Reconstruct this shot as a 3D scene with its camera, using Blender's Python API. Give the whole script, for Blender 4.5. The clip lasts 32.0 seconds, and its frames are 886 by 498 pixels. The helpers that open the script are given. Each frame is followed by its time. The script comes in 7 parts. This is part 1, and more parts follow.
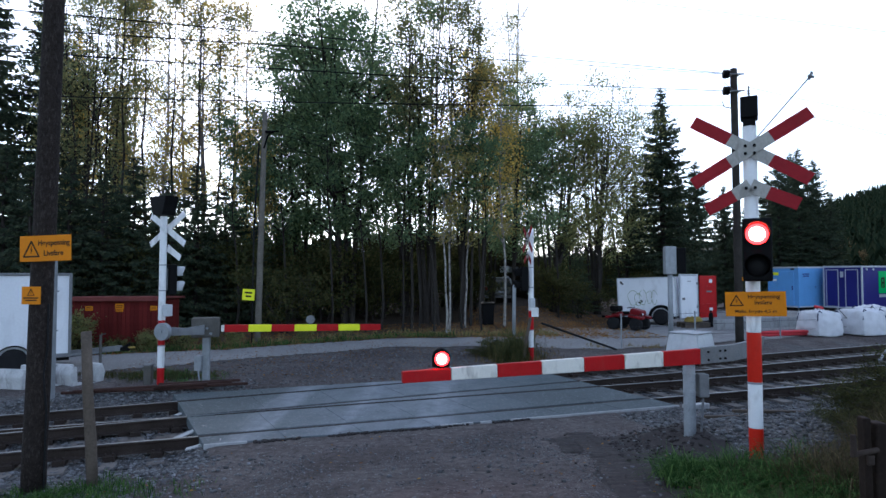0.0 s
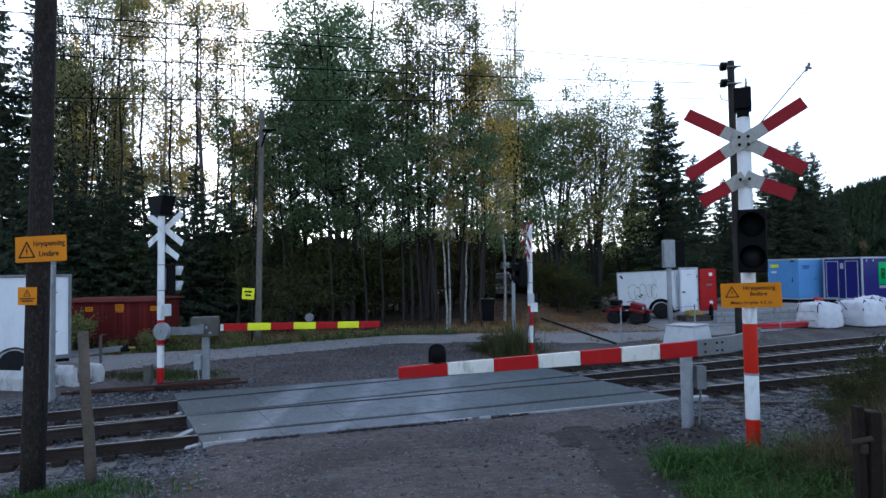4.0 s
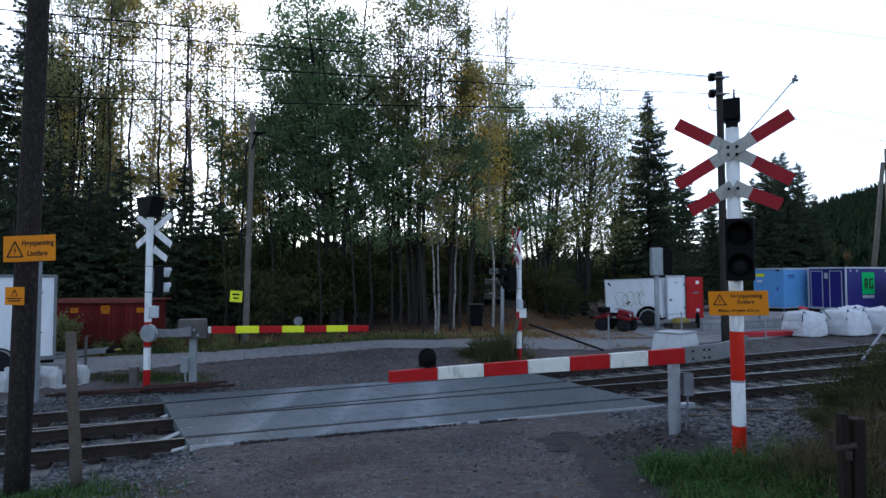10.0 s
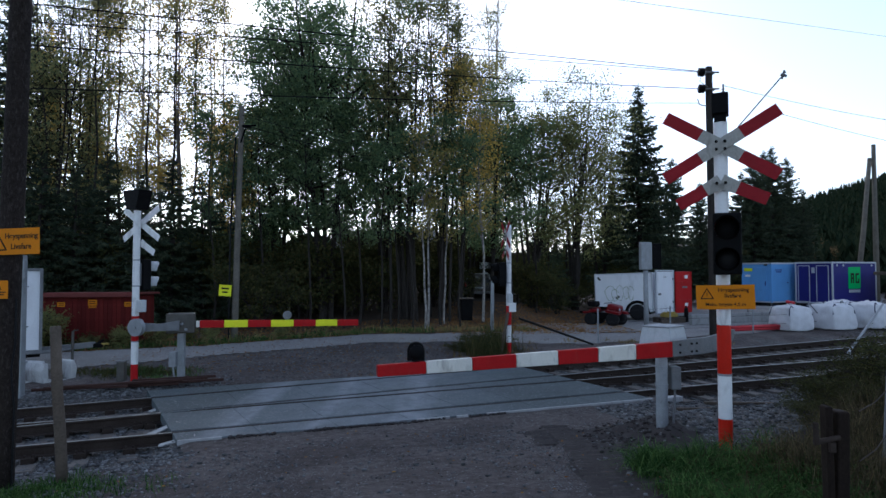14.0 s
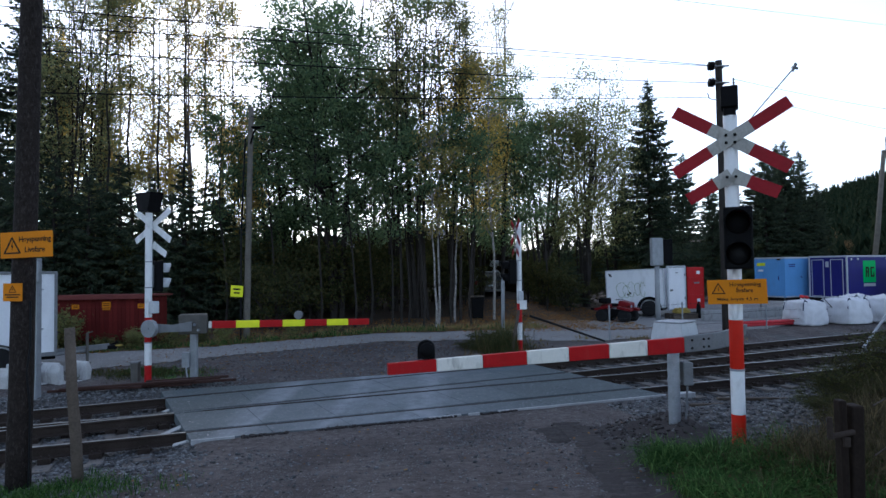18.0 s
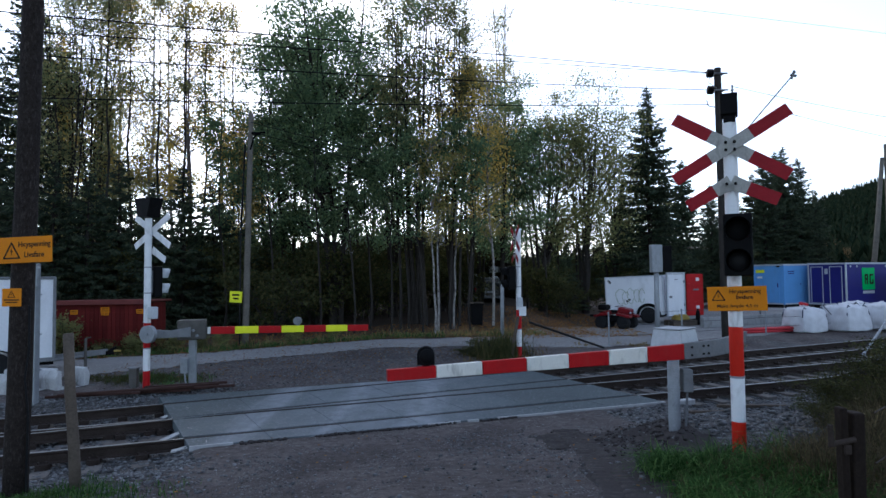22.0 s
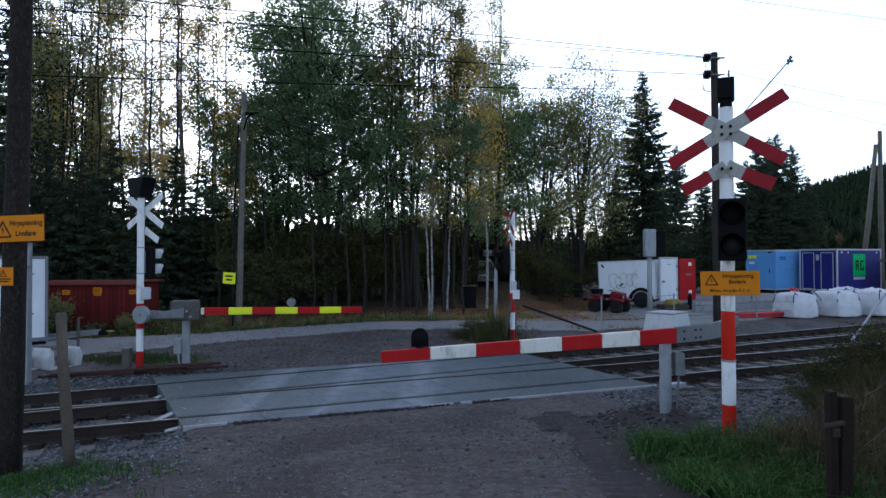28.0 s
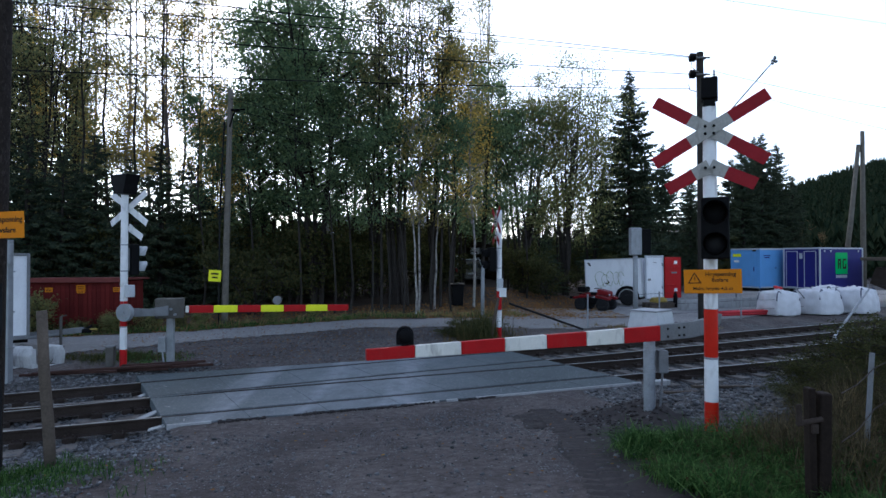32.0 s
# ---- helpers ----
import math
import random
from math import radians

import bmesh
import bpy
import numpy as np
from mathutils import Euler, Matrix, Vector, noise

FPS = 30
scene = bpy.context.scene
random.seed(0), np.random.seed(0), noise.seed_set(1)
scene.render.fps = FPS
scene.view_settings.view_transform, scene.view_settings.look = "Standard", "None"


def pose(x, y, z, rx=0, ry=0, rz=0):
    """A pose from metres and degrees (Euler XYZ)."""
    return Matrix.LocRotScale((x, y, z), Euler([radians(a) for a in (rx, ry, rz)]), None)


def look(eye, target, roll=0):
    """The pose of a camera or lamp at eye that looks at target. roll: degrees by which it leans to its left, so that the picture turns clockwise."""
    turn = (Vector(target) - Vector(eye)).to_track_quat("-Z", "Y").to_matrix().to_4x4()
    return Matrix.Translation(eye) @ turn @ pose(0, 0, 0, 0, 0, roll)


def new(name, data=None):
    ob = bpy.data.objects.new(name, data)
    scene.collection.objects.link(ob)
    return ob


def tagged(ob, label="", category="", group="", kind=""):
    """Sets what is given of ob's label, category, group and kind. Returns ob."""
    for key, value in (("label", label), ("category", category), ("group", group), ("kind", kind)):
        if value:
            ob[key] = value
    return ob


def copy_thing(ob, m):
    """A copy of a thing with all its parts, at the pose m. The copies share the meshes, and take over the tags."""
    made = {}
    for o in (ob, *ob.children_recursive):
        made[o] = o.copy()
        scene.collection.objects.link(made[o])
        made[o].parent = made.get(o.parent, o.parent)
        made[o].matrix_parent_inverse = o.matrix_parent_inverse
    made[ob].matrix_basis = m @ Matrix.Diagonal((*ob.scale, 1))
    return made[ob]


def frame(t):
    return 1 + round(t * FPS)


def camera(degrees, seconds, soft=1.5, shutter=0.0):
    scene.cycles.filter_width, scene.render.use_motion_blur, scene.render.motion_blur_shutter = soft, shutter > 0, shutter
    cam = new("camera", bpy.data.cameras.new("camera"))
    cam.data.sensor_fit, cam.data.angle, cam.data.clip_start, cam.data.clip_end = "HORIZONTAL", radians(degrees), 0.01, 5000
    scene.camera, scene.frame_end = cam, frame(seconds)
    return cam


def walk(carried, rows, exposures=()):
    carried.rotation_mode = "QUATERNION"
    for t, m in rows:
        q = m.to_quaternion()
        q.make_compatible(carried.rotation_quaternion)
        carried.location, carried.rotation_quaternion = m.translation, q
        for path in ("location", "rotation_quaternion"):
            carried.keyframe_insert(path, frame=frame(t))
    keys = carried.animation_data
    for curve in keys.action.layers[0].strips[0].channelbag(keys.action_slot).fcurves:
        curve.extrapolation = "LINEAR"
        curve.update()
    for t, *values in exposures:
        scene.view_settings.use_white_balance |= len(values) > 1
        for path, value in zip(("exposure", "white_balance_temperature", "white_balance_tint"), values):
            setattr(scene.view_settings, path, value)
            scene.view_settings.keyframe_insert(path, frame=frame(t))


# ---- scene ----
# ---------------------------------------------------------------- camera
cam = camera(70.47, 32.0, soft=1.5)
walk(cam, [
    (0.0, pose(-0.042, 0.021, 2.426, 92.322, 0.128, 1.182)),
    (0.5, pose(-0.038, 0.020, 2.420, 92.261, 0.249, 0.967)),
    (1.0, pose(-0.037, 0.023, 2.417, 92.071, 0.209, 0.839)),
    (1.5, pose(-0.023, 0.020, 2.416, 91.708, 0.770, 1.096)),
    (2.0, pose(-0.008, 0.021, 2.414, 91.992, 0.694, 1.265)),
    (2.5, pose(-0.008, 0.021, 2.412, 92.222, 0.839, 1.447)),
    (3.0, pose(-0.003, 0.014, 2.412, 92.330, 0.831, 1.560)),
    (3.5, pose(0.007, 0.024, 2.407, 92.173, 0.900, 1.319)),
    (5.5, pose(0.062, 0.009, 2.408, 91.850, 0.841, 1.231)),
    (6.0, pose(0.028, 0.024, 2.395, 91.620, 0.690, 1.109)),
    (6.5, pose(0.007, 0.032, 2.396, 91.417, 0.966, 1.081)),
    (7.0, pose(0.010, 0.043, 2.399, 91.301, 1.019, 0.806)),
    (7.5, pose(0.006, 0.021, 2.401, 91.570, 1.051, 0.760)),
    (8.0, pose(0.006, 0.011, 2.396, 91.696, 0.679, 0.728)),
    (8.5, pose(0.002, 0.008, 2.401, 91.857, 0.096, 0.150)),
    (9.0, pose(-0.003, 0.001, 2.401, 92.008, 0.000, -0.012)),
    (9.5, pose(-0.006, -0.008, 2.402, 92.395, -0.035, -0.026)),
    (10.0, pose(-0.011, -0.008, 2.402, 92.510, 0.188, 0.207)),
    (10.5, pose(-0.010, -0.008, 2.403, 92.423, 0.209, 0.484)),
    (11.0, pose(0.008, -0.008, 2.404, 92.680, 0.094, 0.500)),
    (11.5, pose(0.015, -0.015, 2.410, 92.870, 0.506, 0.619)),
    (12.0, pose(0.023, -0.007, 2.407, 92.414, 0.909, 0.288)),
    (12.5, pose(0.022, -0.003, 2.402, 92.430, 0.275, -0.047)),
    (13.0, pose(0.018, 0.003, 2.402, 91.882, 0.063, -0.256)),
    (13.5, pose(0.013, 0.011, 2.395, 92.141, -0.231, -0.612)),
    (14.0, pose(0.013, 0.009, 2.395, 91.998, 0.136, -0.636)),
    (14.5, pose(0.010, 0.006, 2.391, 92.126, 0.309, -0.418)),
    (16.5, pose(0.021, 0.004, 2.386, 91.970, 0.700, 0.483)),
    (17.0, pose(0.026, 0.019, 2.387, 91.546, 0.926, 0.228)),
    (17.5, pose(0.023, 0.011, 2.388, 91.563, 0.857, 0.343)),
    (18.0, pose(0.028, 0.008, 2.386, 91.880, 0.802, 0.335)),
    (18.5, pose(0.028, 0.003, 2.385, 92.056, 0.701, 0.595)),
    (19.0, pose(0.031, 0.005, 2.390, 92.186, 0.841, 0.730)),
    (19.5, pose(0.028, 0.007, 2.383, 91.979, 0.803, 0.718)),
    (20.0, pose(0.024, 0.012, 2.382, 91.878, 0.609, 0.895)),
    (20.5, pose(0.023, 0.008, 2.382, 91.899, 0.568, 0.836)),
    (21.0, pose(0.019, 0.010, 2.383, 92.072, 0.341, 0.691)),
    (21.5, pose(0.017, 0.011, 2.381, 92.159, 0.475, 0.507)),
    (22.0, pose(0.019, 0.010, 2.386, 92.441, 0.664, 0.250)),
    (22.5, pose(0.019, 0.016, 2.387, 92.496, 0.242, -0.071)),
    (23.0, pose(0.014, 0.006, 2.384, 92.724, 0.193, 0.070)),
    (23.5, pose(0.010, -0.003, 2.386, 92.730, 0.442, 0.148)),
    (24.0, pose(0.015, -0.003, 2.387, 92.401, 0.296, 0.292)),
    (24.5, pose(0.021, -0.005, 2.388, 92.075, 0.436, 0.312)),
    (25.0, pose(0.021, -0.015, 2.382, 91.885, 0.312, 0.613)),
    (25.5, pose(0.022, -0.013, 2.385, 91.551, 0.507, 0.404)),
    (27.5, pose(0.019, 0.011, 2.381, 91.220, 0.368, -0.126)),
    (28.0, pose(0.008, 0.018, 2.378, 90.896, 0.205, -0.330)),
    (28.5, pose(0.007, 0.021, 2.382, 90.721, -0.083, -0.617)),
    (29.0, pose(0.005, 0.022, 2.378, 90.891, -0.183, -0.904)),
    (29.5, pose(0.009, 0.030, 2.380, 90.695, -0.142, -1.132)),
    (30.0, pose(0.015, 0.034, 2.377, 90.593, -0.080, -1.251)),
    (30.5, pose(0.019, 0.034, 2.376, 90.475, -0.130, -1.192)),
    (31.0, pose(0.026, 0.037, 2.374, 90.346, -0.052, -1.331)),
    (31.5, pose(0.030, 0.028, 2.377, 90.482, 0.408, -1.179)),
    (32.0, pose(0.039, 0.017, 2.378, 90.702, 0.110, -1.424)),
], exposures=[
    (0.0, 1.18, 5620, 10), (1.0, 1.20, 5620, 10), (3.5, 1.23, 5620, 10), (5.5, 1.28, 5620, 10), (7.0, 1.44, 5620, 10),
    (8.0, 1.42, 5620, 10), (9.0, 1.00, 5620, 10), (11.0, 1.00, 5620, 10), (12.0, 0.40, 5620, 10), (13.0, 0.54, 5620, 10),
    (14.5, 0.66, 5620, 10), (17.0, 0.80, 5620, 10), (19.0, 0.96, 5620, 10), (21.0, 0.94, 5620, 10), (23.0, 0.74, 5620, 10),
    (24.0, 0.54, 5620, 10), (25.5, 0.72, 5620, 10), (28.0, 0.90, 5620, 10), (30.0, 0.94, 5620, 10), (32.0, 0.96, 5620, 10),
])

# ---------------------------------------------------------------- daylight
SUN_AZ, SUN_EL = radians(-15), radians(31)
world = bpy.data.worlds.new("evening_sky")
scene.world = world
world.use_nodes = True
wn = world.node_tree
sky = wn.nodes.new("ShaderNodeTexSky")
sky.sky_type = "NISHITA"
sky.sun_disc = False
sky.sun_elevation, sky.sun_rotation = SUN_EL, SUN_AZ
sky.air_density, sky.dust_density, sky.ozone_density = 1.0, 1.0, 2.0
wn.nodes["Background"].inputs[1].default_value = 0.15
veil = wn.nodes.new("ShaderNodeHueSaturation")
veil.inputs["Saturation"].default_value = 0.6
wn.links.new(sky.outputs[0], veil.inputs["Color"])
wn.links.new(veil.outputs[0], wn.nodes["Background"].inputs[0])
sun = new("sun", bpy.data.lights.new("sun", "SUN"))
sun.data.energy, sun.data.angle, sun.data.color = 0.5, radians(12), (1.0, 0.86, 0.7)
sun.matrix_world = look((0, 0, 40), (-40 * math.sin(SUN_AZ), -40 * math.cos(SUN_AZ), 40 - 40 * math.tan(SUN_EL)))

# ---------------------------------------------------------------- materials
def mat(name, col, rough=0.8, metal=0.0, vary=0.25, scale=3.0, fine=40.0, bump=0.2, dist=0.01, col2=None, island=0.0, spec=0.15, stain=0.0, speck=None, soil=(0.09, 0.075, 0.06)):
    """A painted, stone or metal surface: two scales of variation, fine relief, wear."""
    m = bpy.data.materials.new(name)
    m.use_nodes = True
    n, l = m.node_tree.nodes, m.node_tree.links
    b = n["Principled BSDF"]
    tc = n.new("ShaderNodeTexCoord")
    big, small = n.new("ShaderNodeTexNoise"), n.new("ShaderNodeTexNoise")
    big.inputs["Scale"].default_value, small.inputs["Scale"].default_value = scale, fine
    big.inputs["Detail"].default_value, small.inputs["Detail"].default_value = 4, 3
    for t in (big, small):
        l.new(tc.outputs["Object"], t.inputs["Vector"])
    mx = n.new("ShaderNodeMix")
    mx.data_type = "RGBA"
    c2 = col2 or tuple(c * (1 - vary) for c in col)
    mx.inputs[6].default_value, mx.inputs[7].default_value = (*col, 1), (*c2, 1)
    ad = n.new("ShaderNodeMath")
    ad.operation = "MULTIPLY_ADD"
    ad.inputs[1].default_value = 0.55
    l.new(small.outputs["Fac"], ad.inputs[0])
    hf = n.new("ShaderNodeMath")
    hf.operation = "MULTIPLY"
    hf.inputs[1].default_value = 0.6
    l.new(big.outputs["Fac"], hf.inputs[0])
    l.new(hf.outputs[0], ad.inputs[2])
    rp = n.new("ShaderNodeMapRange")
    rp.inputs[1].default_value, rp.inputs[2].default_value = 0.38, 0.78
    l.new(ad.outputs[0], rp.inputs[0])
    l.new(rp.outputs[0], mx.inputs[0])
    out = mx.outputs[2]
    if island:
        g, o = n.new("ShaderNodeNewGeometry"), n.new("ShaderNodeObjectInfo")
        s = n.new("ShaderNodeMath")
        s.operation = "ADD"
        l.new(g.outputs["Random Per Island"], s.inputs[0])
        l.new(o.outputs["Random"], s.inputs[1])
        fr = n.new("ShaderNodeMath")
        fr.operation = "FRACT"
        l.new(s.outputs[0], fr.inputs[0])
        vr = n.new("ShaderNodeMapRange")
        vr.inputs[3].default_value, vr.inputs[4].default_value = 1 - island, 1 + island
        l.new(fr.outputs[0], vr.inputs[0])
        hs = n.new("ShaderNodeHueSaturation")
        l.new(vr.outputs[0], hs.inputs["Value"])
        l.new(out, hs.inputs["Color"])
        out = hs.outputs[0]
    if stain:
        st = n.new("ShaderNodeTexNoise")
        st.inputs["Scale"].default_value, st.inputs["Detail"].default_value, st.inputs["Distortion"].default_value = scale * 2.3, 6, 0.6
        mp = n.new("ShaderNodeMapping")
        mp.inputs["Scale"].default_value = (1, 1, 0.35)
        l.new(tc.outputs["Object"], mp.inputs[0])
        l.new(mp.outputs[0], st.inputs["Vector"])
        sr = n.new("ShaderNodeMapRange")
        sr.inputs[1].default_value, sr.inputs[2].default_value, sr.inputs[4].default_value = 0.52, 0.75, stain
        l.new(st.outputs["Fac"], sr.inputs[0])
        sx = n.new("ShaderNodeMix")
        sx.data_type = "RGBA"
        sx.inputs[7].default_value = (*soil, 1)
        l.new(sr.outputs[0], sx.inputs[0])
        l.new(out, sx.inputs[6])
        out = sx.outputs[2]
    if speck:
        for sc, thr in ((speck[0], 0.33), (speck[0] * 2.7, 0.3)):
            vo, cr, gt_, fac, sx = n.new("ShaderNodeTexVoronoi"), n.new("ShaderNodeSeparateColor"), n.new("ShaderNodeMapRange"), n.new("ShaderNodeMath"), n.new("ShaderNodeMix")
            vo.inputs["Scale"].default_value = sc
            l.new(tc.outputs["Object"], vo.inputs["Vector"])
            l.new(vo.outputs["Color"], cr.inputs[0])
            gt_.inputs[1].default_value, gt_.inputs[2].default_value, gt_.inputs[3].default_value, gt_.inputs[4].default_value = thr - 0.08, thr, 1, 0
            l.new(vo.outputs["Distance"], gt_.inputs[0])
            fac.operation = "MULTIPLY"
            l.new(gt_.outputs[0], fac.inputs[0])
            l.new(cr.outputs[0], fac.inputs[1])
            sx.data_type = "RGBA"
            sx.inputs[7].default_value = (*speck[1], 1)
            l.new(fac.outputs[0], sx.inputs[0])
            l.new(out, sx.inputs[6])
            out = sx.outputs[2]
    l.new(out, b.inputs["Base Color"])
    b.inputs["Metallic"].default_value = metal
    b.inputs["Specular IOR Level"].default_value = spec
    rr = n.new("ShaderNodeMapRange")
    rr.inputs[3].default_value, rr.inputs[4].default_value = max(rough - 0.1, 0.03), min(rough + 0.1, 1)
    l.new(ad.outputs[0], rr.inputs[0])
    l.new(rr.outputs[0], b.inputs["Roughness"])
    if bump:
        bp = n.new("ShaderNodeBump")
        bp.inputs["Strength"].default_value, bp.inputs["Distance"].default_value = bump, dist
        l.new(ad.outputs[0], bp.inputs["Height"])
        l.new(bp.outputs[0], b.inputs["Normal"])
    return m


def leaf_mat(name, col, col2, glow=0.35):
    """Thin foliage: part of the light passes through; each leaf has its own tone."""
    m = bpy.data.materials.new(name)
    m.use_nodes = True
    n, l = m.node_tree.nodes, m.node_tree.links
    n.remove(n["Principled BSDF"])
    g, o = n.new("ShaderNodeNewGeometry"), n.new("ShaderNodeObjectInfo")
    mx = n.new("ShaderNodeMix")
    mx.data_type = "RGBA"
    mx.inputs[6].default_value, mx.inputs[7].default_value = (*col, 1), (*col2, 1)
    pw = n.new("ShaderNodeMath")
    pw.operation = "POWER"
    pw.inputs[1].default_value = 1.8
    l.new(g.outputs["Random Per Island"], pw.inputs[0])
    l.new(pw.outputs[0], mx.inputs[0])
    hs = n.new("ShaderNodeHueSaturation")
    vr = n.new("ShaderNodeMapRange")
    vr.inputs[3].default_value, vr.inputs[4].default_value = 0.75, 1.25
    l.new(o.outputs["Random"], vr.inputs[0])
    l.new(vr.outputs[0], hs.inputs["Value"])
    l.new(mx.outputs[2], hs.inputs["Color"])
    d, t, s = n.new("ShaderNodeBsdfDiffuse"), n.new("ShaderNodeBsdfTranslucent"), n.new("ShaderNodeMixShader")
    l.new(hs.outputs[0], d.inputs[0])
    l.new(hs.outputs[0], t.inputs[0])
    s.inputs[0].default_value = glow
    l.new(d.outputs[0], s.inputs[1])
    l.new(t.outputs[0], s.inputs[2])
    l.new(s.outputs[0], n["Material Output"].inputs[0])
    return m


def lamp_mat(name, col, strength):
    m = bpy.data.materials.new(name)
    m.use_nodes = True
    b = m.node_tree.nodes["Principled BSDF"]
    b.inputs["Base Color"].default_value = (*col, 1)
    b.inputs["Emission Color"].default_value = (*col, 1)
    b.inputs["Emission Strength"].default_value = strength
    return m


def glass_mat(name, col=(0.008, 0.008, 0.009), rough=0.42):
    m = bpy.data.materials.new(name)
    m.use_nodes = True
    b = m.node_tree.nodes["Principled BSDF"]
    b.inputs["Base Color"].default_value = (*col, 1)
    b.inputs["Roughness"].default_value = rough
    b.inputs["Specular IOR Level"].default_value = 0.5 if rough < 0.2 else 0.12
    return m


def dirt_mat(name):
    """Trodden earth: smooth brown mud with patches of blue-grey gravel in it."""
    m = bpy.data.materials.new(name)
    m.use_nodes = True
    n, l = m.node_tree.nodes, m.node_tree.links
    b = n["Principled BSDF"]
    tc = n.new("ShaderNodeTexCoord")
    mp = n.new("ShaderNodeMapping")
    mp.inputs["Scale"].default_value = (1.0, 0.6, 1.0)
    l.new(tc.outputs["Object"], mp.inputs[0])

    def noise_tex(scale, detail, rough, src, dist=0.0):
        t = n.new("ShaderNodeTexNoise")
        t.inputs["Scale"].default_value, t.inputs["Detail"].default_value = scale, detail
        t.inputs["Roughness"].default_value, t.inputs["Distortion"].default_value = rough, dist
        l.new(src, t.inputs["Vector"])
        return t.outputs["Fac"]

    def ramp(src, a, z, lo=0.0, hi=1.0):
        r = n.new("ShaderNodeMapRange")
        r.inputs[1].default_value, r.inputs[2].default_value, r.inputs[3].default_value, r.inputs[4].default_value = a, z, lo, hi
        l.new(src, r.inputs[0])
        return r.outputs[0]

    def math_node(op, a, z):
        k = n.new("ShaderNodeMath")
        k.operation = op
        for i, v in enumerate((a, z)):
            if isinstance(v, float):
                k.inputs[i].default_value = v
            else:
                l.new(v, k.inputs[i])
        return k.outputs[0]

    def blend(fac, a, z):
        x = n.new("ShaderNodeMix")
        x.data_type = "RGBA"
        l.new(fac, x.inputs[0])
        for i, v in ((6, a), (7, z)):
            if isinstance(v, tuple):
                x.inputs[i].default_value = (*v, 1)
            else:
                l.new(v, x.inputs[i])
        return x.outputs[2]

    patch = noise_tex(0.85, 5, 0.6, mp.outputs[0], 0.5)
    gravel = ramp(patch, 0.47, 0.60)
    damp = ramp(noise_tex(0.5, 4, 0.55, tc.outputs["Object"], 0.8), 0.42, 0.62)
    fine = noise_tex(9.0, 8, 0.72, tc.outputs["Object"])
    crumb = noise_tex(45.0, 4, 0.7, tc.outputs["Object"])
    mud = blend(ramp(fine, 0.35, 0.68), (0.060, 0.050, 0.046), (0.162, 0.141, 0.131))
    mud = blend(damp, mud, blend(ramp(fine, 0.4, 0.66), (0.052, 0.043, 0.041), (0.096, 0.080, 0.074)))
    out, hgt = mud, math_node("ADD", math_node("MULTIPLY", fine, 0.7), math_node("MULTIPLY", crumb, 0.25))
    for sc, share, hue in ((30.0, 0.30, (0.29, 0.29, 0.30)), (75.0, 0.55, (0.20, 0.198, 0.202))):
        vo, cr = n.new("ShaderNodeTexVoronoi"), n.new("ShaderNodeSeparateColor")
        vo.inputs["Scale"].default_value = sc
        l.new(tc.outputs["Object"], vo.inputs["Vector"])
        l.new(vo.outputs["Color"], cr.inputs[0])
        body = ramp(vo.outputs["Distance"], 0.28, 0.46, 1.0, 0.0)
        few = math_node("ADD", math_node("MULTIPLY", gravel, share), 0.05)
        on = math_node("MULTIPLY", body, math_node("LESS_THAN", cr.outputs[0], few))
        out = blend(math_node("MULTIPLY", on, ramp(cr.outputs[1], 0.0, 1.0, 0.25, 1.0)), out, hue)
        hgt = math_node("ADD", hgt, math_node("MULTIPLY", on, 0.8))
    l.new(out, b.inputs["Base Color"])
    b.inputs["Roughness"].default_value, b.inputs["Specular IOR Level"].default_value = 0.92, 0.12
    bp = n.new("ShaderNodeBump")
    bp.inputs["Strength"].default_value, bp.inputs["Distance"].default_value = 1.0, 0.035
    l.new(hgt, bp.inputs["Height"])
    l.new(bp.outputs[0], b.inputs["Normal"])
    return m


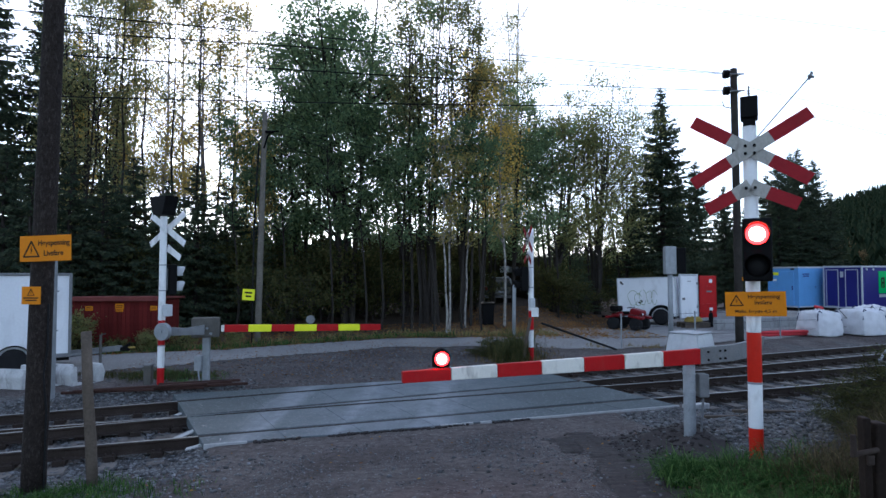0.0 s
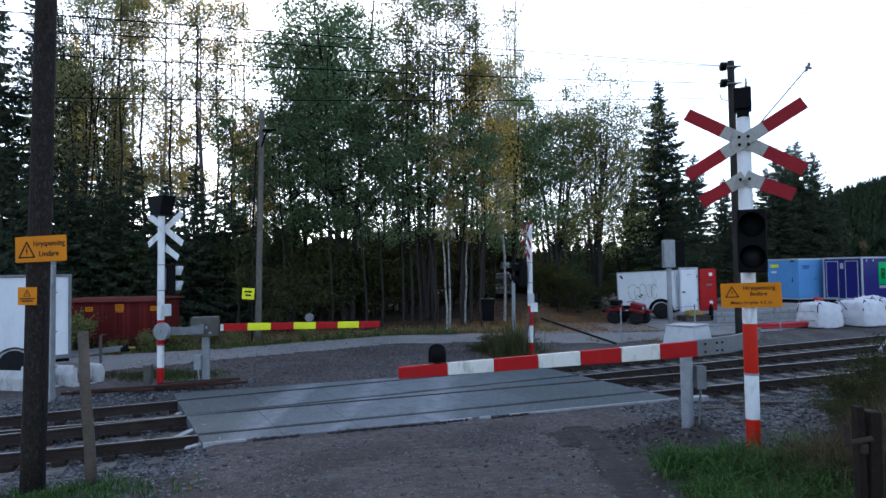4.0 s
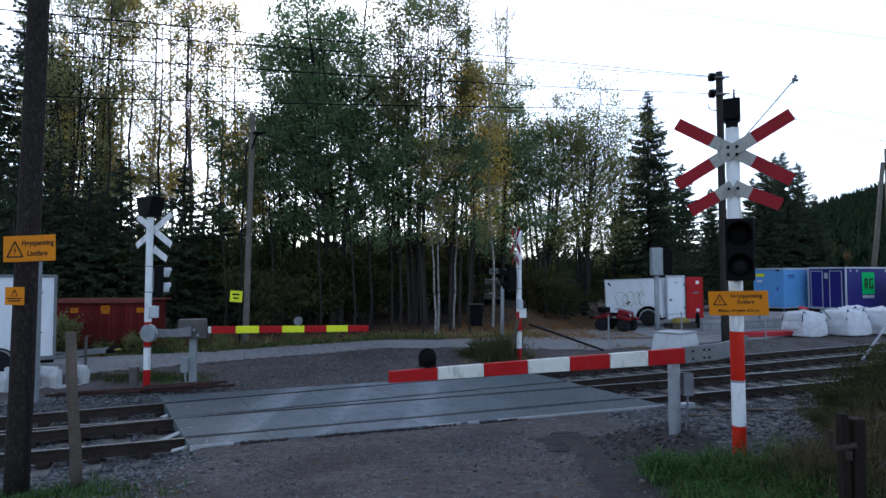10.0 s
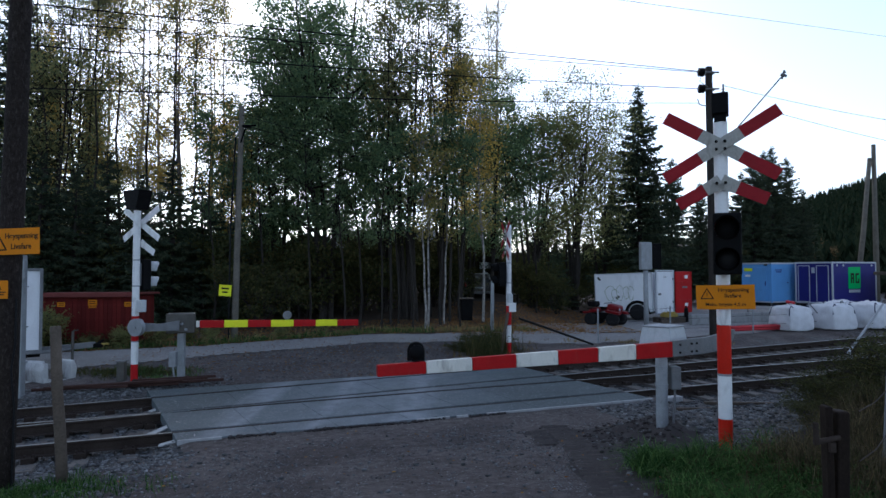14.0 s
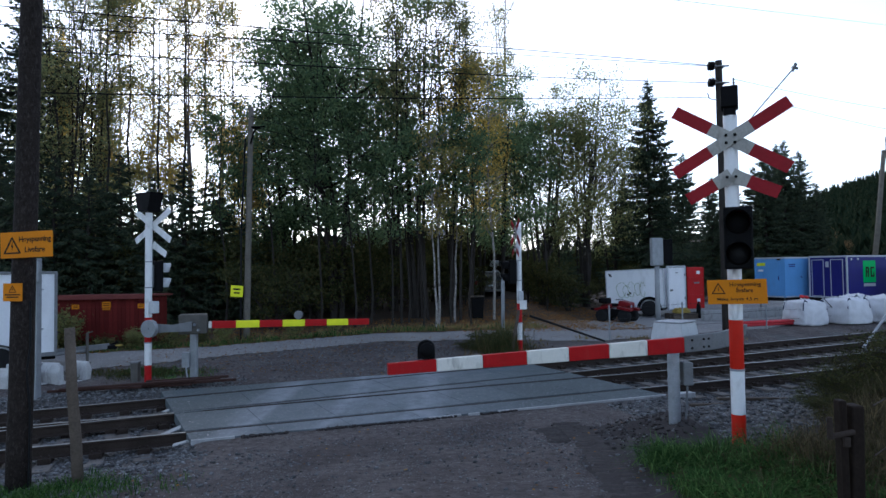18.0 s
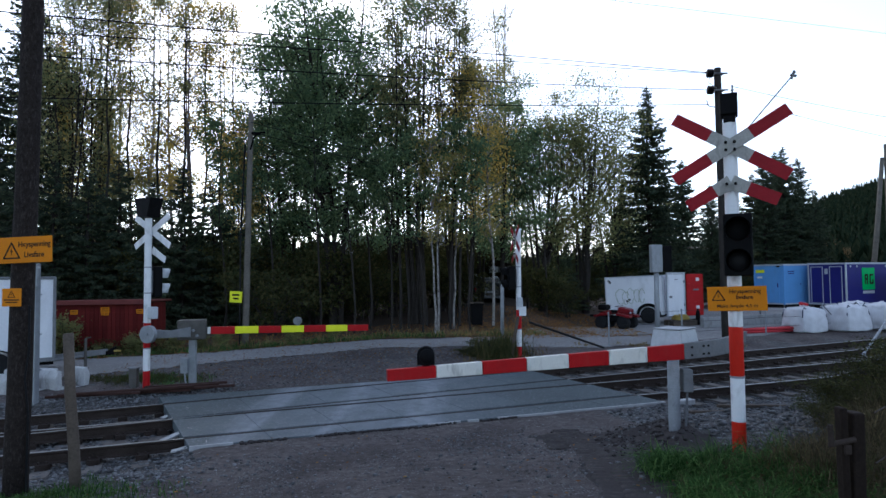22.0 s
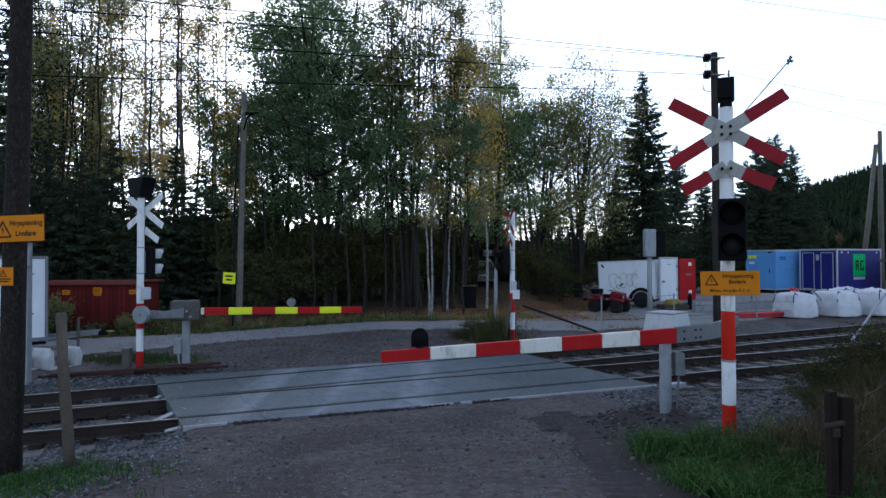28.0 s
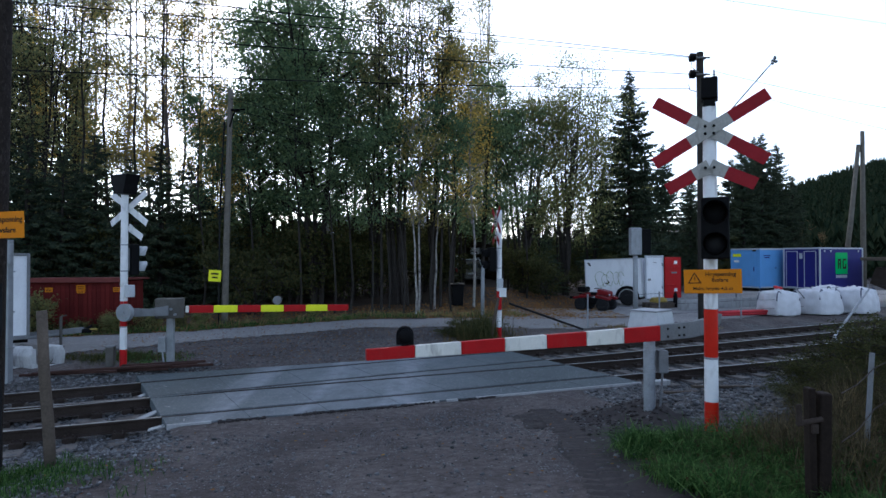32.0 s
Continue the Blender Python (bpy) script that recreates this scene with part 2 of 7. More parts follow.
def lanes(m, spans, col):
    """Worn wheel paths, wet sheen put into their colour, along y at the given x, half-width and strength, with ragged
    edges.
    """
    n, l = m.node_tree.nodes, m.node_tree.links
    b = n["Principled BSDF"]
    old = b.inputs["Base Color"].links[0].from_socket
    tc, mp, nz, sp_, wa = (n.new("ShaderNode" + k) for k in ("TexCoord", "Mapping", "TexNoise", "SeparateXYZ", "Math"))
    mp.inputs["Scale"].default_value = (2.4, 0.35, 1)
    l.new(tc.outputs["Object"], mp.inputs[0])
    l.new(mp.outputs[0], nz.inputs["Vector"])
    nz.inputs["Scale"].default_value, nz.inputs["Detail"].default_value = 1.0, 6
    l.new(tc.outputs["Object"], sp_.inputs[0])
    wa.operation, wa.inputs[1].default_value = "MULTIPLY_ADD", 0.9
    l.new(nz.outputs["Fac"], wa.inputs[0])
    l.new(sp_.outputs[0], wa.inputs[2])
    best = None
    for x, w, amount in spans:
        d, a, r = n.new("ShaderNodeMath"), n.new("ShaderNodeMath"), n.new("ShaderNodeMapRange")
        d.operation, d.inputs[1].default_value = "SUBTRACT", x + 0.45
        a.operation = "ABSOLUTE"
        l.new(wa.outputs[0], d.inputs[0])
        l.new(d.outputs[0], a.inputs[0])
        r.inputs[1].default_value, r.inputs[2].default_value, r.inputs[3].default_value, r.inputs[4].default_value = w * 0.1, w * 1.5, amount, 0.0
        l.new(a.outputs[0], r.inputs[0])
        if best is None:
            best = r.outputs[0]
        else:
            k = n.new("ShaderNodeMath")
            k.operation = "MAXIMUM"
            l.new(best, k.inputs[0])
            l.new(r.outputs[0], k.inputs[1])
            best = k.outputs[0]
    pt, mul = n.new("ShaderNodeMapRange"), n.new("ShaderNodeMath")
    ax = n.new("ShaderNodeTexNoise")
    ax.inputs["Scale"].default_value, ax.inputs["Detail"].default_value, ax.inputs["Roughness"].default_value = 3.0, 7, 0.65
    l.new(tc.outputs["Object"], ax.inputs["Vector"])
    pt.inputs[1].default_value, pt.inputs[2].default_value, pt.inputs[3].default_value = 0.3, 0.6, 0.45
    l.new(ax.outputs["Fac"], pt.inputs[0])
    mul.operation = "MULTIPLY"
    l.new(pt.outputs[0], mul.inputs[0])
    l.new(best, mul.inputs[1])
    mx = n.new("ShaderNodeMix")
    mx.data_type = "RGBA"
    mx.inputs[7].default_value = (*col, 1)
    l.new(mul.outputs[0], mx.inputs[0])
    l.new(old, mx.inputs[6])
    l.new(mx.outputs[2], b.inputs["Base Color"])
    return m


M_DIRT = dirt_mat("packed_dirt")
# damp mud; also paints shade on the ground at the right and on rail heads
M_MUDSHADE = mat("damp_mud_and_shade", (0.050, 0.043, 0.041), 0.9, vary=0.4, scale=3, fine=20, bump=0.6, dist=0.02)
M_RIDGE = mat("drying_mud_ridge", (0.092, 0.080, 0.074), 0.95, vary=0.45, scale=4, fine=25, bump=0.5, dist=0.02)
M_GROUND = mat("forest_soil", (0.070, 0.049, 0.036), 0.95, vary=0.5, scale=0.4, fine=9, bump=0.5, dist=0.05, col2=(0.036, 0.028, 0.020))
M_GRAVEL = mat("grey_gravel_road", (0.25, 0.24, 0.23), 0.95, vary=0.35, scale=0.5, fine=25, bump=0.4, dist=0.02, speck=(9, (0.36, 0.35, 0.34)))
M_BALLAST = mat("ballast_bed", (0.10, 0.094, 0.088), 0.95, vary=0.55, scale=3, fine=30, bump=0.9, dist=0.05, col2=(0.04, 0.038, 0.036), speck=(18, (0.24, 0.235, 0.23)))
M_STONE = mat("ballast_stone", (0.148, 0.148, 0.15), 0.9, vary=0.4, scale=5, fine=60, bump=0.3, island=0.6)
M_PALESTONE = mat("pale_stone", (0.23, 0.23, 0.235), 0.9, vary=0.4, scale=9, fine=60, bump=0.3, island=0.5)
# the pale lanes hold both worn rubber and a painted sheen; the widest lightens between them
M_DECK = lanes(mat("rubber_crossing_panel", (0.078, 0.096, 0.099), 0.62, vary=0.35, scale=0.9, fine=22, bump=0.25, dist=0.006, island=0.09, col2=(0.050, 0.066, 0.071), stain=0.35, soil=(0.055, 0.058, 0.058), speck=(14, (0.16, 0.175, 0.18))), ((-3.2, 0.30, 0.62), (-1.8, 0.36, 0.7), (-0.4, 0.5, 0.7), (-1.3, 2.1, 0.44)), (0.31, 0.325, 0.345))
M_KERB = mat("pale_concrete", (0.45, 0.45, 0.44), 0.9, vary=0.3, scale=4, fine=50, stain=0.3)
M_RUST = mat("rusty_rail_steel", (0.056, 0.042, 0.034), 0.85, metal=0.2, vary=0.5, scale=4, fine=50)
M_RAILTOP = mat("worn_rail_head", (0.24, 0.235, 0.23), 0.45, metal=0.6, spec=0.3, vary=0.45, scale=2, fine=30, bump=0.05)
M_SLEEPER = mat("weathered_sleeper", (0.165, 0.148, 0.132), 0.9, vary=0.5, scale=5, fine=40, bump=0.5, island=0.2)
M_WOODPOLE = mat("dark_tarred_pole", (0.030, 0.023, 0.019), 0.95, vary=0.6, scale=20, fine=60, bump=0.9, dist=0.02, stain=0.5, soil=(0.085, 0.073, 0.066))
M_POLEGREY = mat("weathered_grey_pole", (0.16, 0.145, 0.12), 0.9, vary=0.45, scale=3, fine=24, bump=0.6, dist=0.02)
M_STICK = mat("weathered_fence_wood", (0.125, 0.10, 0.078), 0.9, vary=0.45, scale=5, fine=40, bump=0.6)
M_GATEWOOD = mat("old_dark_timber", (0.022, 0.015, 0.011), 0.95, vary=0.5, scale=6, fine=40, bump=0.7)
M_WHITE = mat("white_paint", (0.76, 0.76, 0.75), 0.5, vary=0.12, scale=4, fine=60, bump=0.08, stain=0.42)
M_RED = mat("signal_red_paint", (0.41, 0.007, 0.009), 0.45, vary=0.25, scale=5, fine=60, bump=0.08, stain=0.12)
M_CREAM = mat("scuffed_cream_paint", (0.70, 0.68, 0.61), 0.5, vary=0.15, scale=4, fine=50, bump=0.08, stain=0.6)
M_MAROON = mat("maroon_board_paint", (0.27, 0.010, 0.016), 0.5, vary=0.25, scale=5, fine=60, bump=0.08, stain=0.12)
M_ORED = mat("orange_red_paint", (0.52, 0.017, 0.005), 0.45, vary=0.2, scale=5, fine=60, bump=0.08, stain=0.1)
M_YELLOW = mat("reflective_yellow", (0.78, 0.80, 0.02), 0.4, vary=0.12, scale=5, fine=60, bump=0.03)
M_SIGN = mat("amber_sign", (0.64, 0.21, 0.002), 0.6, vary=0.12, scale=6, fine=60, bump=0.03, stain=0.08)
M_BLACK = mat("black_enamel", (0.007, 0.007, 0.0075), 0.6, spec=0.06, vary=0.4, scale=6, fine=60, bump=0.08)
M_INK = mat("black_ink", (0.02, 0.018, 0.012), 0.6, vary=0.2, bump=0)
M_GALV = mat("galvanised_steel", (0.32, 0.335, 0.35), 0.55, metal=0.35, vary=0.3, scale=7, fine=50, bump=0.08, stain=0.2)
M_DULL = mat("dull_grey_casting", (0.20, 0.205, 0.21), 0.6, metal=0.2, vary=0.3, scale=6, fine=50, bump=0.1, stain=0.25)
M_RUSTBAR = mat("red_rust_bar", (0.065, 0.034, 0.027), 0.9, vary=0.5, scale=3, fine=30, bump=0.3)
M_BOXBROWN = mat("weathered_grey_brown_casting", (0.115, 0.108, 0.095), 0.7, vary=0.4, scale=6, fine=50, bump=0.15, stain=0.4)
M_BOARDGREY = mat("weathered_beige_grey_board", (0.40, 0.385, 0.345), 0.6, vary=0.3, scale=6, fine=50, bump=0.1, stain=0.55)
M_HOUSING = mat("pale_sheet_metal", (0.50, 0.52, 0.53), 0.5, vary=0.15, scale=4, fine=40, bump=0.05, stain=0.2)
M_SHED = mat("falun_red_boards", (0.13, 0.017, 0.014), 0.85, vary=0.35, scale=3, fine=30, bump=0.3, island=0.18)
M_SHEDLID = mat("red_brown_lid", (0.17, 0.05, 0.042), 0.85, vary=0.3, scale=3, fine=30)
M_VANWHITE = mat("white_trailer_panel", (0.72, 0.73, 0.75), 0.45, vary=0.12, scale=1.2, fine=20, bump=0.03, stain=0.2)
M_BLUE = mat("sky_blue_hut_panel", (0.14, 0.34, 0.66), 0.5, vary=0.15, scale=1.5, fine=25, bump=0.03, stain=0.1)
M_NAVY = mat("navy_hut_panel", (0.022, 0.022, 0.16), 0.45, vary=0.2, scale=1.5, fine=25, bump=0.03)
M_TRIM = mat("pale_metal_trim", (0.5, 0.52, 0.55), 0.5, metal=0.3, vary=0.2)
M_SCRAWL = mat("olive_spray_paint", (0.20, 0.26, 0.12), 0.7, vary=0.2, bump=0)
M_HOSE = mat("dull_yellow_hose", (0.38, 0.28, 0.07), 0.6, vary=0.3)
M_GREEN = mat("logo_green", (0.01, 0.42, 0.10), 0.5, vary=0.1, bump=0)
M_BAG = mat("woven_white_bag", (0.66, 0.66, 0.68), 0.8, vary=0.18, scale=3, fine=60, bump=0.35, dist=0.01, stain=0.12)
M_STRAP = mat("dark_blue_strap", (0.03, 0.04, 0.08), 0.7, vary=0.2)
M_PIPE = mat("red_plastic_pipe", (0.55, 0.05, 0.06), 0.45, vary=0.15)
M_TYRE = mat("tyre_rubber", (0.018, 0.018, 0.019), 0.85, vary=0.3, scale=8, fine=60)
M_QUAD = mat("red_plastic_body", (0.17, 0.007, 0.010), 0.35, vary=0.2)
M_TROUGH = mat("pale_cast_concrete", (0.52, 0.52, 0.51), 0.85, vary=0.3, scale=3, fine=30, stain=0.5)
M_CONC = mat("grey_concrete_block", (0.33, 0.33, 0.325), 0.9, vary=0.35, scale=3, fine=30, stain=0.5)
M_LEAFDARK = leaf_mat("alder_leaf", (0.090, 0.142, 0.078), (0.20, 0.26, 0.115), 0.6)
M_LEAFBIRCH = leaf_mat("birch_leaf_turning", (0.24, 0.235, 0.10), (0.50, 0.38, 0.10), 0.68)
M_LEAFGOLD = leaf_mat("golden_birch_leaf", (0.38, 0.29, 0.085), (0.66, 0.44, 0.08), 0.72)
M_LEAFASPEN = leaf_mat("aspen_leaf", (0.145, 0.175, 0.088), (0.32, 0.275, 0.10), 0.62)
M_LEAFWILLOW = leaf_mat("sallow_leaf", (0.17, 0.20, 0.085), (0.32, 0.29, 0.105), 0.62)
M_LEAFBROWN = leaf_mat("brown_autumn_leaf", (0.15, 0.10, 0.05), (0.28, 0.19, 0.09), 0.4)
M_NEEDLE = leaf_mat("spruce_needles", (0.038, 0.056, 0.038), (0.095, 0.108, 0.062), 0.32)
M_FARNEEDLE = leaf_mat("distant_conifer", (0.02, 0.034, 0.02), (0.05, 0.06, 0.03), 0.1)
M_SHRUB = leaf_mat("undergrowth_leaf", (0.040, 0.050, 0.022), (0.10, 0.088, 0.034), 0.35)
M_GRASS = leaf_mat("green_grass", (0.026, 0.076, 0.022), (0.17, 0.28, 0.085), 0.48)
M_DRYGRASS = leaf_mat("dry_grass", (0.17, 0.13, 0.06), (0.28, 0.21, 0.10), 0.3)
M_STALK = leaf_mat("brown_stalks", (0.055, 0.046, 0.028), (0.16, 0.13, 0.072), 0.3)
M_LITTER = leaf_mat("fallen_leaf", (0.17, 0.075, 0.03), (0.36, 0.21, 0.06), 0.2)
M_BARK = mat("dark_bark", (0.044, 0.038, 0.033), 0.95, vary=0.5, scale=4, fine=25, bump=0.8, dist=0.02)
M_TWIG = mat("grey_birch_twigs", (0.15, 0.13, 0.12), 0.9, vary=0.4, scale=2, fine=12)
M_BIRCH = mat("birch_bark", (0.40, 0.375, 0.34), 0.85, scale=5, fine=12, bump=0.3, col2=(0.06, 0.05, 0.045))
M_CABLE = mat("black_cable", (0.012, 0.012, 0.013), 0.6, vary=0.2, bump=0)
M_GLASS = glass_mat("dark_glass")
M_LIT = lamp_mat("lit_lamp_core", (1.0, 0.12, 0.075), 30.0)
M_LITRIM = lamp_mat("lit_lamp_rim", (1.0, 0.005, 0.004), 16.0)
M_CARPAINT = mat("dark_car_paint", (0.012, 0.013, 0.015), 0.25, spec=0.5, vary=0.2, bump=0)
M_CARGLASS = glass_mat("car_glass", (0.02, 0.022, 0.025), 0.04)

# ---------------------------------------------------------------- mesh tools
def box(bm, size, at=(0, 0, 0), turn=None, bevel=0.0):
    m = Matrix.Translation(at) @ (turn or Matrix.Identity(4)) @ Matrix.Diagonal((*size, 1))
    v = bmesh.ops.create_cube(bm, size=1.0, matrix=m)["verts"]
    if bevel:
        e = list({e for x in v for e in x.link_edges})
        bmesh.ops.bevel(bm, geom=e, offset=bevel, segments=2, profile=0.5, affect="EDGES")
    return bm


def rod(bm, a, b, r0, r1=None, seg=12, caps=True):
    a, b = Vector(a), Vector(b)
    d = b - a
    m = Matrix.Translation((a + b) / 2) @ d.to_track_quat("Z", "Y").to_matrix().to_4x4()
    bmesh.ops.create_cone(bm, cap_ends=caps, segments=seg, radius1=r0, radius2=r0 if r1 is None else r1, depth=d.length, matrix=m)
    return bm


def tube(bm, pts, radii, seg=8):
    """A tube through the points, with a radius at each."""
    pts = [Vector(p) for p in pts]
    rings, last, q = [], Vector((0, 0, 1)), Matrix.Identity(3).to_quaternion()
    for i, p in enumerate(pts):
        d = (pts[min(i + 1, len(pts) - 1)] - pts[max(i - 1, 0)]).normalized()
        q, last = last.rotation_difference(d) @ q, d
        r = radii[i] if hasattr(radii, "__len__") else radii
        rings.append([bm.verts.new(p + q @ Vector((r * math.cos(k * math.tau / seg), r * math.sin(k * math.tau / seg), 0))) for k in range(seg)])
    for a, b in zip(rings, rings[1:]):
        for k in range(seg):
            bm.faces.new((a[k], a[(k + 1) % seg], b[(k + 1) % seg], b[k]))
    bm.faces.new(rings[0][::-1])
    bm.faces.new(rings[-1])
    return bm


def prism(bm, outline, depth, m=None, bevel=0.0):
    """An outline in x, z, thickened along y about its middle."""
    m = m or Matrix.Identity(4)
    f = [bm.verts.new(m @ Vector((x, -depth / 2, z))) for x, z in outline]
    k = [bm.verts.new(m @ Vector((x, depth / 2, z))) for x, z in outline]
    n = len(outline)
    made = [bm.faces.new(f), bm.faces.new(k[::-1])]
    made += [bm.faces.new((f[i], k[i], k[(i + 1) % n], f[(i + 1) % n])) for i in range(n)]
    bmesh.ops.recalc_face_normals(bm, faces=made)
    if bevel:
        bmesh.ops.bevel(bm, geom=list({e for a in made for e in a.edges}), offset=bevel, segments=2, profile=0.5, affect="EDGES")
    return bm


def lathe(bm, profile, m=None, seg=20):
    """A profile of radius, height turned round the z axis."""
    m = m or Matrix.Identity(4)
    rings = [[bm.verts.new(m @ Vector((r * math.cos(k * math.tau / seg), r * math.sin(k * math.tau / seg), z))) for k in range(seg)] for r, z in profile]
    for a, b in zip(rings, rings[1:]):
        for k in range(seg):
            bm.faces.new((a[k], a[(k + 1) % seg], b[(k + 1) % seg], b[k]))
    bm.faces.new(rings[0][::-1])
    bm.faces.new(rings[-1])
    return bm


def mesh_of(name, bm, material, smooth=False):
    me = bpy.data.meshes.new(name)
    bm.to_mesh(me)
    bm.free()
    me.materials.append(material)
    if smooth:
        for p in me.polygons:
            p.use_smooth = True
    return me


def part(name, bm, material, parent, label="", smooth=False):
    ob = new(name, mesh_of(name, bm, material, smooth))
    ob.parent = parent
    return tagged(ob, label)


def thing(name, m, label, category, group="", kind=""):
    ob = new(name)
    ob.empty_display_size = 0.1
    ob.matrix_basis = m
    return tagged(ob, label, category, group, kind)


def raw(name, verts, faces, material, smooth=False):
    me = bpy.data.meshes.new(name)
    verts = np.asarray(verts, dtype=np.float32)
    faces = np.asarray(faces, dtype=np.int32)
    n, k = faces.shape
    me.vertices.add(len(verts))
    me.vertices.foreach_set("co", verts.ravel())
    me.loops.add(n * k)
    me.loops.foreach_set("vertex_index", faces.ravel())
    me.polygons.add(n)
    me.polygons.foreach_set("loop_start", np.arange(n, dtype=np.int32) * k)
    me.polygons.foreach_set("loop_total", np.full(n, k, dtype=np.int32))
    if smooth:
        me.polygons.foreach_set("use_smooth", np.ones(n, dtype=bool))
    me.update(calc_edges=True)
    me.materials.append(material)
    return me


def lettering(text, size, m, material, parent, width=None):
    """Words cut from the built-in font; they stand upright in the x, z plane and face -y."""
    cu = bpy.data.curves.new("lettering", "FONT")
    cu.body, cu.size, cu.extrude, cu.offset = text, size, 0.001, size * 0.016
    cu.align_x, cu.align_y = "CENTER", "CENTER"
    tmp = bpy.data.objects.new("lettering", cu)
    me = bpy.data.meshes.new_from_object(tmp)
    bpy.data.objects.remove(tmp)
    if width:
        xs = [v.co.x for v in me.vertices]
        k = width / (max(xs) - min(xs))
        for v in me.vertices:
            v.co.x *= k
    me.transform(m @ pose(0, 0, 0, 90, 0, 0))
    me.materials.append(material)
    ob = new("lettering", me)
    ob.parent = parent
    return ob


rng = np.random.default_rng(7)

# ---------------------------------------------------------------- ground and tracks
NEAR_A, NEAR_K = 11.00, 0.385       # nearest rail: y = a + k x
FAR_A, FAR_K = 14.75, 0.49          # farthest rail
NEAR_DIR, FAR_DIR = math.atan(NEAR_K), math.atan(FAR_K)
GAUGE = 1.505                       # between the rails' centre lines


def smooth(a, b, x):
    t = min(max((x - a) / (b - a), 0.0), 1.0)
    return t * t * (3 - 2 * t)


def height(x, y):
    """Lie of the land: level at the tracks, rising a little towards the near bank."""
    d = (NEAR_A - 1.2 + 0.36 * x - y) / 1.06
    under = 1 - smooth(1.1, 1.9, y - FAR_A - FAR_K * x)
    z = -0.235 * (1 - smooth(-0.5, 0.9, d)) * (0.35 + 0.65 * under) if d < 0.9 else 0.0
    road = smooth(-4.4, -3.2, x - 0.1 * (y - 9)) * (1 - smooth(2.2, 3.0, x))
    if d > -0.75:
        z *= 1 - 0.9 * smooth(-4.2, -3.4, x + 0.45 * (y - 8.9)) * (1 - smooth(4.1, 5.0, x))
    z += 0.42 * smooth(0.2, 5.5, d) * road + 0.25 * smooth(0.6, 5.5, d) * (1 - road)
    z += 0.34 * smooth(2.2, 3.3, x) * smooth(0.5, 2.2, d)
    z += 0.4 * smooth(3.8, 7, x) * smooth(1.4, 4.0, d)
    z += 0.10 * math.exp(-((x - 2.55) / 0.42) ** 2 - ((y - 8.75) / 0.3) ** 2) + 0.06 * math.exp(-((x - 2.15) / 0.25) ** 2 - ((y - 7.9) / 0.4) ** 2)
    z -= 0.14 * math.exp(-((x - 3.35) / 0.6) ** 2 - ((y - 7.3) / 0.6) ** 2)
    far = y - 0.4 * x
    z += 0.06 * smooth(16, 19, far)
    z += 2.2 * smooth(26, 60, y) * (1 - smooth(3, 9, x)) * (1 - 0.3 * smooth(0.2, 1.4, x) * smooth(34, 42, y)) + 9 * smooth(70, 240, y)
    if y < 30:
        z += 0.02 * noise.noise((x * 0.9, y * 0.9, 0)) + 0.018 * noise.noise((x * 2.7, y * 2.2, 4)) * (0.4 + 0.6 * smooth(0.1, 0.8, d)) + 0.010 * noise.noise((x * 6.5, y * 5.5, 7)) * smooth(0.1, 0.8, d)
    return z


def axis(lo, fine_lo, fine_hi, hi, step, grow=1.22):
    mid = list(np.arange(fine_lo, fine_hi + step / 2, step))
    up, s, v = [], step, fine_hi
    while v < hi:
        s *= grow
        v += s
        up.append(v)
    dn, s, v = [], step, fine_lo
    while v > lo:
        s *= grow
        v -= s
        dn.append(v)
    return dn[::-1] + mid + up


def sheet(name, xs, ys, material, lift=0.0, keep=None):
    vs = [(x, y, height(x, y) + lift) for y in ys for x in xs]
    nx = len(xs)
    fs = [(j * nx + i, j * nx + i + 1, (j + 1) * nx + i + 1, (j + 1) * nx + i) for j in range(len(ys) - 1) for i in range(nx - 1)
          if keep is None or keep((xs[i] + xs[i + 1]) / 2, (ys[j] + ys[j + 1]) / 2)]
    return new(name, raw(name, vs, fs, material, True))


def wob(x, y, s=1.0):
    return s * noise.noise((x * 0.55, y * 0.55, 9.0)) + 0.4 * s * noise.noise((x * 2.3, y * 2.3, 2.0))


# ballast shoulders beside and under the tracks
def on_ballast(x, y):
    lo = NEAR_A + NEAR_K * x - 1.35 - 3.9 * smooth(2.75, 3.4, x) + wob(x, y, 0.3)
    hi = FAR_A + FAR_K * x + 1.3 + 1.5 * (1 - smooth(-6, -3.5, x)) + wob(x, y, 0.3)
    left = -3.55 - 0.45 * (y - 8.9)
    right = 4.35 - 0.45 * (y - 11.6)
    return lo < y < hi and (x < left or x > right or (y < NEAR_A + 0.36 * x - 0.8 and x > 2.95 + wob(x, y, 0.3)))


ground = tagged(sheet("ground", axis(-700, -7, 8, 700, 0.09, 1.12), axis(-60, 3.2, 14, 900, 0.09, 1.12), M_DIRT), "dark packed dirt and gravel at a level crossing", "ground", kind="structure")
ground.data.materials.append(M_BALLAST)
for p in ground.data.polygons:
    if -26 < p.center.x < 70 and p.center.y < 54 and on_ballast(p.center.x, p.center.y):
        p.material_index = 1
# right of the road: damp tread area, with shade put into the ground's colour
ground.data.materials.append(M_MUDSHADE)
for p in ground.data.polygons:
    x, y = p.center.x, p.center.y
    if p.material_index == 0 and 2.5 < y < 9.4 and 1.35 + 0.12 * (9 - y) * 0.5 + wob(x, y, 0.45) < x < 7 and y < NEAR_A - 1.6 + 0.36 * x:
        p.material_index = 2


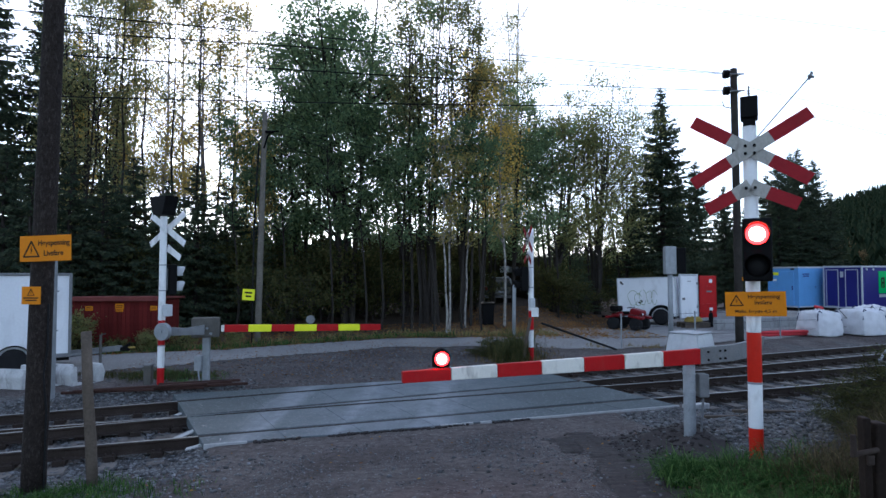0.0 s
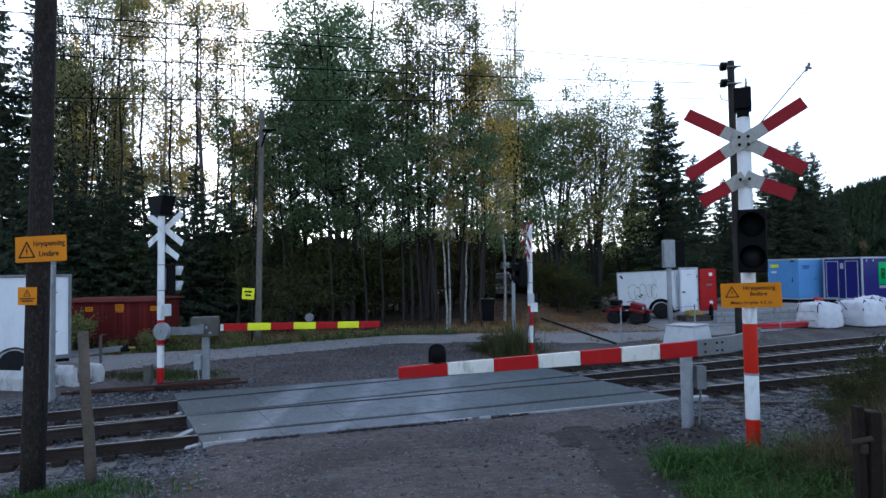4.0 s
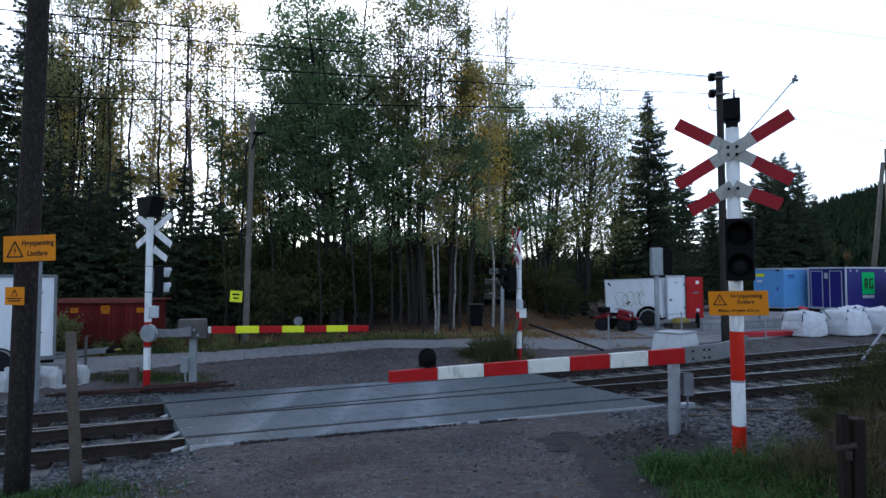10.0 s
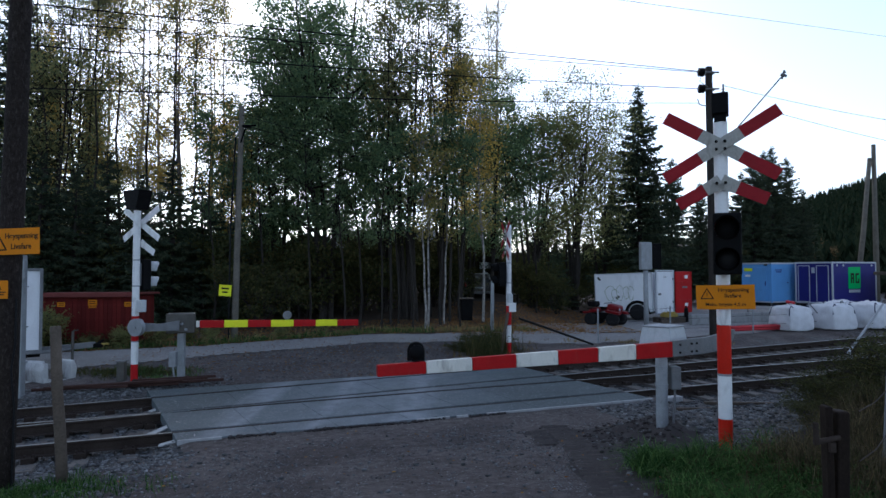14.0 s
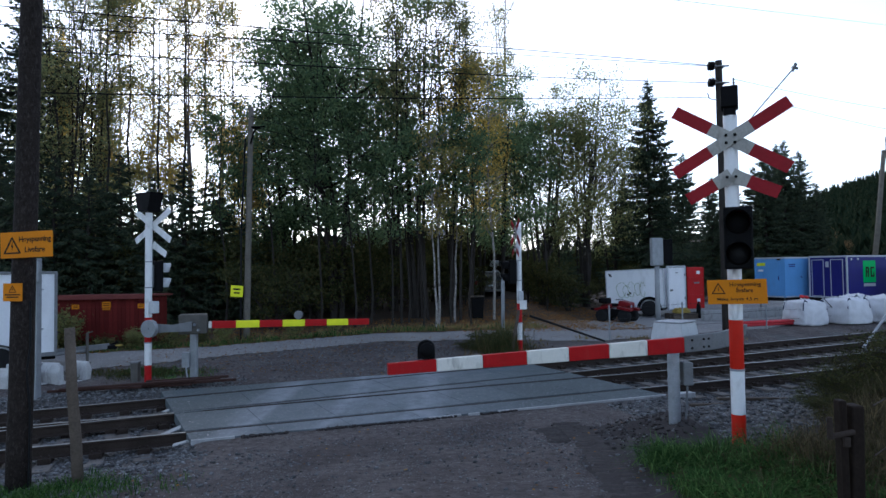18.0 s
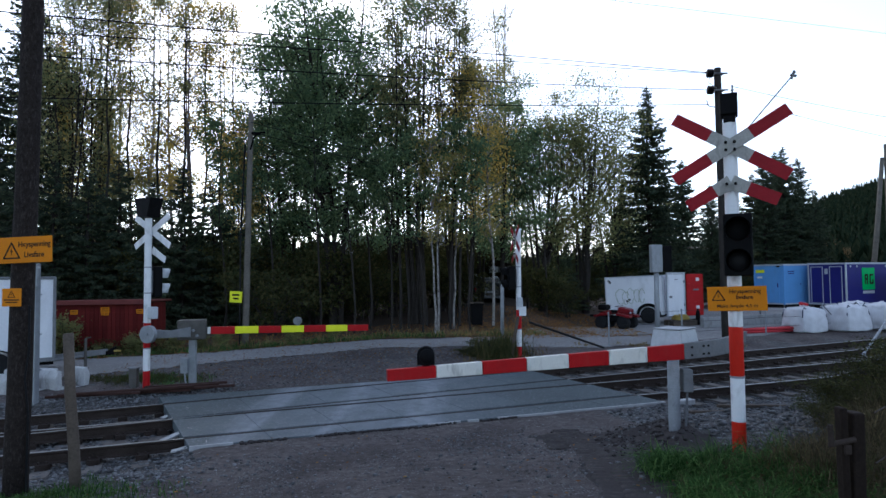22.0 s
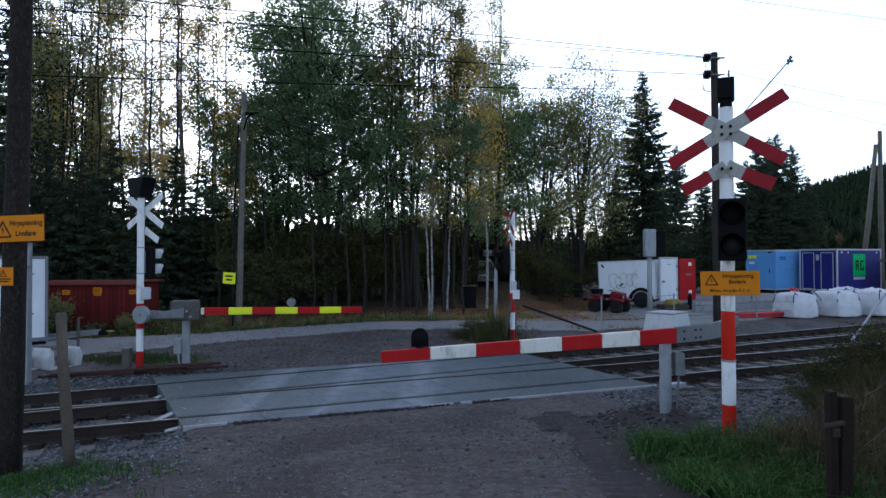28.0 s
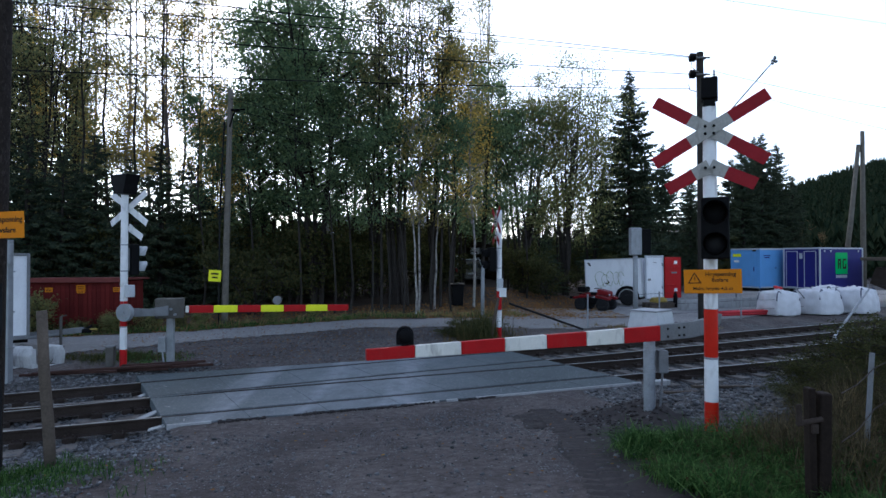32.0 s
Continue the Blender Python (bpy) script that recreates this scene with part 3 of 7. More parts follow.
# light gravel road behind the tracks, opening into the yard
def road_far(x):
    """Edge of the road against the wood."""
    if x > -2.55:
        return 24.0 + 0.10 * (x + 3)
    return 24.04 + 0.72 * (x + 2.55) if x > -7.45 else 20.5 + 0.42 * (x + 7.45)


def road_near(x):
    if x < -2.3:
        return 21.2 + 0.78 * (x + 2.3)
    return 21.2 + 0.05 * (x + 2.3) - 0.30 * max(min(x, 5) - 1.5, 0) + 0.46 * max(x - 5, 0)


def on_road(x, y):
    farther = road_far(x) + 4.5 * smooth(2.2, 4.5, x) + 11 * smooth(7.0, 9.5, x)
    w = wob(x, y, 0.3)
    return road_near(x) + w < y < farther + w


tagged(sheet("road", list(np.arange(-26, 60, 0.3)), list(np.arange(8, 56, 0.22)), M_GRAVEL, 0.02, on_road), "pale grey gravel road and storage yard", "road", kind="structure")


def on_woods(x, y):
    return road_far(x) + wob(x, y, 0.35) + 0.05 < y and (x < 2.6 + 0.25 * (y - 24) + wob(x, y, 0.5) or (y > 28.6 + wob(x, y, 0.5) and x < 8.2 + 0.4 * (y - 29)))


tagged(sheet("forest_floor", list(np.arange(-40, 20, 0.5)), list(np.arange(14, 75, 0.5)), M_GROUND, 0.03, on_woods), "brown leaf-strewn forest floor", "forest floor", kind="structure")



stone_shapes = []
for k in range(5):
    bm = bmesh.new()
    bmesh.ops.create_icosphere(bm, subdivisions=1, radius=1.0)
    for v in bm.verts:
        v.co *= 1 + 1.1 * (random.random() - 0.5)
        v.co.z *= 0.65
    stone_shapes.append((np.array([v.co[:] for v in bm.verts]), np.array([[v.index for v in f.verts] for f in bm.faces])))
    bm.free()


def scatter(name, spots, lo, hi, material, label, category):
    vs, fs, base = [], [], 0
    for x, y in spots:
        v, f = stone_shapes[random.randrange(5)]
        a, s = random.random() * 6.28, lo + (hi - lo) * random.random() ** 2.2
        r = np.array([[math.cos(a), -math.sin(a), 0], [math.sin(a), math.cos(a), 0], [0, 0, 1]])
        vs.append((v * (1, random.uniform(0.55, 1), random.uniform(0.6, 1))) @ r.T * s + (x, y, height(x, y) + s * 0.3))
        fs.append(f + base)
        base += len(v)
    return tagged(new(name, raw(name, np.concatenate(vs), np.concatenate(fs), material)), label, category, kind="stuff")


spots = []
while len(spots) < 46000:
    x, y = random.uniform(-9, 26), random.uniform(6, 27)
    if on_ballast(x, y) and random.random() < (1.0 if y < 12 else 0.75 if y < 17 else 0.3):
        spots.append((x, y))
scatter("ballast_stones", spots, 0.012, 0.042, M_STONE, "loose grey ballast stones round the sleepers", "stones")
spots = [(random.gauss(-0.6, 2.6), random.uniform(3.4, 10.2)) for _ in range(15000)]
spots = [(x, y) for x, y in spots if noise.noise((x * 0.7, y * 0.45, 8)) + 0.5 * noise.noise((x * 2, y * 2, 3)) > 0.05 or random.random() < 0.12]
scatter("road_pebbles", [(x, y) for x, y in spots if -4.6 < x < 3 and y < NEAR_A - 1.4 + 0.346 * x], 0.004, 0.02, M_STONE, "small pebbles pressed into the dirt road", "pebbles")
spots = [(random.gauss(0.2, 2.2), random.uniform(3.4, 10.0)) for _ in range(600)]
lump = [(random.gauss(2.7, 0.4), random.gauss(8.8, 0.55)) for _ in range(260)]
scatter("earth_lumps", lump, 0.005, 0.024, M_MUDSHADE, "dark lumps of earth beside the barrier post", "clods")
scatter("dirt_clods", [(x, y) for x, y in spots if -4.6 < x < 2.9 and y < NEAR_A - 1.2 + 0.346 * x and noise.noise((x * 0.8, y * 0.6, 5)) > -0.12], 0.004, 0.014, M_MUDSHADE, "small clods of dark earth on the road", "clods")
spots = [(random.uniform(-9, 3), random.uniform(14.5, 21.5)) for _ in range(6500)]
scatter("far_road_stones", [(x, y) for x, y in spots if y > 15.3 + 0.37 * x], 0.008, 0.035, M_STONE, "loose stones on the dirt behind the tracks", "stones")
spots = [(random.uniform(-10.5, -4.6), random.uniform(11.0, 14.6)) for _ in range(5200)]
scatter("side_ballast", [(x, y) for x, y in spots if FAR_A + FAR_K * x + 0.25 < y < FAR_A + FAR_K * x + 2.2 and (y > 12.6 or x < -6.5)], 0.015, 0.05, M_STONE, "coarse pale ballast beside the far track", "stones")
spots = [(random.uniform(-6, -2.6), random.uniform(5.5, 9.0)) for _ in range(6000)]
scatter("shoulder_gravel", [(x, y) for x, y in spots if y < NEAR_A - 1.3 + 0.36 * x and random.random() < smooth(-2.9, -3.9, x)], 0.006, 0.032, M_STONE, "grey gravel spilling from the track onto the road's edge", "gravel")


spots = [(x, NEAR_A + 0.36 * x - 0.70 + random.gauss(0, 0.035)) for x in [random.uniform(-3.0, 1.2) for _ in range(900)] if noise.noise((x * 1.6, 3, 3)) > -0.15]
scatter("edge_crumbs", spots, 0.008, 0.04, M_MUDSHADE, "crumbled earth against the edge of the deck", "earth")
spots = [(random.uniform(-4.4, 2.4), random.uniform(4.0, 9.4)) for _ in range(420)]
scatter("loose_stones", [(x, y) for x, y in spots if y < NEAR_A - 1.5 + 0.346 * x], 0.012, 0.036, M_STONE, "loose pale stones lying on the dirt road", "stones")
spots = [(random.gauss(2.55, 0.42), random.gauss(8.4, 0.7)) for _ in range(420)]
scatter("bank_rubble", [(x, y) for x, y in spots if y < NEAR_A - 1.4 + 0.346 * x], 0.005, 0.032, M_MUDSHADE, "dark rubble and clods round the barrier post", "rubble")


spots = [(random.gauss(-3.75, 0.5), random.gauss(7.3, 0.8)) for _ in range(420)] + [(random.gauss(-5.0, 0.7), random.gauss(8.4, 0.4)) for _ in range(160)]
scatter("pale_stones", [(x, y) for x, y in spots if y < NEAR_A - 1.3 + 0.36 * x], 0.006, 0.030, M_PALESTONE, "pale coarse stones on the road's shoulder", "stones")


def rail_line(a, k, x0, x1, name, parent):
    """Rail with foot, web and head; its head is a part of its own."""
    n = max(2, int((x1 - x0) / 3))
    foot = [(-0.065, -0.165), (0.065, -0.165), (0.06, -0.15), (0.012, -0.135), (0.012, -0.045), (0.034, -0.03), (0.034, -0.004), (-0.034, -0.004), (-0.034, -0.03), (-0.012, -0.045), (-0.012, -0.135), (-0.06, -0.15)]
    t = math.atan(k)
    L = (x1 - x0) / math.cos(t)
    m = Matrix.Translation(((x0 + x1) / 2, a + k * (x0 + x1) / 2, 0)) @ Matrix.Rotation(t, 4, "Z") @ Matrix.Rotation(radians(90), 4, "Z")
    bm = bmesh.new()
    prism(bm, foot, L, m)
    body = part(name, bm, M_RUST, parent)
    # bright where trains alone run; flangeway shade painted on the head in the deck
    u0, u1 = (-3.62 - 0.57 * (a - 8.95)) / (1 + 0.57 * k), (4.15 - 0.49 * (a - 11.6)) / (1 + 0.49 * k)
    for p, q, material, label in ((x0, u0, M_RAILTOP, "worn shiny rail head"), (u0, u1, M_MUDSHADE, "rail head in the deck, dark with painted groove shade"), (u1, x1, M_RAILTOP, "worn shiny rail head")):
        bm = bmesh.new()
        box(bm, (0.062, (q - p) / math.cos(t), 0.005), (0, 0, -0.0015), None)
        bm.transform(Matrix.Translation(((p + q) / 2, a + k * (p + q) / 2, 0)) @ Matrix.Rotation(t + radians(90), 4, "Z"))
        part("rail_head", bm, material, body, label)
    return body


def track(a, k, x0, x1, label, gaps):
    t = math.atan(k)
    tr = thing("railway_track", Matrix.Identity(4), label, "railway track", "tracks", "structure")
    off = GAUGE / math.cos(t)
    rail_line(a, k, x0, x1, "rail", tr)
    rail_line(a + off, k, x0, x1, "rail", tr)
    bm = bmesh.new()
    box(bm, (0.24, 2.5, 0.18), (0, 0, 0), None, 0.012)
    sl = mesh_of("sleeper", bm, M_SLEEPER)
    bm = bmesh.new()
    box(bm, (0.16, 0.34, 0.075), (0, 0, 0.125), None)
    for s in (-0.11, 0.11):
        for e in (-0.05, 0.05):
            rod(bm, (e, s, 0.155), (e, s, 0.2), 0.016, seg=6)
    plate = mesh_of("base_plate", bm, M_RUST)
    n = int((x1 - x0) * math.sqrt(1 + k * k) / 0.62)
    for i in range(n):
        x = x0 + (i + 0.5) * 0.62 * math.cos(t)
        if gaps[0] < x < gaps[1] or x > 32:
            continue
        y = a + k * x + off / 2
        o = new("sleeper", sl)
        o.parent = tr
        o.matrix_basis = Matrix.Translation((x, y, -0.310 if x < 0 else -0.268)) @ Matrix.Rotation(t, 4, "Z")
        if x < 14:
            for s in (-GAUGE / 2, GAUGE / 2):
                b = new("base_plate", plate)
                b.parent = o
                b.matrix_basis = Matrix.Translation((0, s, 0))
    return tr


track(NEAR_A, NEAR_K, -16, 60, "rusty rails of the near track on worn sleepers", (-3.4, 3.4))
track(FAR_A - GAUGE / math.cos(FAR_DIR), FAR_K, -16, 60, "rusty rails of the diverging far track on sleepers", (-4.6, 2.4))

# crossing deck: strips of panels between the rails
deck = thing("crossing_deck", Matrix.Identity(4), "grey-blue rubber level crossing deck with worn wheel tracks", "crossing deck", kind="structure")


def deck_x(u, y):
    """x on the deck at the share u between its slanting ends."""
    left = -3.62 - 0.57 * (y - 8.95)
    right = 4.15 - 0.49 * (y - 11.6)
    return left + u * (right - left)


def line_y(kind, x):
    c = 0.06
    return {"n0": NEAR_A + 0.36 * x - 0.66, "c0": NEAR_A + NEAR_K * x - 0.05, "c1": NEAR_A + NEAR_K * x + c + 0.04,
            "b20": NEAR_A + NEAR_K * x + 1.615 - 0.10, "b21": NEAR_A + NEAR_K * x + 1.615 + 0.05,
            "b10": FAR_A + FAR_K * x - 1.676 - 0.05, "b11": FAR_A + FAR_K * x - 1.676 + 0.10,
            "a0": FAR_A + FAR_K * x - 0.10, "a1": FAR_A + FAR_K * x + 0.05, "f1": 14.84 + 0.372 * x + 0.12}[kind]


def deck_pt(kind, u):
    x = 0.0
    for _ in range(12):
        x = deck_x(u, line_y(kind, x))
    return Vector((x, line_y(kind, x), 0))


def slab(corners, top, thick, gap, material, parent, name):
    bm = bmesh.new()
    c = sum(corners, Vector()) / 4
    up = [bm.verts.new(Vector((*(p + (c - p).normalized() * gap).xy, top))) for p in corners]
    dn = [bm.verts.new(v.co - Vector((0, 0, thick))) for v in up]
    bm.faces.new(up)
    for i in range(4):
        bm.faces.new((dn[i], dn[(i + 1) % 4], up[(i + 1) % 4], up[i]))
    bmesh.ops.recalc_face_normals(bm, faces=bm.faces[:])
    bmesh.ops.bevel(bm, geom=[e for e in bm.edges if all(v.co.z > top - 1e-4 for v in e.verts)], offset=0.006, segments=1, affect="EDGES")
    return part(name, bm, material, parent)


q = [deck_pt("n0", 0), deck_pt("n0", 1), deck_pt("f1", 1), deck_pt("f1", 0)]
slab(q, -0.035, 0.1, 0.02, M_TYRE, deck, "deck_base")
for lo, hi, cuts in (("n0", "c0", 7), ("c1", "b20", 7), ("b21", "b10", 14), ("b11", "a0", 6), ("a1", "f1", 5)):
    for i in range(cuts):
        q = [deck_pt(lo, i / cuts), deck_pt(lo, (i + 1) / cuts), deck_pt(hi, (i + 1) / cuts), deck_pt(hi, i / cuts)]
        if min((q[3] - q[0]).length, (q[2] - q[1]).length) < 0.012:
            continue
        slab(q, 0.004 + random.uniform(-0.003, 0.003), 0.14, 0.002, M_DECK, deck, "panel")
for a, b in ((0.0, 0.075), (0.44, 0.51), (0.525, 0.55), (0.59, 0.72), (0.72, 0.86), (0.86, 1.0)):
    p, q = deck_pt("n0", a), deck_pt("n0", b)
    d = (q - p).normalized()
    nrm = Vector((d.y, -d.x, 0))
    slab([p + nrm * 0.044, q + nrm * 0.044, q + nrm * 0.01, p + nrm * 0.01], 0.012, 0.12, 0.004, M_KERB, deck, "edge_strip")
# deflector plates at the deck's open end
for (x, y), turn in (((-4.25, 9.95), 52), ((-4.95, 11.55), 50), ((-3.75, 9.25), 16)):
    bm = bmesh.new()
    box(bm, (0.5, 0.13, 0.025), (0, 0, 0), Matrix.Rotation(radians(-12), 4, "Y"), 0.006)
    box(bm, (0.06, 0.1, 0.14), (0.2, 0, -0.1), None, 0.005)
    d = tagged(new("deflector_plate", mesh_of("deflector_plate", bm, M_KERB)), "pale sloping steel deflector beside the rail", "deflector", "deflectors")
    d.matrix_basis = pose(x, y, -0.06, 0, 0, turn)
# tractor tread prints pressed into the dirt
tv, tf = [], []
for path, width, step in ((((1.54, 9.35), (1.46, 8.2)), 0.3, 0.105), (((1.80, 9.6), (1.86, 8.6), (1.80, 7.6), (1.66, 6.2), (1.5, 4.8)), 0.4, 0.145)):
    for (ax, ay), (bx, by) in zip(path, path[1:]):
        n = int((ay - by) / step)
        for i in range(n):
            x0, y0 = ax + (bx - ax) * i / n, ay + (by - ay) * i / n
            for e in (-1, 1):
                if random.random() < 0.1:
                    continue
                m = Matrix.Translation((x0 + e * width * 0.26, y0 + 0.01 * e, height(x0 + e * width * 0.26, y0) + 0.012)) @ Matrix.Rotation(radians(7 * e - 4 + random.uniform(-3, 3)), 4, "Z")
                w, h, d = width * random.uniform(0.2, 0.255), random.uniform(0.007, 0.015), step * 0.2
                b = len(tv)
                for px, py, pz in ((-w, -d, -0.012), (w, -d, -0.012), (w * 0.93, -d * 0.3, h), (-w * 0.93, -d * 0.3, h), (w * 0.93, d * 0.4, h * 0.8), (-w * 0.93, d * 0.4, h * 0.8), (w, d, -0.012), (-w, d, -0.012)):
                    tv.append(m @ Vector((px, py, pz)))
                tf += [(b, b + 1, b + 2, b + 3), (b + 3, b + 2, b + 4, b + 5), (b + 5, b + 4, b + 6, b + 7), (b + 1, b + 6, b + 4, b + 2), (b, b + 3, b + 5, b + 7)]
bv, bf = [], []
for path, width in ((((1.54, 9.4), (1.46, 8.15)), 0.14), (((1.80, 9.65), (1.86, 8.6), (1.80, 7.6), (1.66, 6.2), (1.5, 4.8)), 0.19)):
    b = len(bv)
    rows_ = []
    for (ax, ay), (bx, by) in zip(path, path[1:]):
        for i in range(14):
            rows_.append((ax + (bx - ax) * i / 14, ay + (by - ay) * i / 14))
    for x0, y0 in rows_:
        w = width + 0.03 * noise.noise((x0 * 5, y0 * 5, 1))
        for k in range(7):
            bv.append((x0 - w + w * k / 3, y0, height(x0 - w + w * k / 3, y0) + (0.014 if 0 < k < 6 else -0.01)))
    bf += [(b + j * 7 + k, b + j * 7 + k + 1, b + j * 7 + k + 8, b + j * 7 + k + 7) for j in range(len(rows_) - 1) for k in range(6)]
tagged(new("wheel_ruts", raw("wheel_ruts", bv, bf, M_MUDSHADE, True)), "damp dark ruts pressed by a tractor", "ruts", kind="structure")
tagged(new("tread_prints", raw("tread_prints", [v[:] for v in tv], tf, M_RIDGE)), "tractor tread prints in the damp dirt", "tyre prints", kind="stuff")

# ---------------------------------------------------------------- crossing signals and barriers
def striped(parent, name, a, b, h0, h1, depth, cols, bevel=0.008):
    """Boom from a to b in equal coloured lengths; its height goes from h0 to h1."""
    a, b = Vector(a), Vector(b)
    d = b - a
    rot = d.to_track_quat("X", "Z").to_matrix().to_4x4()
    n = len(cols)
    for i, (m, lab) in enumerate(cols):
        u0, u1 = i / n, (i + 1) / n
        L, e0, e1 = d.length / n, h0 + (h1 - h0) * u0, h0 + (h1 - h0) * u1
        bm = bmesh.new()
        prism(bm, [(-L / 2 + 0.002, -e0 / 2), (L / 2 - 0.002, -e1 / 2), (L / 2 - 0.002, e1 / 2), (-L / 2 + 0.002, e0 / 2)], depth, Matrix.Translation(a + d * (u0 + u1) / 2) @ rot, bevel)
        part(name, bm, m, parent, lab)


def arm(outline, m, material, parent, name, label=""):
    bm = bmesh.new()
    prism(bm, outline, 0.012, m, 0.002)
    return part(name, bm, material, parent, label)


LAMPS = []


def lamp_disc(parent, at, r, m=None):
    """Lamp with a lit face and a dark back; it turns in its housing."""
    bm = bmesh.new()
    lathe(bm, [(r * 0.2, 0.0), (r * 1.07, -0.012), (r * 1.07, 0.002), (r * 0.95, 0.012), (r * 0.3, 0.024)], Matrix.Rotation(radians(90), 4, "X") @ Matrix.Rotation(radians(180), 4, "X"))
    ob = part("lamp", bm, M_BLACK, parent, "round red warning lamp", True)
    bm = bmesh.new()
    lathe(bm, [(r * 1.0, 0), (r * 0.97, 0.008), (r * 0.6, 0.014)], Matrix.Translation((0, -0.014, 0)) @ Matrix.Rotation(radians(90), 4, "X"), 28)
    part("lens_rim", bm, M_LITRIM, ob, "glowing red lens rim", True)
    bm = bmesh.new()
    lathe(bm, [(r * 0.74, 0), (r * 0.66, 0.014), (r * 0.4, 0.022), (r * 0.1, 0.026)], Matrix.Translation((0, -0.022, 0)) @ Matrix.Rotation(radians(90), 4, "X"), 28)
    part("lens", bm, M_LIT, ob, "bright red-white lens", True)
    ob.matrix_basis = Matrix.Translation(at)
    LAMPS.append((ob, Vector(at)))
    return ob


def crossing_signal(m, label, lit=False, front=True, sign=False, boxes=True, hopper=False, tilt=0.0, bell=True):
    s = thing("crossing_signal", m, label, "crossing signal", "crossing signals")
    bands = [(0.0, 0.34, M_ORED), (0.34, 0.835, M_WHITE), (0.835, 1.39, M_ORED), (1.39, 3.71, M_WHITE)]
    for z0, z1, mt in bands:
        if mt is M_ORED and not lit:
            mt = M_RED
        bm = bmesh.new()
        lathe(bm, [(0.0735, z0 - (0.25 if z0 == 0 else 0) + 0.001), (0.0745, z0 + 0.01), (0.0745, z1 - 0.01), (0.0735, z1 - 0.001)], None, 24)
        part("post", bm, mt, s, "", True)
    for z in (0.835, 2.05, 2.62):
        bm = bmesh.new()
        lathe(bm, [(0.079, z - 0.012), (0.079, z + 0.012)], None, 24)
        part("clamp", bm, M_GALV, s)
    # loudspeaker box on top
    bm = bmesh.new()
    if hopper:
        prism(bm, [(-0.17, 0), (0.17, 0), (0.29, 0.42), (-0.29, 0.42)], 0.32, Matrix.Translation((0, 0, 3.73)), 0.01)
    else:
        box(bm, (0.18, 0.24, 0.24), (0.0, 0, 3.90), None, 0.012)
        box(bm, (0.13, 0.16, 0.1), (0.0, 0, 3.745), None, 0.01)
    if bell:
        part("bell_box", bm, M_BLACK, s, "black loudspeaker box")
    else:
        bm.free()
    # St Andrew's cross: two crossed boards and a chevron below
    cz = 3.42
    for ang, y in ((29, -0.105), (-34 if lit else -29, -0.09)):
        r = Matrix.Translation((0, y, cz)) @ Matrix.Rotation(radians(-ang - tilt), 4, "Y")
        for x0, x1, mt, lab in ((-0.69, -0.25, M_MAROON, ""), (-0.25, 0.25, M_BOARDGREY, "grey middle of the board"), (0.25, 0.69, M_MAROON, "")):
            arm([(x0, -0.071), (x1, -0.071), (x1, 0.071), (x0, 0.071)], r, mt if front else M_WHITE, s, "cross_board", lab if front else "white back of the board")
    for e in (-1, 1) if front else (-1,):
        r = Matrix.Translation((0, -0.1, cz - 0.41)) @ Matrix.Rotation(radians(27 * e - tilt), 4, "Y")
        for o, mt in (([(0, -0.085), (e * 0.19, -0.071), (e * 0.19, 0.071), (e * 0.0, 0.085)], M_BOARDGREY), ([(e * 0.19, -0.071), (e * 0.52, -0.071), (e * 0.52, 0.071), (e * 0.19, 0.071)], M_MAROON)):
            arm(o, r, mt if front else M_WHITE, s, "chevron_board")
    for x, z in ((-0.045, 0.04), (0.045, 0.04), (-0.045, -0.045), (0.045, -0.045), (-0.045, -0.43), (0.045, -0.43)):
        bm = bmesh.new()
        rod(bm, (x, -0.135, cz + z), (x, -0.1, cz + z), 0.017, seg=8)
        part("bolt", bm, M_BLACK, s)
    # two-lamp head with hoods
    hx = 0.05
    yy = -0.24
    bm = bmesh.new()
    box(bm, (0.29, 0.20, 0.68), (hx, yy + 0.03, 2.30), None, 0.02)
    head = part("lamp_housing", bm, M_BLACK, s, "black two-lamp signal head")
    bm = bmesh.new()
    box(bm, (0.06, 0.12, 0.5), (hx - 0.05, yy + 0.17, 2.30), None, 0.01)
    part("bracket", bm, M_DULL, head)
    for z in (2.465, 2.125):
        bm = bmesh.new()
        outer, seg = [], 20
        for a in range(seg + 1):
            g = radians(-40 + 260 * a / seg)
            outer.append((math.cos(g), math.sin(g), 1 - 0.35 * abs(math.cos(g)) * (math.sin(g) < 0)))
        rows = []
        for rad in (0.130, 0.123):
            for yv in (0.0, -0.26):
                rows.append([bm.verts.new((hx + rad * c, yy - 0.07 + yv * (0.62 + 0.38 * max(sn, 0)), z + rad * sn)) for c, sn, _ in outer])
        for i in range(seg):
            for p, q in ((0, 1), (3, 2), (1, 3), (2, 0)):
                bm.faces.new((rows[p][i], rows[p][i + 1], rows[q][i + 1], rows[q][i]))
        # seen from behind, the hoods take a pale colour for light reflected off them
        part("hood", bm, M_BLACK if front else M_HOUSING, head, "black lamp hood" if front else "lamp hood with reflected light painted on as pale grey", True)
        if lit and z > 2.4:
            lamp_disc(head, (hx, yy - 0.085, z), 0.112)
        else:
            bm = bmesh.new()
            lathe(bm, [(0.12, 0), (0.1, 0.012), (0.03, 0.02)], Matrix.Translation((hx, yy - 0.072, z)) @ Matrix.Rotation(radians(90), 4, "X"))
            part("lens", bm, M_GLASS, head, "dark unlit lens", True)
    if sign:
        warning_sign(s, 0.60, 0.27, Matrix.Translation((0.02, -0.11, 1.71)) @ Matrix.Rotation(radians(-1.5), 4, 'Y'), True)
    if boxes:
        bm = bmesh.new()
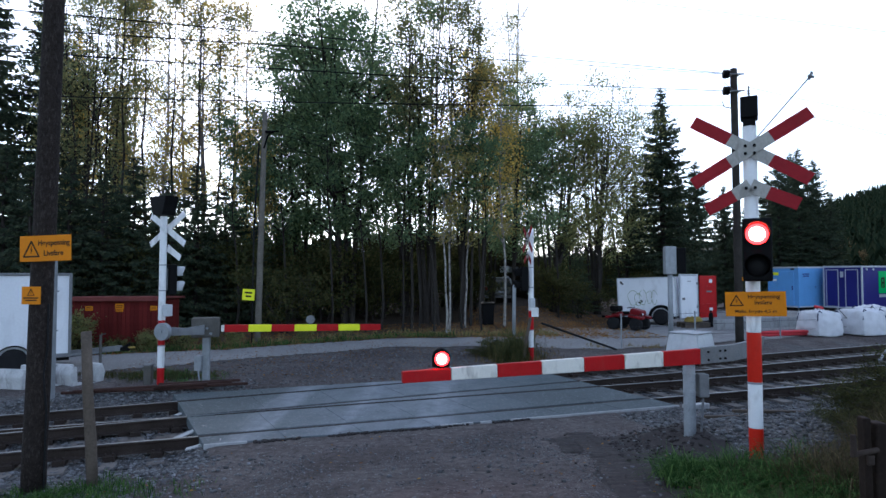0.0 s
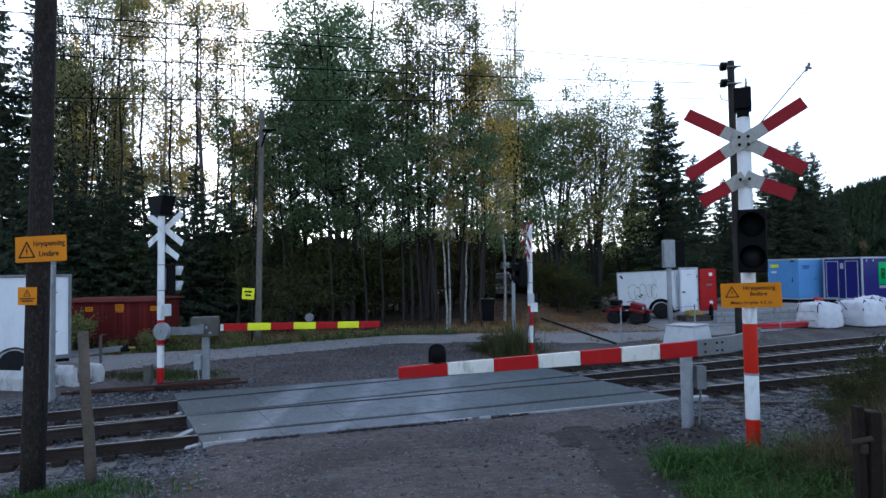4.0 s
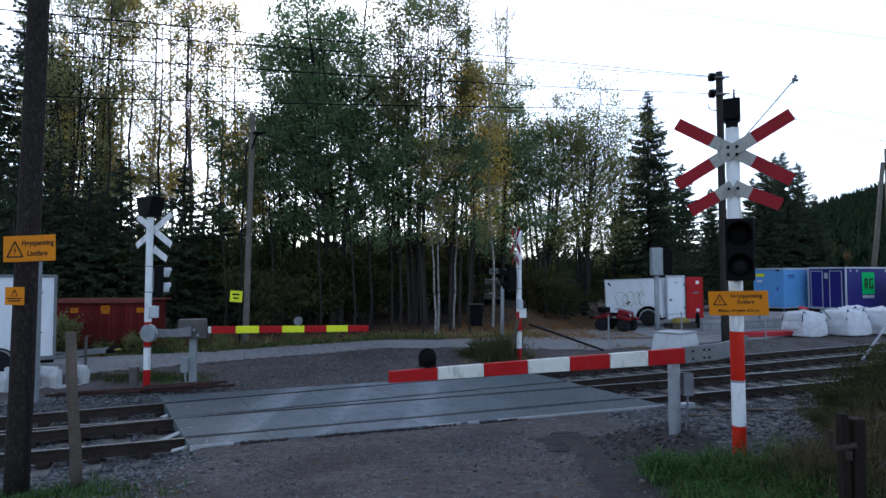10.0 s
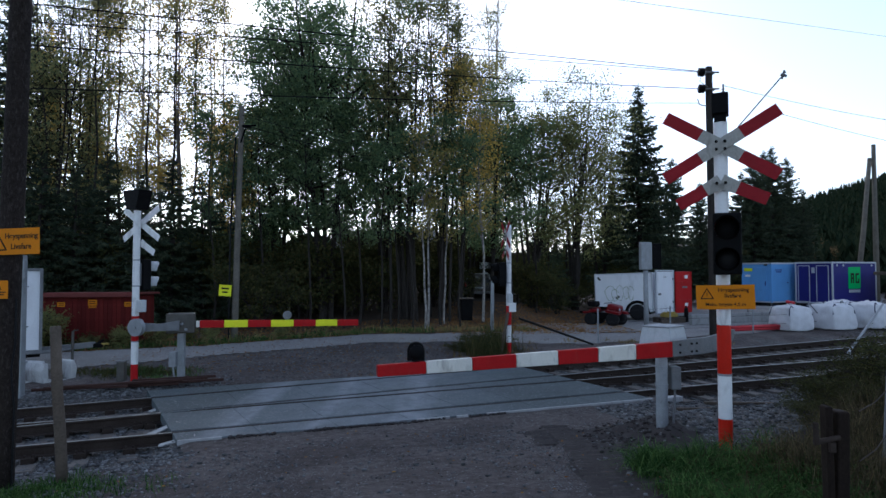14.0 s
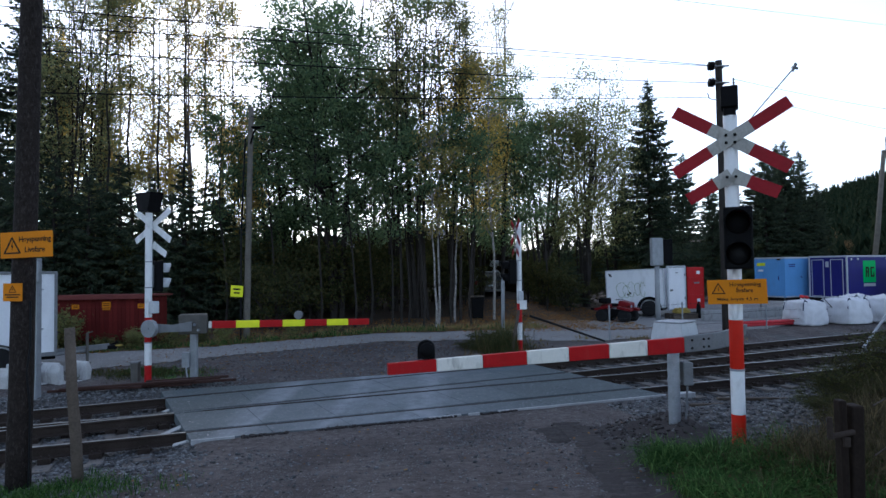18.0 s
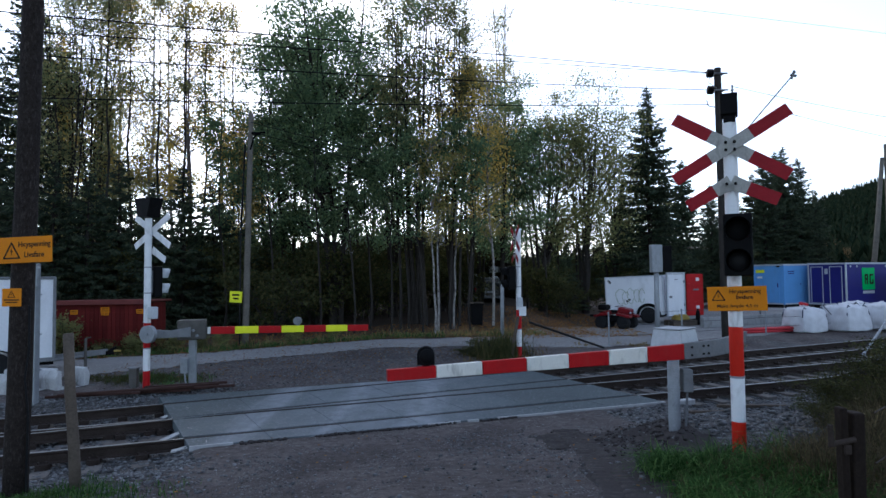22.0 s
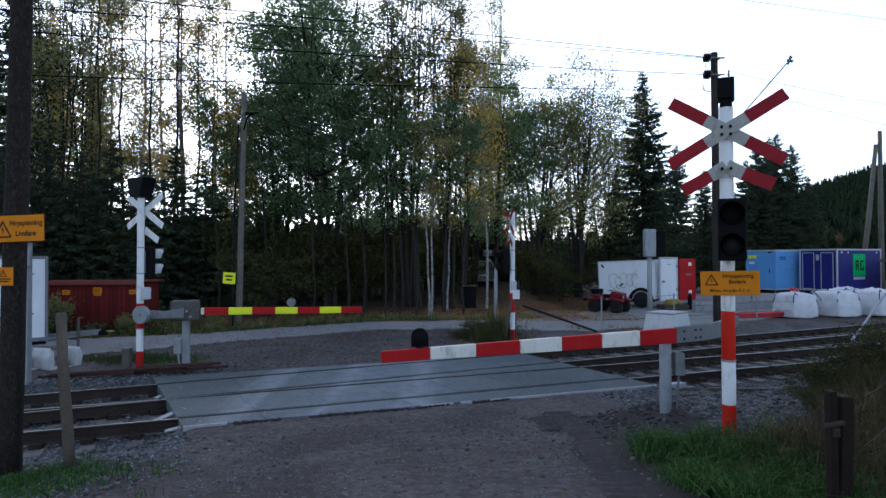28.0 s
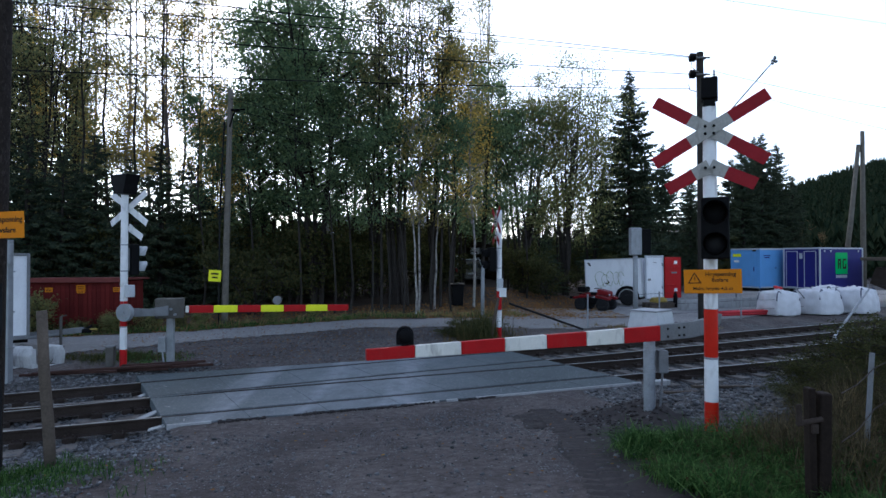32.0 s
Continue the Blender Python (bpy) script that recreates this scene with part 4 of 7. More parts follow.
        box(bm, (0.17, 0.14, 0.26), (-0.2 if not front else 0.17, 0, 1.62), None, 0.015)
        part("junction_box", bm, M_HOUSING, s, "small grey junction box")
    return s


def triangle(parent, size, m):
    h = size * 0.866
    for a, b in (((-size / 2, 0), (size / 2, 0)), ((size / 2, 0), (0, h)), ((0, h), (-size / 2, 0))):
        d = Vector((b[0] - a[0], 0, b[1] - a[1]))
        bm = bmesh.new()
        w = size * 0.085
        q = m @ Matrix.Translation(((a[0] + b[0]) / 2, -0.002, (a[1] + b[1]) / 2)) @ Matrix.Rotation(-math.atan2(d.z, d.x), 4, "Y")
        box(bm, (d.length + w * 0.6, 0.0025, w), (0, 0, 0))
        bm.transform(q)
        part("symbol", bm, M_INK, parent)
    bm = bmesh.new()
    k = size
    prism(bm, [(0.03 * k, 0.62 * k), (-0.07 * k, 0.36 * k), (0.0, 0.38 * k), (-0.03 * k, 0.14 * k), (0.08 * k, 0.43 * k), (0.0, 0.41 * k)], 0.003, m @ Matrix.Translation((0, -0.0025, 0)))
    part("symbol", bm, M_INK, parent, "black lightning bolt")


def warning_sign(parent, w, h, m, third=False, words=True):
    bm = bmesh.new()
    box(bm, (w, 0.006, h), (0, 0, 0), None, 0.002)
    bm.transform(m)
    p = part("sign", bm, M_SIGN, parent, "amber warning plate with black lettering")
    f = m @ Matrix.Translation((0, -0.004, 0))
    if third:
        triangle(p, h * 0.48, f @ Matrix.Translation((-w * 0.31, 0, -h * 0.06)))
        lettering("Høyspenning", h * 0.23, f @ Matrix.Translation((w * 0.14, -0.001, h * 0.29)), M_INK, p, w * 0.52)
        lettering("livsfare", h * 0.23, f @ Matrix.Translation((w * 0.13, -0.001, h * 0.05)), M_INK, p, w * 0.28)
        lettering("Maks. høyde 4,5 m", h * 0.17, f @ Matrix.Translation((0, -0.001, -h * 0.3)), M_INK, p, w * 0.68)
    elif words:
        triangle(p, h * 0.68, f @ Matrix.Translation((-w * 0.27, 0, -h * 0.31)))
        lettering("Høyspenning", h * 0.30, f @ Matrix.Translation((w * 0.165, -0.001, h * 0.2)), M_INK, p, w * 0.61)
        lettering("Livsfare", h * 0.30, f @ Matrix.Translation((w * 0.16, -0.001, -h * 0.2)), M_INK, p, w * 0.38)
    else:
        triangle(p, h * 0.42, f @ Matrix.Translation((0, 0, 0.0)))
        for z, ww in ((-0.14, 0.8), (-0.27, 0.62)):
            bm = bmesh.new()
            box(bm, (w * ww, 0.002, h * 0.07), (0, 0, h * z))
            bm.transform(f)
            part("text_bar", bm, M_INK, p)
    return p


near_signal = crossing_signal(pose(3.27, 7.1, 0.385, 0, 0, -25), "tall red and white crossing signal with flashing red lamp", True, True, True, False, False, 1.6)
crossing_signal(pose(-6.60, 13.9, 0.03, 0, -0.5, 150), "white crossing signal with red foot, seen from behind", False, False, False, True, True)
crossing_signal(pose(2.10, 18.1, 0.0, 0, 1.6, -85), "leaning white crossing signal with striped cross, facing the yard", False, True, False, True, bell=False)

# near barrier: boom lowered across the road
bar = thing("road_barrier", pose(0, 0, 0), "lowered red and white barrier boom on a grey post", "barrier", "barriers")
R_, W_ = (M_RED, "red reflective stripe"), (M_CREAM, "scuffed white stripe")
tip, root = Vector((-0.63, 6.85, 1.315)), Vector((3.03, 8.07, 1.385))
striped(bar, "boom_stripe", tip, root, 0.125, 0.195, 0.07, [R_, W_, R_, W_, R_, W_, R_])
along = (root - tip).normalized()
bm = bmesh.new()
rot = along.to_track_quat("X", "Z").to_matrix().to_4x4()
prism(bm, [(0.0, -0.10), (0.5, -0.09), (0.78, -0.06), (0.98, 0.06), (1.02, 0.2), (0.9, 0.2), (0.8, 0.16), (0.55, 0.125), (0.0, 0.105)], 0.05, Matrix.Translation(root + along * 0.005) @ rot, 0.006)
brk = part("boom_bracket", bm, M_DULL, bar, "grey riveted steel boom bracket")
for x, z in ((0.12, 0.05), (0.12, -0.05), (0.3, 0.055), (0.3, -0.045), (0.38, 0.055), (0.38, -0.045)):
    bm = bmesh.new()
    p = root + along * x + Vector((0, 0, z))
    n = Vector((along.y, -along.x, 0))
    rod(bm, p + n * 0.02, p + n * 0.036, 0.014, seg=8)
    part("bolt", bm, M_BLACK, brk)
bm = bmesh.new()
lathe(bm, [(0.078, -0.1), (0.076, 0.1), (0.076, 1.11), (0.07, 1.12)], pose(2.985, 8.3, 0.27), 24)
part("barrier_post", bm, M_GALV, bar, "galvanised round post", True)
for z in (0.62, 0.86):
    bm = bmesh.new()
    lathe(bm, [(0.083, z - 0.01), (0.083, z + 0.01)], pose(2.985, 8.3, 0.27), 24)
    part("clamp", bm, M_GALV, bar)
bm = bmesh.new()
box(bm, (0.13, 0.16, 0.30), (3.16, 8.32, 0.98), None, 0.015)
tube(bm, [(3.16, 8.3, 0.84), (3.14, 8.28, 0.6), (3.1, 8.25, 0.25)], 0.016)
part("junction_box", bm, M_DULL, bar, "small grey box with cable")
bm = bmesh.new()
hm = pose(3.13, 8.62, 1.335, 0, 0, -48)
lo, hi = [(-0.24, -0.25), (0.24, -0.25), (0.24, 0.25), (-0.24, 0.25)], [(-0.2, -0.21), (0.2, -0.21), (0.2, 0.21), (-0.2, 0.21)]
v0 = [bm.verts.new(hm @ Vector((x, y, 0))) for x, y in lo]
v1 = [bm.verts.new(hm @ Vector((x, y, 0.29))) for x, y in hi]
bm.faces.new(v1)
bm.faces.new(v0[::-1])
for i in range(4):
    bm.faces.new((v0[i], v0[(i + 1) % 4], v1[(i + 1) % 4], v1[i]))
bmesh.ops.bevel(bm, geom=bm.edges[:], offset=0.012, segments=2, affect="EDGES")
hs = part("drive_housing", bm, M_HOUSING, bar, "pale grey sheet-metal drive housing")
bm = bmesh.new()
box(bm, (0.405, 0.425, 0.02), (0, 0, 0.298), None, 0.006)
bm.transform(hm)
part("lid", bm, M_GALV, hs, "flat pale lid")
# boom lamp
lc = tip + along * 0.44
bm = bmesh.new()
prism(bm, [(-0.097, -0.1), (0.097, -0.1), (0.098, 0.02), (0.085, 0.065), (0.05, 0.097), (0, 0.108), (-0.05, 0.097), (-0.085, 0.065), (-0.098, 0.02)], 0.10, Matrix.Translation(lc + Vector((0, 0.06, 0.175))), 0.012)
box(bm, (0.08, 0.08, 0.04), lc + Vector((0, 0.05, 0.07)), None, 0.005)
bh = part("boom_lamp_housing", bm, M_BLACK, bar, "black round-topped boom lamp")
lamp_disc(bh, lc + Vector((0.012, 0.0, 0.172)), 0.078)

# far barrier: yellow and red boom
bar2 = thing("road_barrier", pose(0, 0, 0), "lowered yellow and red barrier boom with grey drive box", "barrier", "barriers")
Y_ = (M_YELLOW, "yellow reflective stripe")
a, b = Vector((-5.42, 14.32, 1.205)), Vector((-1.92, 15.62, 1.125))
striped(bar2, "boom_stripe", a + (b - a) * 0.0, a + (b - a) * 0.02, 0.15, 0.15, 0.05, [W_])
striped(bar2, "boom_stripe", a + (b - a) * 0.02, b, 0.17, 0.15, 0.06, [R_, Y_, R_, Y_, R_, Y_, R_])
bm = bmesh.new()
box(bm, (0.6, 0.42, 0.44), (-5.78, 14.36, 1.23), Matrix.Rotation(radians(18), 4, "Z"), 0.025)
dbx = part("drive_box", bm, M_BOXBROWN, bar2, "weathered grey drive box")
for x, y, z in ((-5.95, 14.06, 1.1), (-5.6, 14.17, 1.1), (-5.68, 14.15, 1.22)):
    bm = bmesh.new()
    rod(bm, (x, y + 0.05, z), (x + 0.01, y - 0.02, z), 0.03, seg=10)
    part("latch", bm, M_GALV, dbx)
bm = bmesh.new()
box(bm, (0.15, 0.12, 1.05), (-5.78, 14.4, 0.5), None, 0.01)
part("barrier_post", bm, M_GALV, bar2, "square galvanised post")
bm = bmesh.new()
box(bm, (0.16, 0.14, 0.34), (-5.92, 14.3, 0.42), None, 0.015)
tube(bm, [(-5.92, 14.3, 0.26), (-5.9, 14.28, 0.1), (-5.86, 14.28, -0.08)], 0.02)
part("junction_box", bm, M_GALV, bar2, "small pale grey box with cable")
bm = bmesh.new()
prism(bm, [(-0.95, -0.1), (-0.1, -0.1), (-0.1, 0.12), (-0.5, 0.06), (-0.95, 0.1)], 0.06, Matrix.Translation((-5.58, 14.05, 1.19)) @ Matrix.Rotation(radians(20), 4, "Z"), 0.006)
part("counter_arm", bm, M_DULL, bar2)
bm = bmesh.new()
rod(bm, (-6.47, 13.62, 1.19), (-6.44, 13.72, 1.19), 0.19, seg=32)
rod(bm, (-6.475, 13.60, 1.19), (-6.44, 13.72, 1.19), 0.03, seg=12)
part("counterweight", bm, M_GALV, bar2, "round grey counterweight disc")
bm = bmesh.new()
c = a + (b - a) * 0.54
rod(bm, c + Vector((0, -0.03, 0.19)), c + Vector((0, 0.05, 0.19)), 0.1, seg=20)
box(bm, (0.08, 0.05, 0.14), c + Vector((0, 0.01, 0.1)), None, 0.005)
part("boom_lamp_back", bm, M_DULL, bar2, "grey back of a round boom lamp")

# signal head on a slim mast by the yard
ms = thing("signal_mast", pose(6.38, 19.0, 0.05), "slim galvanised mast with a grey signal box", "signal mast")
bm = bmesh.new()
lathe(bm, [(0.075, -0.2), (0.072, 2.45), (0.05, 2.47)], None, 16)
part("mast", bm, M_GALV, ms, "", True)
bm = bmesh.new()
box(bm, (0.34, 0.24, 0.84), (0.0, 0, 2.78), None, 0.03)
part("signal_box", bm, M_GALV, ms, "pale grey box")
bm = bmesh.new()
box(bm, (0.3, 0.3, 0.76), (0.36, 0.2, 2.78), None, 0.02)
for z in (2.95, 2.62):
    box(bm, (0.3, 0.34, 0.02), (0.42, 0.2, z + 0.1), None, 0.0)
part("lamp_housing", bm, M_BLACK, ms, "black lamp head with pale hoods")

# ---------------------------------------------------------------- poles, wires and fence posts
def wood_pole(x, y, z0, z1, r0, r1, lean, material, label, seg=18):
    p = thing("utility_pole", pose(x, y, 0), label, "utility pole", "wooden poles")
    bm = bmesh.new()
    n = 14
    pts = [(lean[0] * i / n + 0.01 * noise.noise((x, i * 0.7, 1)), lean[1] * i / n, z0 + (z1 - z0) * i / n) for i in range(n + 1)]
    tube(bm, pts, [r0 + (r1 - r0) * i / n for i in range(n + 1)], seg)
    part("pole", bm, material, p, "", True)
    return p


hv = wood_pole(-4.83, 7.12, -0.2, 9.2, 0.128, 0.10, (0.12, 0.1), M_WOODPOLE, "dark tarred wooden pole with amber warning plates")
warning_sign(hv, 0.65, 0.29, Matrix.Translation((0.18, -0.155, 2.73)) @ Matrix.Rotation(radians(-1.5), 4, "Y") @ Matrix.Rotation(radians(-8), 4, "Z"))
warning_sign(hv, 0.24, 0.2, Matrix.Translation((0.02, -0.14, 2.2)) @ Matrix.Rotation(radians(-8), 4, "Z"), words=False)
bm = bmesh.new()
tube(bm, [(0.14, -0.02, 2.1), (0.15, -0.03, 1.6), (0.12, -0.05, 1.3), (0.15, -0.03, 0.9), (0.14, -0.03, 0.0)], 0.012)
part("cable", bm, M_CABLE, hv)

sp = thing("steel_post", pose(-8.25, 12.6, -0.2), "square galvanised steel post beside the track", "post")
bm = bmesh.new()
box(bm, (0.16, 0.16, 2.95), (0, 0, 1.45), None, 0.012)
part("post", bm, M_GALV, sp)
bm = bmesh.new()
box(bm, (0.2, 0.12, 0.4), (0.06, -0.1, 2.65), None, 0.02)
part("bracket", bm, M_GALV, sp)
for z in (0.8, 1.5, 2.3):
    bm = bmesh.new()
    box(bm, (0.2, 0.2, 0.03), (0, 0, z), None, 0.0)
    part("collar", bm, M_GALV, sp)

st = tagged(new("wooden_stake"), "weathered wooden stake leaning beside the track", "stake")
st.matrix_basis = pose(-4.2, 7.2, 0.0, 0, -3.4, 0)
bm = bmesh.new()
tube(bm, [(0, 0, -0.2), (0.005, 0, 0.5), (-0.01, 0, 1.1), (0, 0, 1.78)], [0.062, 0.06, 0.057, 0.055], 14)
part("stake", bm, M_STICK, st, "", True)

p2 = wood_pole(-7.17, 22.5, -0.1, 8.35, 0.118, 0.09, (0.2, 0), M_POLEGREY, "grey wooden pole with a yellow plate and lamp arm")
bm = bmesh.new()
box(bm, (0.44, 0.012, 0.4), (-0.28, -0.18, 1.72), Matrix.Rotation(radians(4), 4, "Y"), 0.003)
pl = part("yellow_plate", bm, M_YELLOW, p2, "bright yellow plate")
for z, w in ((1.79, 0.26), (1.66, 0.2)):
    bm = bmesh.new()
    box(bm, (w, 0.004, 0.06), (-0.28, -0.189, z), Matrix.Rotation(radians(4), 4, "Y"))
    part("text_bar", bm, M_INK, pl)
bm = bmesh.new()
tube(bm, [(-0.19, -0.05, 0.0), (-0.15, -0.05, 4.0), (0.0, -0.05, 7.2)], 0.03)
part("conduit", bm, M_CABLE, p2)
bm = bmesh.new()
tube(bm, [(0.2, -0.1, 7.0), (0.34, -0.12, 7.45), (0.52, -0.14, 7.6), (0.75, -0.14, 7.62)], 0.03)
box(bm, (0.3, 0.16, 0.09), (0.42, -0.14, 7.58), None, 0.02)
part("lamp_arm", bm, M_BLACK, p2, "small dark lamp arm")

cp = wood_pole(9.93, 22.4, -0.1, 9.75, 0.14, 0.12, (-0.02, 0), M_BARK, "tall dark catenary pole with disc insulators")
for z in (9.52, 8.92):
    bm = bmesh.new()
    rod(bm, (-0.35, -0.15, z), (0.28, -0.15, z), 0.03)
    box(bm, (0.3, 0.32, 0.05), (0.02, 0, z), None, 0.01)
    part("crossarm", bm, M_DULL, cp)
    bm = bmesh.new()
    for i in range(3):
        lathe(bm, [(0.04, 0), (0.16, 0.025), (0.16, 0.04), (0.04, 0.07)], Matrix.Translation((-0.46 + 0.07 * i, -0.15, z)) @ Matrix.Rotation(radians(90), 4, "Y"), 14)
    part("insulator", bm, M_BLACK, cp, "dark disc insulator", True)
bm = bmesh.new()
tube(bm, [(-0.15, -0.1, 8.3), (-0.45, -0.15, 8.35), (-0.5, -0.15, 8.55)], 0.02)
tube(bm, [(-0.1, -0.1, 9.0), (-0.4, -0.12, 9.2), (-0.35, -0.14, 9.45)], 0.012)
part("wire_hook", bm, M_DULL, cp)
bm = bmesh.new()
rod(bm, (0.1, -0.2, 6.6), (2.68, -0.2, 9.52), 0.024)
rod(bm, (2.5, -0.2, 9.42), (2.7, -0.2, 9.37), 0.05)
rod(bm, (2.53, -0.2, 9.27), (2.63, -0.2, 9.57), 0.04)
part("stay_arm", bm, M_DULL, cp, "slanting steel stay arm")
bm = bmesh.new()
rod(bm, (0.45, -0.1, 8.2), (0.45, -0.1, 9.1), 0.03)
for i in range(5):
    lathe(bm, [(0.03, 0), (0.07, 0.02), (0.03, 0.05)], Matrix.Translation((0.45, -0.1, 8.5 + 0.1 * i)), 10)
part("insulator", bm, M_DULL, cp, "", True)
bm = bmesh.new()
box(bm, (0.1, 0.05, 0.14), (0.1, -0.18, 2.25), None, 0.01)
part("yellow_tag", bm, M_SIGN, cp)

far_poles = thing("twin_pole", pose(32.05, 45.5, 0.0), "pair of grey wooden poles leaning together", "utility pole", "wooden poles")
for pts in ([(0.15, 0, -0.3), (0.15, 0, 6), (0.15, 0, 11.6)], [(-1.35, 0.2, -0.3), (-0.7, 0.1, 5), (-0.15, 0, 10.6)]):
    bm = bmesh.new()
    tube(bm, pts, [0.2, 0.17, 0.14], 12)
    part("pole", bm, M_POLEGREY, far_poles, "", True)


def wire(name, a, b, sag, r=0.012, label="thin black overhead wire"):
    a, b = Vector(a), Vector(b)
    bm = bmesh.new()
    n = 24
    tube(bm, [a.lerp(b, i / n) - Vector((0, 0, sag * 4 * (i / n) * (1 - i / n))) for i in range(n + 1)], r, 5)
    return tagged(new(name, mesh_of(name, bm, M_CABLE)), label, "wire", "overhead wires")


cx, cy = 9.5, 22.25
tw = Vector((-math.cos(FAR_DIR), -math.sin(FAR_DIR), 0))
for z, zl, s, r in ((9.55, 7.87, 0.0, 0.014), (9.52, 7.42, 0.0, 0.012), (8.92, 7.0, 0.12, 0.014), (8.4, 6.0, 0.12, 0.013)):
    e = Vector((cx, cy, 0)) + tw * 24
    wire("overhead_wire", (cx, cy, z), (e.x, e.y, zl), s, r)
for a, b, s in (((10.4, 22.3, 9.05), (44, 39, 11.2), 0.9), ((12.4, 22.2, 8.0), (46, 40, 9.4), 0.9), ((1.76, 10.5, 7.19), (19.9, 22.0, 10.23), 0.0),
                ((-6.95, 22.4, 8.0), (3.5, 33, 7.6), 0.2), ((-6.6, 22.3, 7.55), (3.5, 32, 6.7), 0.2), ((-6.6, 22.3, 7.2), (1.5, 32, 6.0), 0.2)):
    wire("overhead_wire", a, b, s, 0.0045 if a[1] < 12 else 0.010)

# ---------------------------------------------------------------- beside the track: trailer, shed, blocks
def wheel(parent, at, r, w, turn=0.0, name="wheel", spokes=True):
    m = Matrix.Translation(at) @ Matrix.Rotation(radians(turn), 4, "Z") @ Matrix.Rotation(radians(90), 4, "X")
    bm = bmesh.new()
    lathe(bm, [(r * 0.6, -w / 2), (r * 0.93, -w / 2), (r, -w * 0.3), (r, w * 0.3), (r * 0.93, w / 2), (r * 0.6, w / 2)], m, 28)
    tyre = part(name, bm, M_TYRE, parent, "black rubber tyre", True)
    bm = bmesh.new()
    lathe(bm, [(r * 0.62, -w * 0.42), (r * 0.62, w * 0.3), (r * 0.5, w * 0.44), (r * 0.42, w * 0.3), (r * 0.2, w * 0.38), (r * 0.1, w * 0.46), (0.005, w * 0.46)], m, 24)
    if spokes:
        for k in range(8):
            a = k * math.tau / 8
            rod(bm, m @ Vector((r * 0.33 * math.cos(a), r * 0.33 * math.sin(a), w * 0.3)), m @ Vector((r * 0.33 * math.cos(a), r * 0.33 * math.sin(a), w * 0.42)), r * 0.05, seg=8)
    part("rim", bm, M_GALV, tyre, "pale steel rim", True)
    return tyre


tr = thing("box_trailer", pose(-10.02, 16.1, 0.0, 0, 0, 34), "white box trailer with dark edge trim and a drawbar", "trailer", "trailers")
bm = bmesh.new()
box(bm, (4.2, 1.9, 2.05), (-2.1, 1.0, 1.42), None, 0.02)
part("box_body", bm, M_VANWHITE, tr, "smooth white panel box")
for sz, at in (((0.07, 0.07, 2.1), (0.0, 0.04, 1.42)), ((4.25, 0.06, 0.07), (-2.1, 0.04, 2.45)), ((4.25, 0.07, 0.1), (-2.1, 0.04, 0.37)), ((0.06, 1.9, 0.07), (0.0, 1.0, 2.45))):
    bm = bmesh.new()
    box(bm, sz, at, None, 0.01)
    part("edge_trim", bm, M_DULL, tr, "dark grey-green edge profile")
bm = bmesh.new()
box(bm, (4.0, 0.1, 0.12), (-2.0, 0.25, 0.28), None, 0.01)
box(bm, (4.0, 0.1, 0.12), (-2.0, 1.75, 0.28), None, 0.01)
part("chassis", bm, M_BLACK, tr)
bm = bmesh.new()
box(bm, (1.5, 0.1, 0.15), (0.55, 0.75, 0.36), Matrix.Rotation(radians(-3), 4, "Y"), 0.01)
tube(bm, [(0.0, 0.3, 0.32), (0.7, 0.66, 0.32)], 0.045)
tube(bm, [(0.0, 1.4, 0.32), (0.7, 0.84, 0.32)], 0.045)
part("drawbar", bm, M_DULL, tr, "dull galvanised steel drawbar")
bm = bmesh.new()
box(bm, (0.26, 0.12, 0.13), (1.36, 0.75, 0.37), None, 0.03)
rod(bm, (1.3, 0.75, 0.4), (1.5, 0.75, 0.5), 0.03)
part("coupling", bm, M_BLACK, tr, "black ball coupling")
bm = bmesh.new()
box(bm, (0.2, 0.06, 0.05), (1.52, 0.72, 0.4), None, 0.015)
part("handle", bm, M_HOSE, tr, "dull yellow coupling handle")
bm = bmesh.new()
rod(bm, (0.75, 0.62, 0.02), (0.75, 0.62, 0.8), 0.035)
box(bm, (0.18, 0.12, 0.02), (0.75, 0.62, 0.0), None, 0.004)
rod(bm, (0.75, 0.62, 0.8), (0.88, 0.62, 0.83), 0.015)
part("jockey_leg", bm, M_BOXBROWN, tr)
wheel(tr, (-1.2, 0.05, 0.29), 0.31, 0.19)
bm = bmesh.new()
pts = [Vector((-1.2 + 0.4 * math.cos(radians(a)), 0.05, 0.27 + 0.4 * math.sin(radians(a)))) for a in range(0, 181, 15)]
for p, q in zip(pts, pts[1:]):
    d = q - p
    box(bm, (d.length * 1.12, 0.25, 0.025), (p + q) / 2, Matrix.Rotation(-math.atan2(d.z, d.x), 4, "Y"))
part("mudguard", bm, M_BLACK, tr, "black plastic mudguard")

# pale troughs stacked beside the ballast
trough = thing("concrete_trough", pose(-8.75, 14.45, -0.14, 0, 0, 62), "pale grey concrete cable trough lying by the ballast", "concrete trough", "concrete troughs")
bm = bmesh.new()
prism(bm, [(-0.36, 0), (0.36, 0), (0.40, 0.34), (0.33, 0.52), (0.26, 0.5), (0.24, 0.1), (-0.24, 0.1), (-0.26, 0.5), (-0.33, 0.52), (-0.40, 0.34)], 0.7, None, 0.02)
part("trough", bm, M_TROUGH, trough)
copy_thing(trough, pose(-9.3, 14.2, -0.14, 0, 0, 74))
copy_thing(trough, pose(-9.75, 14.0, -0.14, 0, 0, 80))

